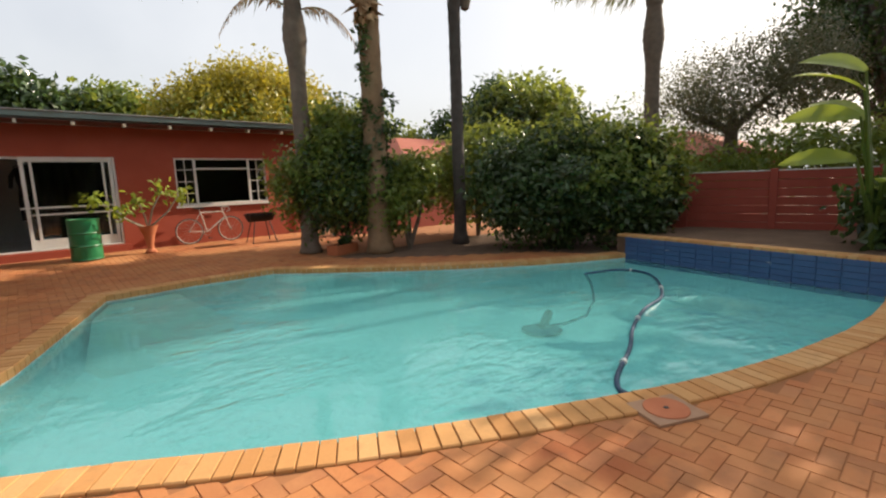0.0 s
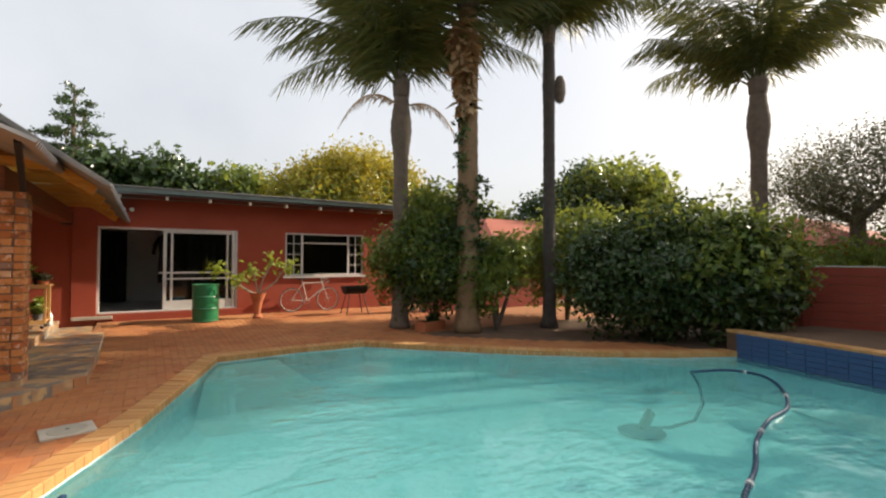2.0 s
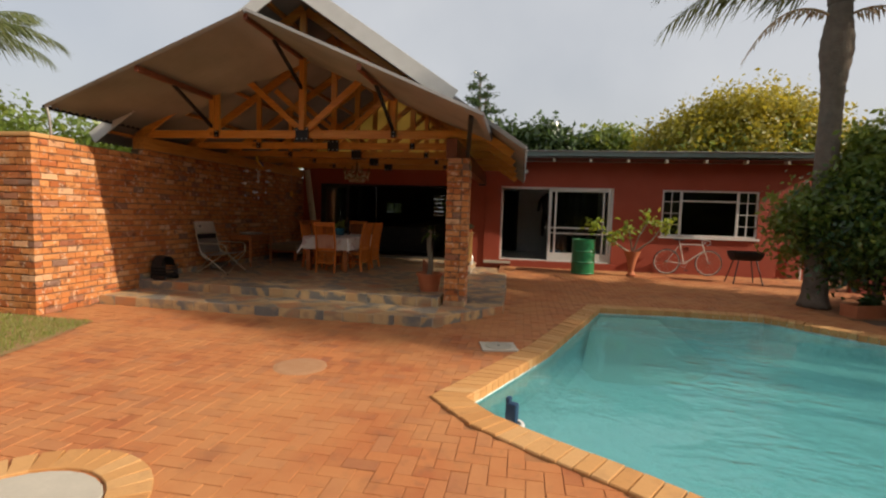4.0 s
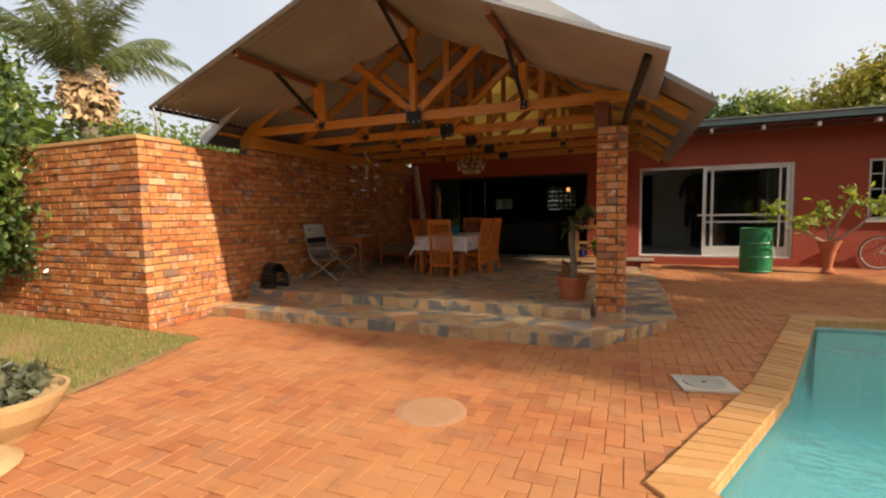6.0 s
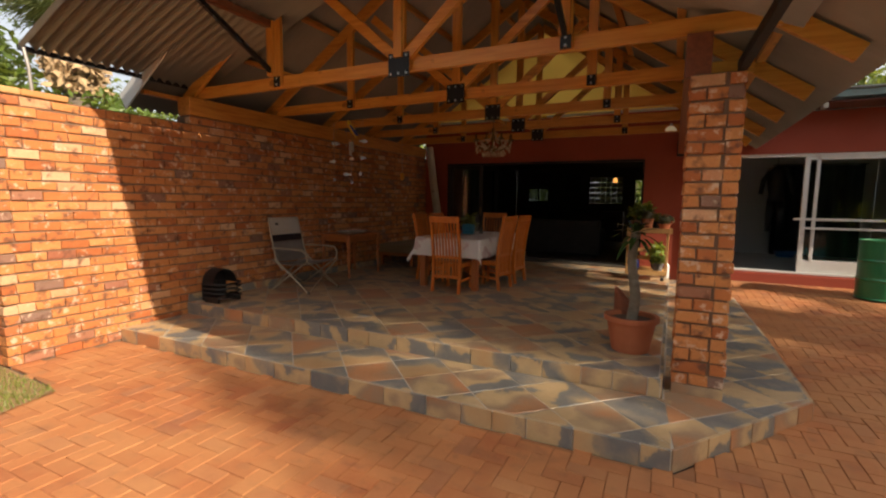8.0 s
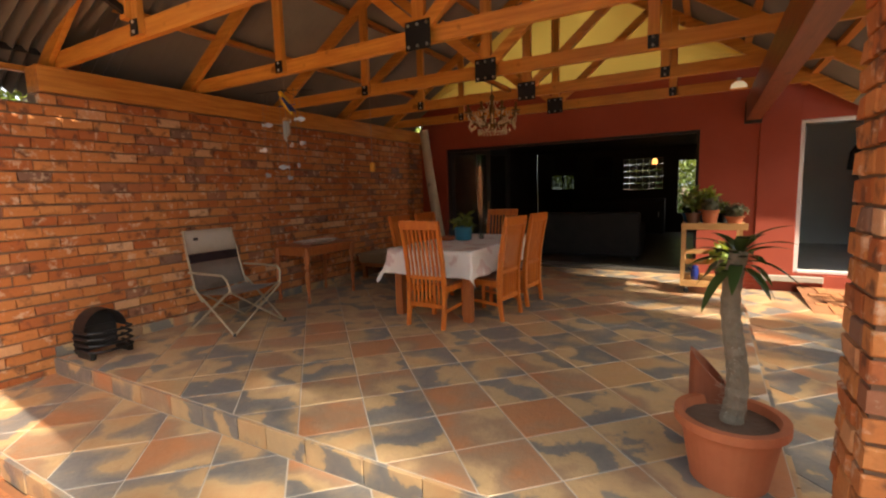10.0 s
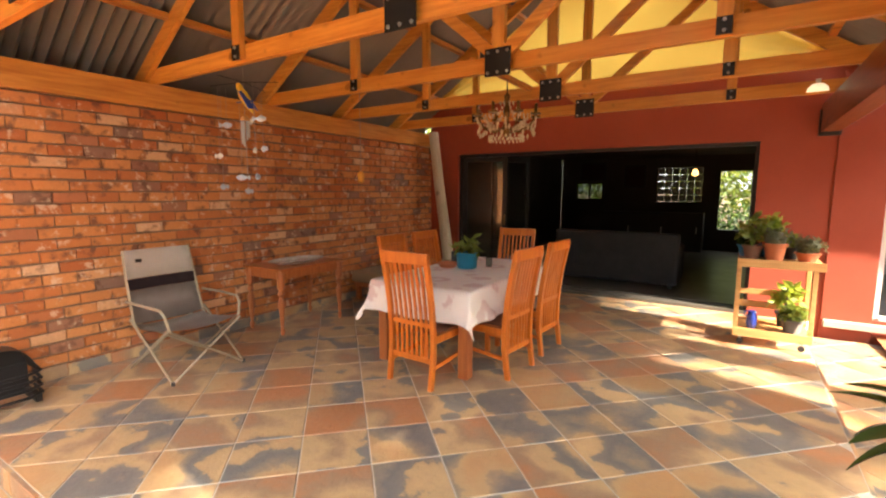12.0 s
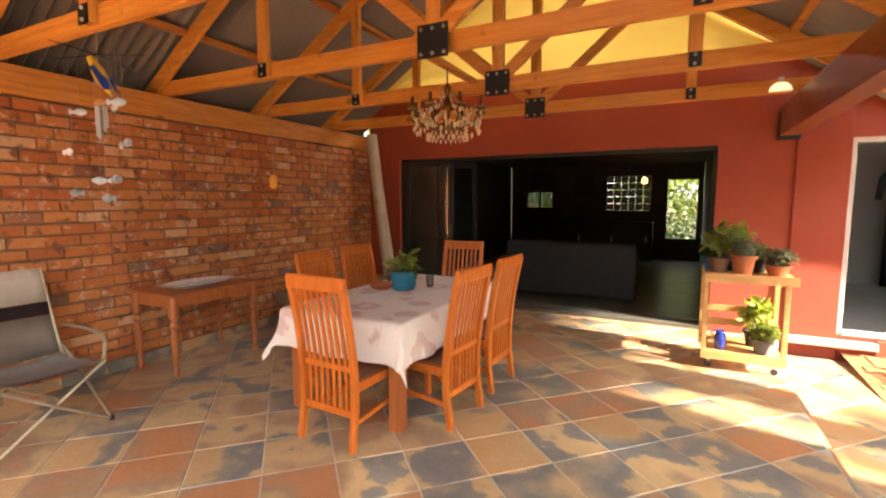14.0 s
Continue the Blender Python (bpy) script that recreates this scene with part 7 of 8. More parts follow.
def chandelier():
    t = thing("chandelier", "brass and crystal chandelier hanging from a truss", "chandelier", at=(-3.66, 11.26, 0))
    part("chain", tube([(0, 0, CHORD_Z + 0.02), (0, 0, 2.72)], 0.006, 6), BLACK_STEEL, t)
    part("hanging_batten", box(-0.025, 0.025, -0.64, 0.58, CHORD_Z + 0.02, CHORD_Z + 0.07, 0.004), PINE_LONG, t, "short pine batten between two trusses")
    part("stem", lathe([(0, 2.32), (0.03, 2.34), (0.045, 2.42), (0.02, 2.48), (0.035, 2.56), (0.018, 2.64), (0.03, 2.72), (0, 2.76)], 14), BRASS, t)
    for k in range(8):
        a = radians(45 * k)
        c, s = math.cos(a), math.sin(a)
        arm = part("arm", tube([(0.03 * c, 0.03 * s, 2.42), (0.12 * c, 0.12 * s, 2.38), (0.24 * c, 0.24 * s, 2.42), (0.30 * c, 0.30 * s, 2.52)], 0.008, 6), BRASS, t)
        part("candle_cup", lathe([(0, 2.52), (0.045, 2.525), (0.05, 2.54), (0.015, 2.545), (0.014, 2.62), (0, 2.63)], 10, (0.30 * c, 0.30 * s, 0)), BRASS, arm)
        drops = []
        for j in range(7):
            b = a + radians(-22 + 7.5 * j)
            R = 0.30 - 0.02 * abs(j - 3)
            z = 2.49 - 0.05 * (j % 3) - 0.02 * abs(j - 3)
            drops.append((DROP_LONG, (R * math.cos(b), R * math.sin(b), z)))
            drops.append((DROP_SHORT, (0.17 * math.cos(b), 0.17 * math.sin(b), 2.33 - 0.03 * (j % 2))))
        for j in range(1, 7):
            u = j / 7
            drops.append((DROP_SHORT, ((0.03 + 0.26 * u) * c, (0.03 + 0.26 * u) * s, 2.72 - 0.16 * u - 0.10 * math.sin(math.pi * u))))
            e = a + radians(22.5)
            drops.append((DROP_LONG if j % 2 else DROP_SHORT, ((0.10 + 0.03 * j) * math.cos(e), (0.10 + 0.03 * j) * math.sin(e), 2.40 + 0.012 * j)))
        for me, at in drops:
            ob = new("crystal", me)
            ob.parent = arm
            ob.location = at


chandelier()


def wind_mobile(x, y):
    t = thing("wind_chime", "fish mobile and wind chime with a yellow-blue bird", "wind chime", at=(x, y, 0))
    part("cord", tube([(0, 0, CHORD_Z - 0.06), (0, 0, 1.82)], 0.002, 5), FABRIC_GREY, t)
    yel = surf("bird_yellow", (0.70, 0.45, 0.03), (0.6, 0.38, 0.02), 9, 0.5, 0.0)
    blue = surf("bird_blue", (0.02, 0.05, 0.30), (0.02, 0.08, 0.35), 9, 0.5, 0.0)
    fish_blue = surf("fish_blue", (0.34, 0.44, 0.60), (0.62, 0.66, 0.70), 30, 0.4, 0.0)
    part("perch", tube([(-0.1, 0, 2.50), (0.12, 0.02, 2.50)], 0.004, 6), blue, t)
    bird = part("bird", lathe([(0, -0.15), (0.016, -0.11), (0.036, -0.03), (0.036, 0.03), (0.022, 0.07), (0.026, 0.09), (0.018, 0.115), (0, 0.125)], 12), yel, t, "yellow and blue bird ornament")
    bird.matrix_local = pose(0.01, 0, 2.53, 0, -28, 20)
    part("beak", lathe([(0, -0.02), (0.008, 0.0), (0, 0.025)], 6, (-0.016, 0, 0.115)), PLASTIC_BLACK, bird)
    for s in (-1, 1):
        part("wing", bar((0.012, s * 0.03, 0.04), (0.025, s * 0.035, -0.12), 0.05, 0.012, 0.005), blue, bird)
    part("chime_cap", lathe([(0, 2.385), (0.02, 2.385), (0.036, 2.36), (0.036, 2.35), (0, 2.35)], 12), CART_WOOD, t, "pale wooden cap of the chime")
    for k in range(6):
        a = k * 1.05
        part("chime_tube", tube([(0.026 * math.cos(a), 0.026 * math.sin(a), 2.348), (0.026 * math.cos(a), 0.026 * math.sin(a), 2.24 - 0.018 * k)], 0.007, 8), BOLT, t)
    # fish on threads from a thin cross of wire
    for a in (20, 110):
        c, q = math.cos(radians(a)) * 0.3, math.sin(radians(a)) * 0.3
        part("wire_arm", tube([(-c, -q, 2.63), (0, 0, 2.645), (c, q, 2.63)], 0.0025, 5), BLACK_STEEL, t)
    rng = random.Random(2)
    for k, (dx, dy, z) in enumerate(((-0.28, 0.02, 2.34), (0.23, -0.03, 2.345), (-0.12, 0.14, 2.37), (0.15, 0.05, 2.13), (-0.27, -0.06, 2.085), (-0.11, 0.16, 2.14), (0.18, -0.04, 1.91), (-0.10, 0.02, 1.91), (-0.27, -0.04, 1.835), (0.0, 0.0, 1.80))):
        f = part("fish", lathe([(0, -0.05), (0.012, -0.042), (0.026, -0.01), (0.022, 0.012), (0.008, 0.036), (0.02, 0.06), (0, 0.058)], 10), WHITE_CERAMIC if k in (2, 4, 5) else fish_blue, t, "glazed ceramic fish")
        f.matrix_local = pose(dx, dy, z, 0, 90, rng.uniform(-40, 220)) @ Matrix.Diagonal((1, 0.6, 1, 1))
        part("thread", tube([(dx * 0.95, dy * 0.95, 2.632), (dx, dy, z + 0.02)], 0.0012, 4), FABRIC_GREY, t)


wind_mobile(-5.02, 9.33)


def wall_tag():
    t = thing("wall_ornament", "small yellow ornament hanging by the brick wall", "ornament", at=(-4.98, 10.61, 1.94))
    part("disc", lathe([(0, -0.06), (0.03, -0.045), (0.035, 0.03), (0.02, 0.06), (0, 0.065)], 10), surf("ornament_yellow", (0.75, 0.36, 0.04), (0.65, 0.3, 0.03), 9, 0.5, 0.0), t)
    part("cord", tube([(0, 0, 0.06), (0, 0, CHORD_Z - 1.94 - 0.06)], 0.003, 5), FABRIC_GREY, t)


wall_tag()


def leaning_pole():
    t = thing("wooden_pole", "pale weathered pole leaning in the patio corner", "pole", at=(-5.66, 13.45, FLOOR_Z))
    part("pole", tube([(0, 0, 0), (-0.04, 0.01, 0.5), (-0.13, 0.02, 1.05), (-0.25, 0.05, 1.7), (-0.35, 0.05, 2.48)], [0.10, 0.095, 0.088, 0.085, 0.08], 14), POLE_WOOD, t)
    part("cap", lathe([(0, 0), (0.08, 0), (0.08, 0.01), (0, 0.012)], 12, (-0.35, 0.05, 2.48)), POLE_WOOD, t)


leaning_pole()


def ceiling_lamp():
    t = thing("wall_lamp", "white half-round bulkhead lamp above the opening", "wall lamp", at=(-1.10, 13.09, 2.80))
    part("shade", lathe([(0, 0.085), (0.05, 0.075), (0.085, 0.04), (0.095, 0.0), (0.0, 0.0)], 20), LAMP_WHITE, t, smooth=True)
    part("bracket", box(-0.02, 0.02, -0.02, 0.06, 0.085, 0.125), WHITE_PAINT, t)


ceiling_lamp()


# ---- indoors, seen through the openings ----
def sofa():
    t = thing("sofa", "charcoal fabric sofa with its back to the opening", "sofa", at=(-3.35, 15.1, 0.33))
    part("back", box(-0.95, 0.95, -0.45, -0.22, 0.05, 0.84, 0.05), SOFA_CLOTH, t)
    part("seat", box(-0.72, 0.72, -0.21, 0.48, 0.05, 0.45, 0.05), SOFA_CLOTH, t)
    for s in (-1, 1):
        part("arm", box(s * 0.84 - 0.11, s * 0.84 + 0.11, -0.21, 0.5, 0.05, 0.62, 0.05), SOFA_CLOTH, t)
        for y in (-0.38, 0.4):
            part("foot", box(s * 0.85 - 0.03, s * 0.85 + 0.03, y - 0.03, y + 0.03, 0, 0.05), PLASTIC_BLACK, t)
    c = thing("cushion", "dull red cushion on the sofa seat", "cushion", at=(-3.25, 15.0, 0.78))
    part("cushion", box(-0.2, 0.2, -0.08, 0.08, 0, 0.36, 0.05, pose(0, 0, 0, -15)), surf("red_cushion", (0.22, 0.03, 0.03), (0.16, 0.022, 0.022), 9, 0.95, 0.2), c)


sofa()


def picture(x, z, w, h):
    t = thing("picture", "dark framed picture on the living room wall", "picture", "pictures on the wall", (x, ROOM1[2] - 0.03, z))
    part("frame", box(-w / 2, w / 2, -0.0, 0.026, -h / 2, h / 2, 0.006), PLASTIC_BLACK, t)
    part("canvas", box(-w / 2 + 0.05, w / 2 - 0.05, -0.004, -0.0005, -h / 2 + 0.05, h / 2 - 0.05), FABRIC_DARK, t)


picture(-5.2, 2.35, 0.7, 0.5)
picture(-4.1, 2.2, 0.55, 0.6)


def sideboard():
    t = thing("sideboard", "dark low cabinet along the living room wall", "cabinet", at=(-3.6, 20.0, 0.33))
    part("body", box(-1.2, 1.2, -0.25, 0.28, 0.0, 0.95, 0.008), PLASTIC_BLACK, t)
    for k in range(3):
        d = part("door", box(-1.15 + k * 0.78, -0.42 + k * 0.78, -0.27, -0.252, 0.1, 0.9, 0.004), PLASTIC_BLACK, t)
        part("handle", box(-0.5 + k * 0.78, -0.48 + k * 0.78, -0.29, -0.271, 0.45, 0.6, 0.002), BOLT, d)


sideboard()


def glass_blocks():
    t = thing("window_2", "glass block window in the living room wall", "window")
    tagged(t, kind="structure")
    frosted = surf("glass_block", (0.16, 0.17, 0.16), (0.12, 0.13, 0.125), 9, 0.25, 0.2)
    frosted.node_tree.nodes["Principled BSDF"].inputs["Transmission Weight"].default_value = 0.08
    for i in range(6):
        for j in range(5):
            part("block", box(-3.55 + i * 0.175 + 0.006, -3.55 + (i + 1) * 0.175 - 0.006, 20.42, 20.53, 1.54 + j * 0.174 + 0.006, 1.54 + (j + 1) * 0.174 - 0.006, 0.008), frosted, t)


glass_blocks()


def dimming_pane():
    t = thing("window_3", "small living room window pane tinted to dim the bright view", "window")
    tagged(t, kind="structure")
    # tinted pane added only to dim the bright garden behind it
    part("pane", box(-5.68, -4.93, 20.46, 20.47, 1.6, 2.02), glass_mat("dimming_glass", (0.3, 0.32, 0.3)), t).visible_shadow = False
    for x in (-5.68, -5.325, -4.97):
        part("frame_bar", box(x, x + 0.04, 20.44, 20.458, 1.6, 2.02), PLASTIC_BLACK, t)


dimming_pane()


def pendant():
    t = thing("pendant_lamp", "small glowing amber pendant lamp", "lamp", at=(-2.55, 18.6, 2.2))
    part("shade", lathe([(0.0, 0.09), (0.03, 0.085), (0.06, 0.03), (0.055, -0.04), (0.0, -0.06)], 16), LAMP_WARM, t)
    part("cord", tube([(0, 0, 0.08), (0, 0, 0.5)], 0.006, 6), BLACK_STEEL, t)


pendant()
tree("tree", "sunlit garden greenery beyond the back door", (-2.6, 24.0, 0), [(0.6, 0, 2.3, 2.0, 1.0, 1.2), (-3.2, 0.4, 2.3, 1.6, 1.0, 1.2)], 7000, 0.16, 58, LEAF_MID, 0.12, (LEAF_DARK, [(0.6, -0.9, 0.6, 2.2, 0.8, 0.65)], 3500), shell=0.3)


def wetsuit():
    t = thing("wetsuit", "black wetsuit hanging from a hook in the room", "wetsuit", at=(1.09, 16.9, 0.1))
    bm = bmesh.new()
    add_tube(bm, [(0, 0, 2.30), (0, 0, 2.22), (0, 0, 1.95), (0, 0, 1.7), (0, 0, 1.52)], [0.07, 0.15, 0.19, 0.15, 0.17], 16)
    for s in (-1, 1):
        add_tube(bm, [(s * 0.12, 0, 2.2), (s * 0.26, 0, 2.0), (s * 0.30, 0, 1.7)], [0.07, 0.055, 0.045], 10)
        add_tube(bm, [(s * 0.08, 0, 1.56), (s * 0.11, 0, 1.2), (s * 0.12, 0, 0.85)], [0.095, 0.075, 0.055], 12)
    bmesh.ops.scale(bm, vec=(1, 0.5, 1), verts=bm.verts[:])
    part("suit", bm, PLASTIC_BLACK, t, smooth=True)
    part("hanger", tube([(-0.2, 0, 2.25), (0, 0, 2.33), (0.2, 0, 2.25)], 0.01, 6), BLACK_STEEL, t)
    part("hook", tube([(0, 0, 2.33), (0, 0, 2.645)], 0.005, 6), BLACK_STEEL, t)


wetsuit()


def curtain(x0, x1, y, z0, z1, label):
    t = thing("curtain", label, "curtain")
    bm = bmesh.new()
    n = 40
    lo, hi = [], []
    for k in range(n + 1):
        x = x0 + (x1 - x0) * k / n
        w = 0.05 * math.sin(k * 1.1) + 0.02 * math.sin(k * 2.7)
        lo.append(bm.verts.new((x, y + w * 1.2, z0)))
        hi.append(bm.verts.new((x, y + w, z1)))
    for k in range(n):
        bm.faces.new((lo[k], lo[k + 1], hi[k + 1], hi[k]))
    bmesh.ops.solidify(bm, geom=bm.faces[:], thickness=0.01)
    part("cloth", bm, CURTAIN, t, smooth=True)
    part("rail", tube([(x0 - 0.05, y, z1 + 0.02), (x1 + 0.05, y, z1 + 0.02)], 0.012, 8), BLACK_STEEL, t)


curtain(-0.7, 0.1, 17.9, 0.34, 2.5, "dark grey curtain in the room behind the sliding door")
curtain(1.2, 2.9, 17.9, 0.34, 2.5, "dark grey curtain in the room behind the sliding door")


def tub():
    t = thing("basin", "blue plastic basin on the room floor", "basin", at=(1.45, 17.5, 0.331))
    part("bowl", lathe([(0, 0), (0.17, 0), (0.22, 0.12), (0.235, 0.125), (0.235, 0.135), (0.21, 0.13), (0.16, 0.015), (0, 0.012)], 26), surf("blue_plastic", (0.02, 0.12, 0.30), (0.025, 0.15, 0.36), 6, 0.4, 0.0), t)


tub()

# ---- pieces: bricks, tiles, pavers ----
rng = random.Random(77)
COURSE, BRICK_L = 0.0945, 0.238


def brick_mesh(L, depth=0.10, h=COURSE - 0.016, name="brick"):
    """A face brick, front towards -y, with worn arrises."""
    e = 0.005
    w = L / 2
    v = [(-w, depth, 0), (w, depth, 0), (w, depth, h), (-w, depth, h),
         (-w, e, 0), (w, e, 0), (w, e, h), (-w, e, h),
         (-w + e, 0, e), (w - e, 0, e), (w - e, 0, h - e), (-w + e, 0, h - e)]
    f = [(8, 9, 10, 11), (4, 5, 9, 8), (5, 6, 10, 9), (6, 7, 11, 10), (7, 4, 8, 11), (0, 1, 5, 4), (1, 2, 6, 5), (2, 3, 7, 6), (3, 0, 4, 7)]
    return v, f


def worn(piece, k=0.006):
    """The same brick with an uneven, hand-made front."""
    v, f = piece
    return [p if i < 4 else (p[0] + rng.uniform(-k, k) * 0.7, p[1] + rng.uniform(-k, k), p[2] + rng.uniform(-k, k) * 0.8) for i, p in enumerate(v)], f


def place(piece, m, jitter=0.0):
    v, f = piece
    return [tuple(m @ Vector(p)) for p in v], f


def brick_face(origin, ang, length, courses, quoin=0):
    """A bonded brick face: lists of (pose, length) from an origin along its own x, front to -y."""
    out = []
    base = pose(*origin, 0, 0, ang)
    for c in range(courses):
        off = 0.0 if c % 2 else -BRICK_L / 2
        x = off
        while x < length:
            # courses lock into each other at the corner: one side runs through, the other butts against it
            lo = 0.104 if quoin == 1 and c % 2 else 0.0
            hi = length - (0.106 if quoin == 2 and not c % 2 else 0.0)
            a, b = max(lo, x + 0.004), min(hi, x + BRICK_L - 0.004)
            if b - a > 0.03:
                m = base @ Matrix.Translation(((a + b) / 2, rng.uniform(-0.004, 0.004), c * COURSE + 0.006 + rng.uniform(-0.002, 0.002))) @ pose(0, 0, 0, 0, rng.uniform(-0.4, 0.4), rng.uniform(-0.5, 0.5))
                out.append((m, round(b - a, 3)))
            x += BRICK_L
    return out


BRICK_CACHE = {}


def brick_object(m, L, parent, depth=0.10):
    key = (L, depth, rng.randrange(5))
    if key not in BRICK_CACHE:
        BRICK_CACHE[key] = link_mesh("brick", *worn(brick_mesh(L, depth)), FACE_BRICK)
    ob = new("brick", BRICK_CACHE[key])
    ob.parent = parent
    ob.matrix_world = m


def wall_bricks(name, label, faces, near):
    """A clad wall: the stretch picked by near() as separate bricks, the rest as one mesh."""
    host = thing(name, label, "brick wall")
    tagged(host, kind="structure")
    rest, n = [], 0
    for m, L in faces:
        p = m.translation
        if near(p) and n < 300:
            brick_object(m, L, host)
            n += 1
        else:
            rest.append(place(worn(brick_mesh(L)), m))
    if rest:
        ob = new("brickwork", link_mesh("brickwork", *joined(rest), FACE_BRICK))
        ob.parent = host
        tagged(ob, kind="stuff")
    return host


west = brick_face((WALL_X, 5.97, 0.0), 90, 8.0, 26, 1)
# facing +x: turn so that the front looks into the patio
west = [(Matrix.Translation((WALL_X, 5.97, 0)) @ pose(0, 0, 0, 0, 0, 90) @ (pose(WALL_X, 5.97, 0, 0, 0, 90).inverted() @ m), L) for m, L in west]
top_course = brick_face((WALL_X, 7.86, 26 * COURSE), 90, FACADE_Y - 7.9, 1, 0)
west += top_course
wall_bricks("brick_wall", "orange and brown face-brick wall beside the patio", west, lambda p: p.y < 8.2 and p.z < 2.6)
garden = brick_face((WALL_X - 28 * BRICK_L, 5.97, 0.0), 0, 28 * BRICK_L, 26, 2)
wall_bricks("brick_wall_garden", "orange face-brick garden wall by the lawn", garden, lambda p: p.x > -8.3)
structure("wall_coping", bm_mesh("wall_coping", box(-16.0, WALL_X + 0.012, 5.955, 6.215, 2.46, 2.52, 0.015), COPING), "rounded orange mortar coping of the garden wall")
structure("wall_coping_west", bm_mesh("wall_coping_west", box(WALL_X - 0.25, WALL_X + 0.012, 6.217, 6.59, 2.46, 2.52, 0.015), COPING), "rounded orange mortar coping of the patio wall")


def column():
    x0, x1, y0, y1 = -0.932, -0.588, 7.88, 8.225
    t = thing("brick_column", "square face-brick column on a slate base", "column", at=(0, 0, 0))
    part("core", box(x0 + 0.014, x1 - 0.014, y0 + 0.014, y1 - 0.014, TREAD_Z - 0.02, 2.47), MORTAR, t)
    part("base", box(x0 + 0.002, x1 - 0.002, y0 + 0.002, y1 - 0.002, TREAD_Z - 0.01, TREAD_Z + 0.075, 0.004), SLATE, t, "slate clad base")
    z, w = TREAD_Z + 0.08, x1 - x0
    c = 0
    while z + COURSE < 2.49:
        for side, (ox, oy, ang) in enumerate(((x0, y0, 0), (x1, y0, 90), (x1, y1, 180), (x0, y1, 270))):
            flip = (c + side) % 2
            spans = [(0.0, w * 0.64), (w * 0.64 + 0.012, w)] if flip else [(0.0, w * 0.30), (w * 0.30 + 0.012, w)]
            for a, b in spans:
                a2, b2 = (a if a > 0 else 0.002), (b if b < w else w - 0.104)
                if b2 - a2 < 0.04:
                    continue
                m = pose(ox, oy, z, 0, 0, ang) @ Matrix.Translation(((a2 + b2) / 2, rng.uniform(-0.005, 0.004), rng.uniform(-0.002, 0.002))) @ pose(0, 0, 0, 0, rng.uniform(-0.6, 0.6), rng.uniform(-0.8, 0.8))
                brick_object(m, round(b2 - a2, 3), t)
        z += COURSE
        c += 1
    return t


column()


# slate floor
def tiles(host_name, label, cells, z, thick=0.012):
    host = thing(host_name, label, "tiled floor")
    tagged(host, kind="structure")
    shared = {}
    for poly in cells:
        cx, cy = sum(p[0] for p in poly) / len(poly), sum(p[1] for p in poly) / len(poly)
        rel = [(p[0] - cx, p[1] - cy) for p in poly]
        key = tuple((round(a, 3), round(b, 3)) for a, b in rel)
        if key not in shared:
            shared[key] = link_mesh("tile", *prism(rel, -thick, 0.0, 0.0035), SLATE)
        ob = new("tile", shared[key])
        ob.parent = host
        ob.matrix_world = pose(cx, cy, z + rng.uniform(-0.0012, 0.0012), rng.uniform(-0.12, 0.12), rng.uniform(-0.12, 0.12), 0)
    return host


def diagonal_cells(region, size, u0, v0, grout=0.008):
    """Square tiles laid at 45 degrees, cut to a convex region."""
    k = math.sqrt(0.5)
    xs, ys = [p[0] for p in region], [p[1] for p in region]
    keep = []
    for p, q in zip(region, region[1:] + region[:1]):
        a, b = q[1] - p[1], -(q[0] - p[0])
        L = math.hypot(a, b)
        keep.append((a / L, b / L, (a * p[0] + b * p[1]) / L - grout / 2))
    out = []
    for i in range(-60, 60):
        for j in range(-60, 60):
            u, v = u0 + i * size, v0 + j * size
            g = grout / 2
            sq = [((uu + vv) * k, (uu - vv) * k) for uu, vv in ((u + g, v + g), (u + g, v + size - g), (u + size - g, v + size - g), (u + size - g, v + g))]
            if area(sq) and sum(p[0] * q[1] - q[0] * p[1] for p, q in zip(sq, sq[1:] + sq[:1])) < 0:
                sq = sq[::-1]
            c = clip(sq, keep)
            if len(c) >= 3 and area(c) > 0.003:
                out.append(c)
    return out


field = diagonal_cells([(WALL_X, UPPER_Y + 0.012), (-1.012, UPPER_Y + 0.012), (-1.012, FACADE_Y), (WALL_X, FACADE_Y)], 0.40, 0.30, 0.18)
tiles("slate_floor", "multicoloured slate tiles laid diagonally on the patio", field, FLOOR_Z)
tread_cells = diagonal_cells([(WALL_X, LOWER_Y + 0.012), (-0.92, LOWER_Y + 0.012), (-0.92, UPPER_Y - 0.014), (WALL_X, UPPER_Y - 0.014)], 0.42, 0.1, 0.05)
side_cells = diagonal_cells([(-0.912, LOWER_Y + 0.02), (-0.012, 8.175), (-0.03, 10.5), (-0.13, FACADE_Y - 0.14), (-0.975, FACADE_Y - 0.14), (-0.975, UPPER_Y)][:6], 0.42, 0.1, 0.05)
tiles("slate_step", "slate tiles on the lower patio step", tread_cells + side_cells, TREAD_Z)


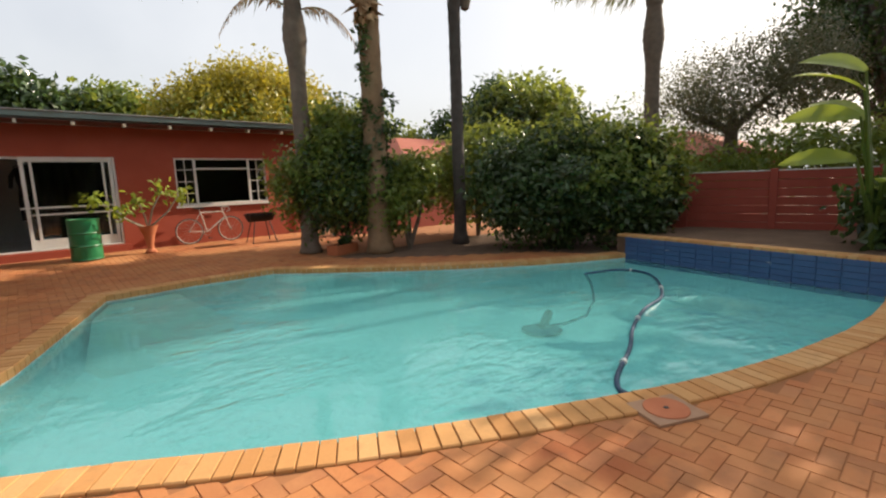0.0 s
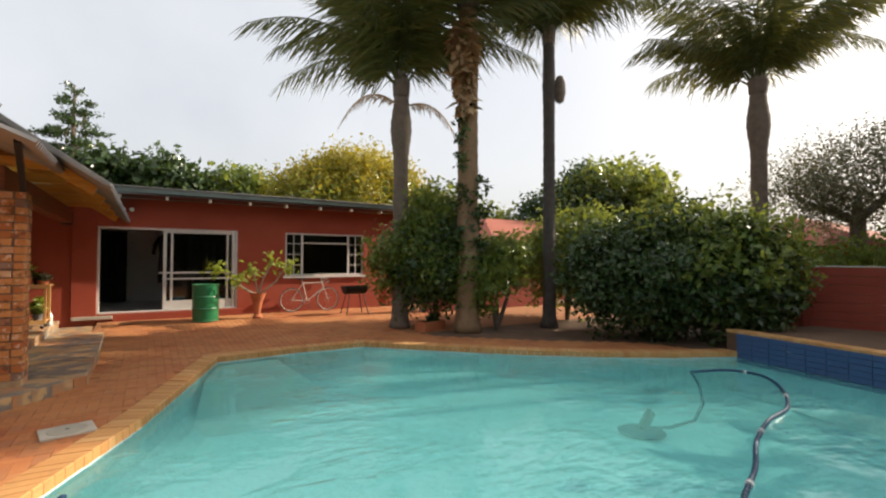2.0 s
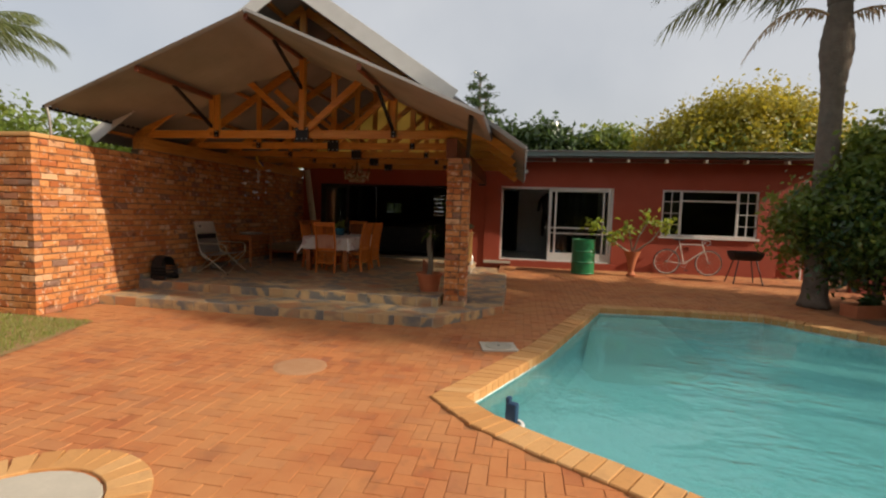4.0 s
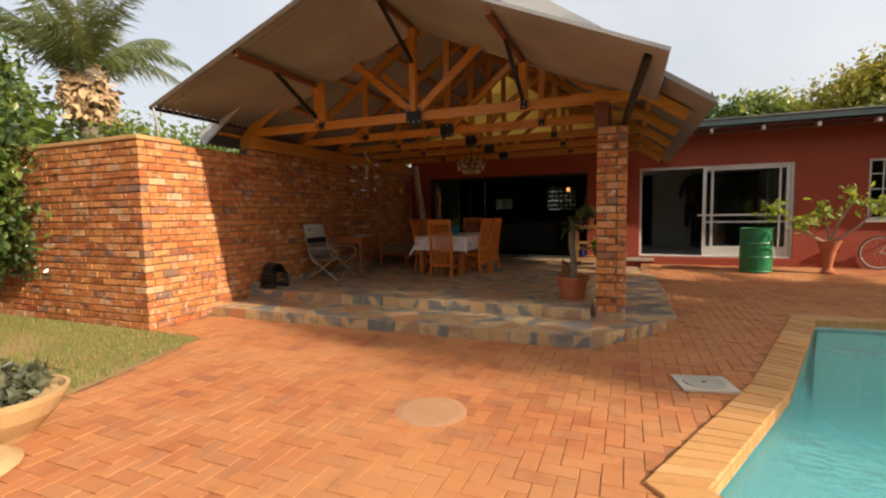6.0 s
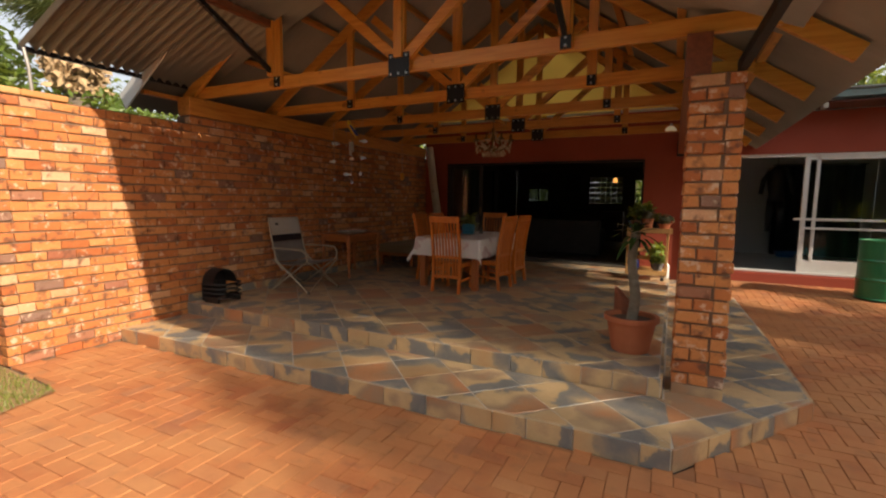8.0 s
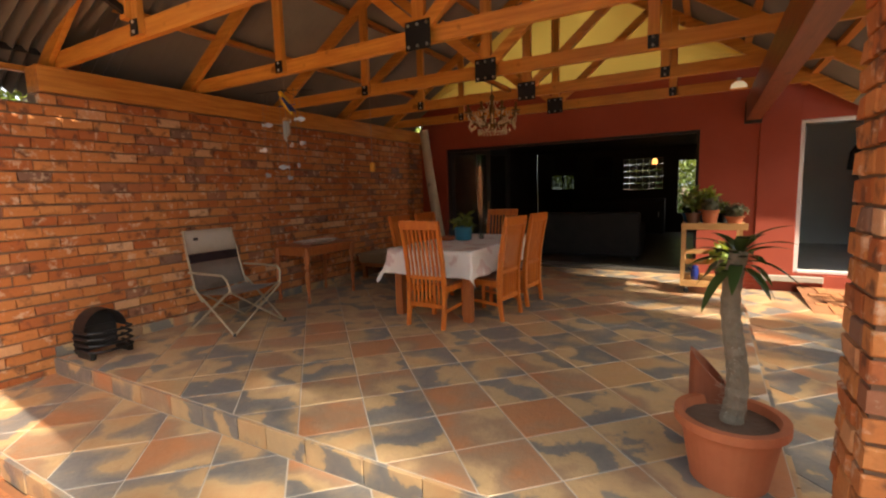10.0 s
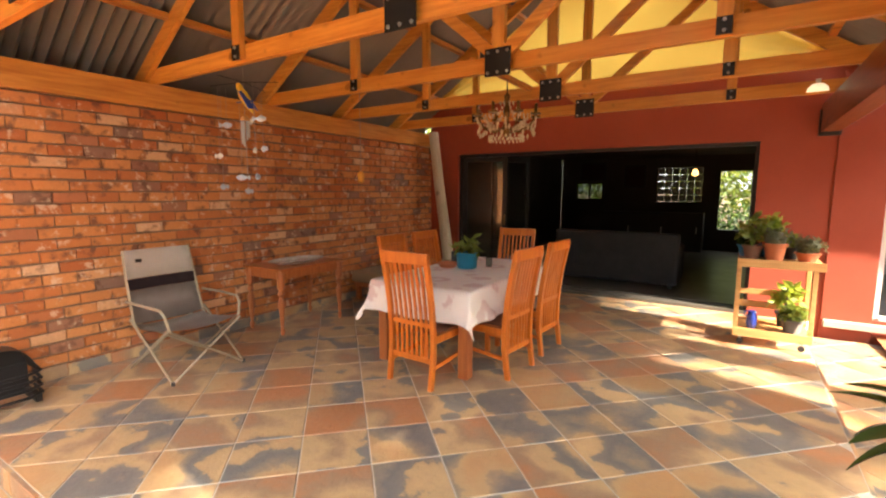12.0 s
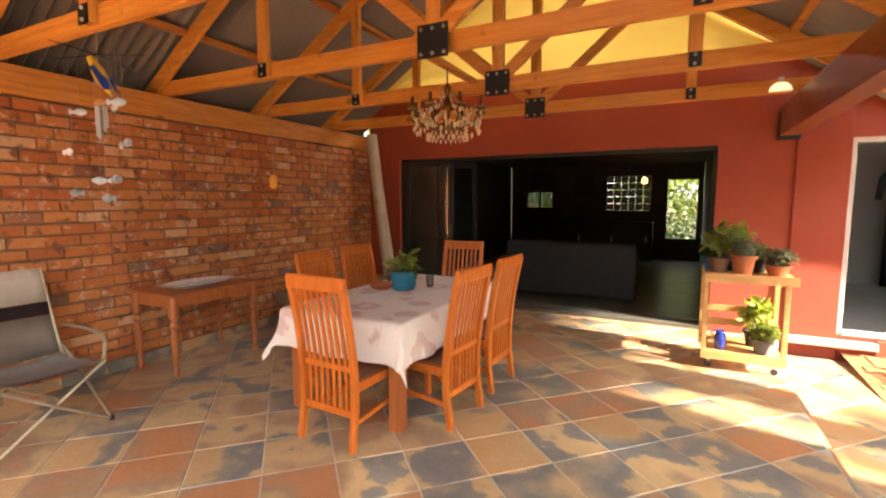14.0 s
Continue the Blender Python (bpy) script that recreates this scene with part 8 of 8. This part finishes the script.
def risers():
    host = thing("slate_risers", "strip of slate pieces facing the patio steps", "step facing")
    tagged(host, kind="structure")
    runs = [((WALL_X, LOWER_Y, -0.01), (-0.92, LOWER_Y, -0.01), TREAD_Z - 0.002), ((-0.92, LOWER_Y, -0.01), (0.0, 8.17, -0.01), TREAD_Z - 0.002), ((WALL_X, UPPER_Y, TREAD_Z), (-1.0, UPPER_Y, TREAD_Z), FLOOR_Z - 0.002),
            ((0.0, 8.17, -0.01), (-0.02, 10.5, -0.01), TREAD_Z - 0.002), ((-1.0, UPPER_Y, TREAD_Z), (-1.0, FACADE_Y - 0.14, TREAD_Z), FLOOR_Z - 0.002)]
    for a, b, top in runs:
        a, b = Vector(a), Vector(b)
        d = (b - a)
        ang = math.degrees(math.atan2(d.y, d.x))
        x = 0.0
        while x < d.length - 0.02:
            L = min(rng.uniform(0.22, 0.42), d.length - x)
            m = pose(a.x, a.y, a.z, 0, 0, ang)
            bm = box(x + 0.004, x + L - 0.004, -0.012 + rng.uniform(-0.002, 0.002), 0.011, 0.0, top - a.z, 0.003, m)
            part("slate_piece", bm, SLATE, host)
            x += L
    # skirting along the brick wall
    y = UPPER_Y
    while y < FACADE_Y - 0.1:
        L = rng.uniform(0.3, 0.42)
        part("skirting_piece", box(WALL_X + 0.006, WALL_X + 0.02, y + 0.003, min(FACADE_Y - 0.02, y + L) - 0.003, FLOOR_Z, FLOOR_Z + 0.1 + rng.uniform(-0.01, 0.01), 0.003), SLATE, host)
        y += L


risers()


def coping():
    """Bullnosed bricks laid on end round the pool."""
    host = thing("pool_coping", "buff brick coping round the swimming pool", "pool coping")
    tagged(host, kind="structure")
    n = len(POOL)
    wall_edge = POOL.index((9.75, 4.75))
    shared = {}
    for k in range(n):
        if k == wall_edge:
            continue
        p, q = Vector(POOL[k]), Vector(POOL[(k + 1) % n])
        po, qo = Vector(POOL_OUT[k]), Vector(POOL_OUT[(k + 1) % n])
        if k == wall_edge - 1:
            qo = q + Vector((0.05, 0.28))
        if k == wall_edge + 1:
            po = p + Vector((0.05, -0.25))
        m = max(1, round(((p - q).length + (po - qo).length) / 2 / 0.119))
        for i in range(m):
            g = 0.004 / max(0.05, (q - p).length / m)
            a, b = (i + g) / m, (i + 1 - g) / m
            quad = [p.lerp(q, a), p.lerp(q, b), po.lerp(qo, b), po.lerp(qo, a)]
            c = sum(quad, Vector((0, 0))) / 4
            inward = ((quad[0] + quad[1]) / 2 - c).normalized() * 0.02
            quad = [quad[0] + inward, quad[1] + inward, quad[2], quad[3]]
            rel = [(v.x - c.x, v.y - c.y) for v in quad]
            if sum(s[0] * r[1] - r[0] * s[1] for s, r in zip(rel, rel[1:] + rel[:1])) < 0:
                rel = rel[::-1]
            ob = new("coping_brick", link_mesh("coping_brick", *prism(rel, -0.075, 0.022, 0.009), COPING))
            ob.parent = host
            ob.location = (c.x, c.y, rng.uniform(-0.003, 0.003))


coping()


def paving():
    """Clay pavers in herringbone; the walked stretch as single bricks."""
    L, W, g = 0.226, 0.113, 0.005
    piece = prism([(-L / 2 + g / 2, -W / 2 + g / 2), (L / 2 - g / 2, -W / 2 + g / 2), (L / 2 - g / 2, W / 2 - g / 2), (-L / 2 + g / 2, W / 2 - g / 2)], -0.03, 0.0, 0.004)
    me = link_mesh("paver", *piece, PAVER)
    host = thing("brick_paving", "worn red clay brick paving in herringbone", "paving")
    tagged(host, kind="structure")
    flat = [(-6.3, 6.93), (-6.3, 6.0), (-5.42, 5.93), (-5.02, 4.9), (-4.85, 4.1), (-4.62, 3.2), (-4.32, 2.0), (-4.05, -2.0), (8.6, -2.0), (8.6, 0.7), (9.2, 0.7), (9.2, 4.7), (9.4, 5.2), (9.0, 6.4), (7.4, 7.7), (6.2, 8.9), (5.5, 10.2), (7.6, 11.5), (7.6, FACADE_Y), (-0.15, FACADE_Y - 0.15), (-0.02, 10.5), (0.02, 8.2), (-0.9, 6.93)]
    rest, n = [], 0
    for i in range(-80, 100):
        for j in range(-80, 140):
            for kind in (0, 1):
                # herringbone on a lattice of W squares
                # lattice repeats every four W across
                a = 90 * kind
                cx, cy = (4 * i + j) * W + (2.5 * W if kind else W), j * W + (0.0 if kind else 0.5 * W)
                if not (-6.4 < cx < 9.5 and -2.0 < cy < FACADE_Y) or not inside(cx, cy, flat) or inside(cx, cy, POOL_OUT):
                    continue
                if cx > 5.0 and cy < 0.0:
                    continue
                z = deck_z(cy) + rng.uniform(-0.002, 0.0025)
                tilt = 2.7 if cy > RAMP_Y else 0
                m = pose(cx, cy, z, tilt + rng.uniform(-0.35, 0.35), rng.uniform(-0.35, 0.35), 0) @ pose(0, 0, 0, 0, 0, a + rng.uniform(-0.8, 0.8))
                if n < 300 and -3.2 < cx < 0.0 and 4.4 < cy < 6.9:
                    ob = new("paver", me)
                    ob.parent = host
                    ob.matrix_world = m
                    n += 1
                else:
                    rest.append(place(piece, m))
    ob = new("pavers", link_mesh("pavers", *joined(rest), PAVER))
    ob.parent = host
    tagged(ob, kind="stuff")


paving()
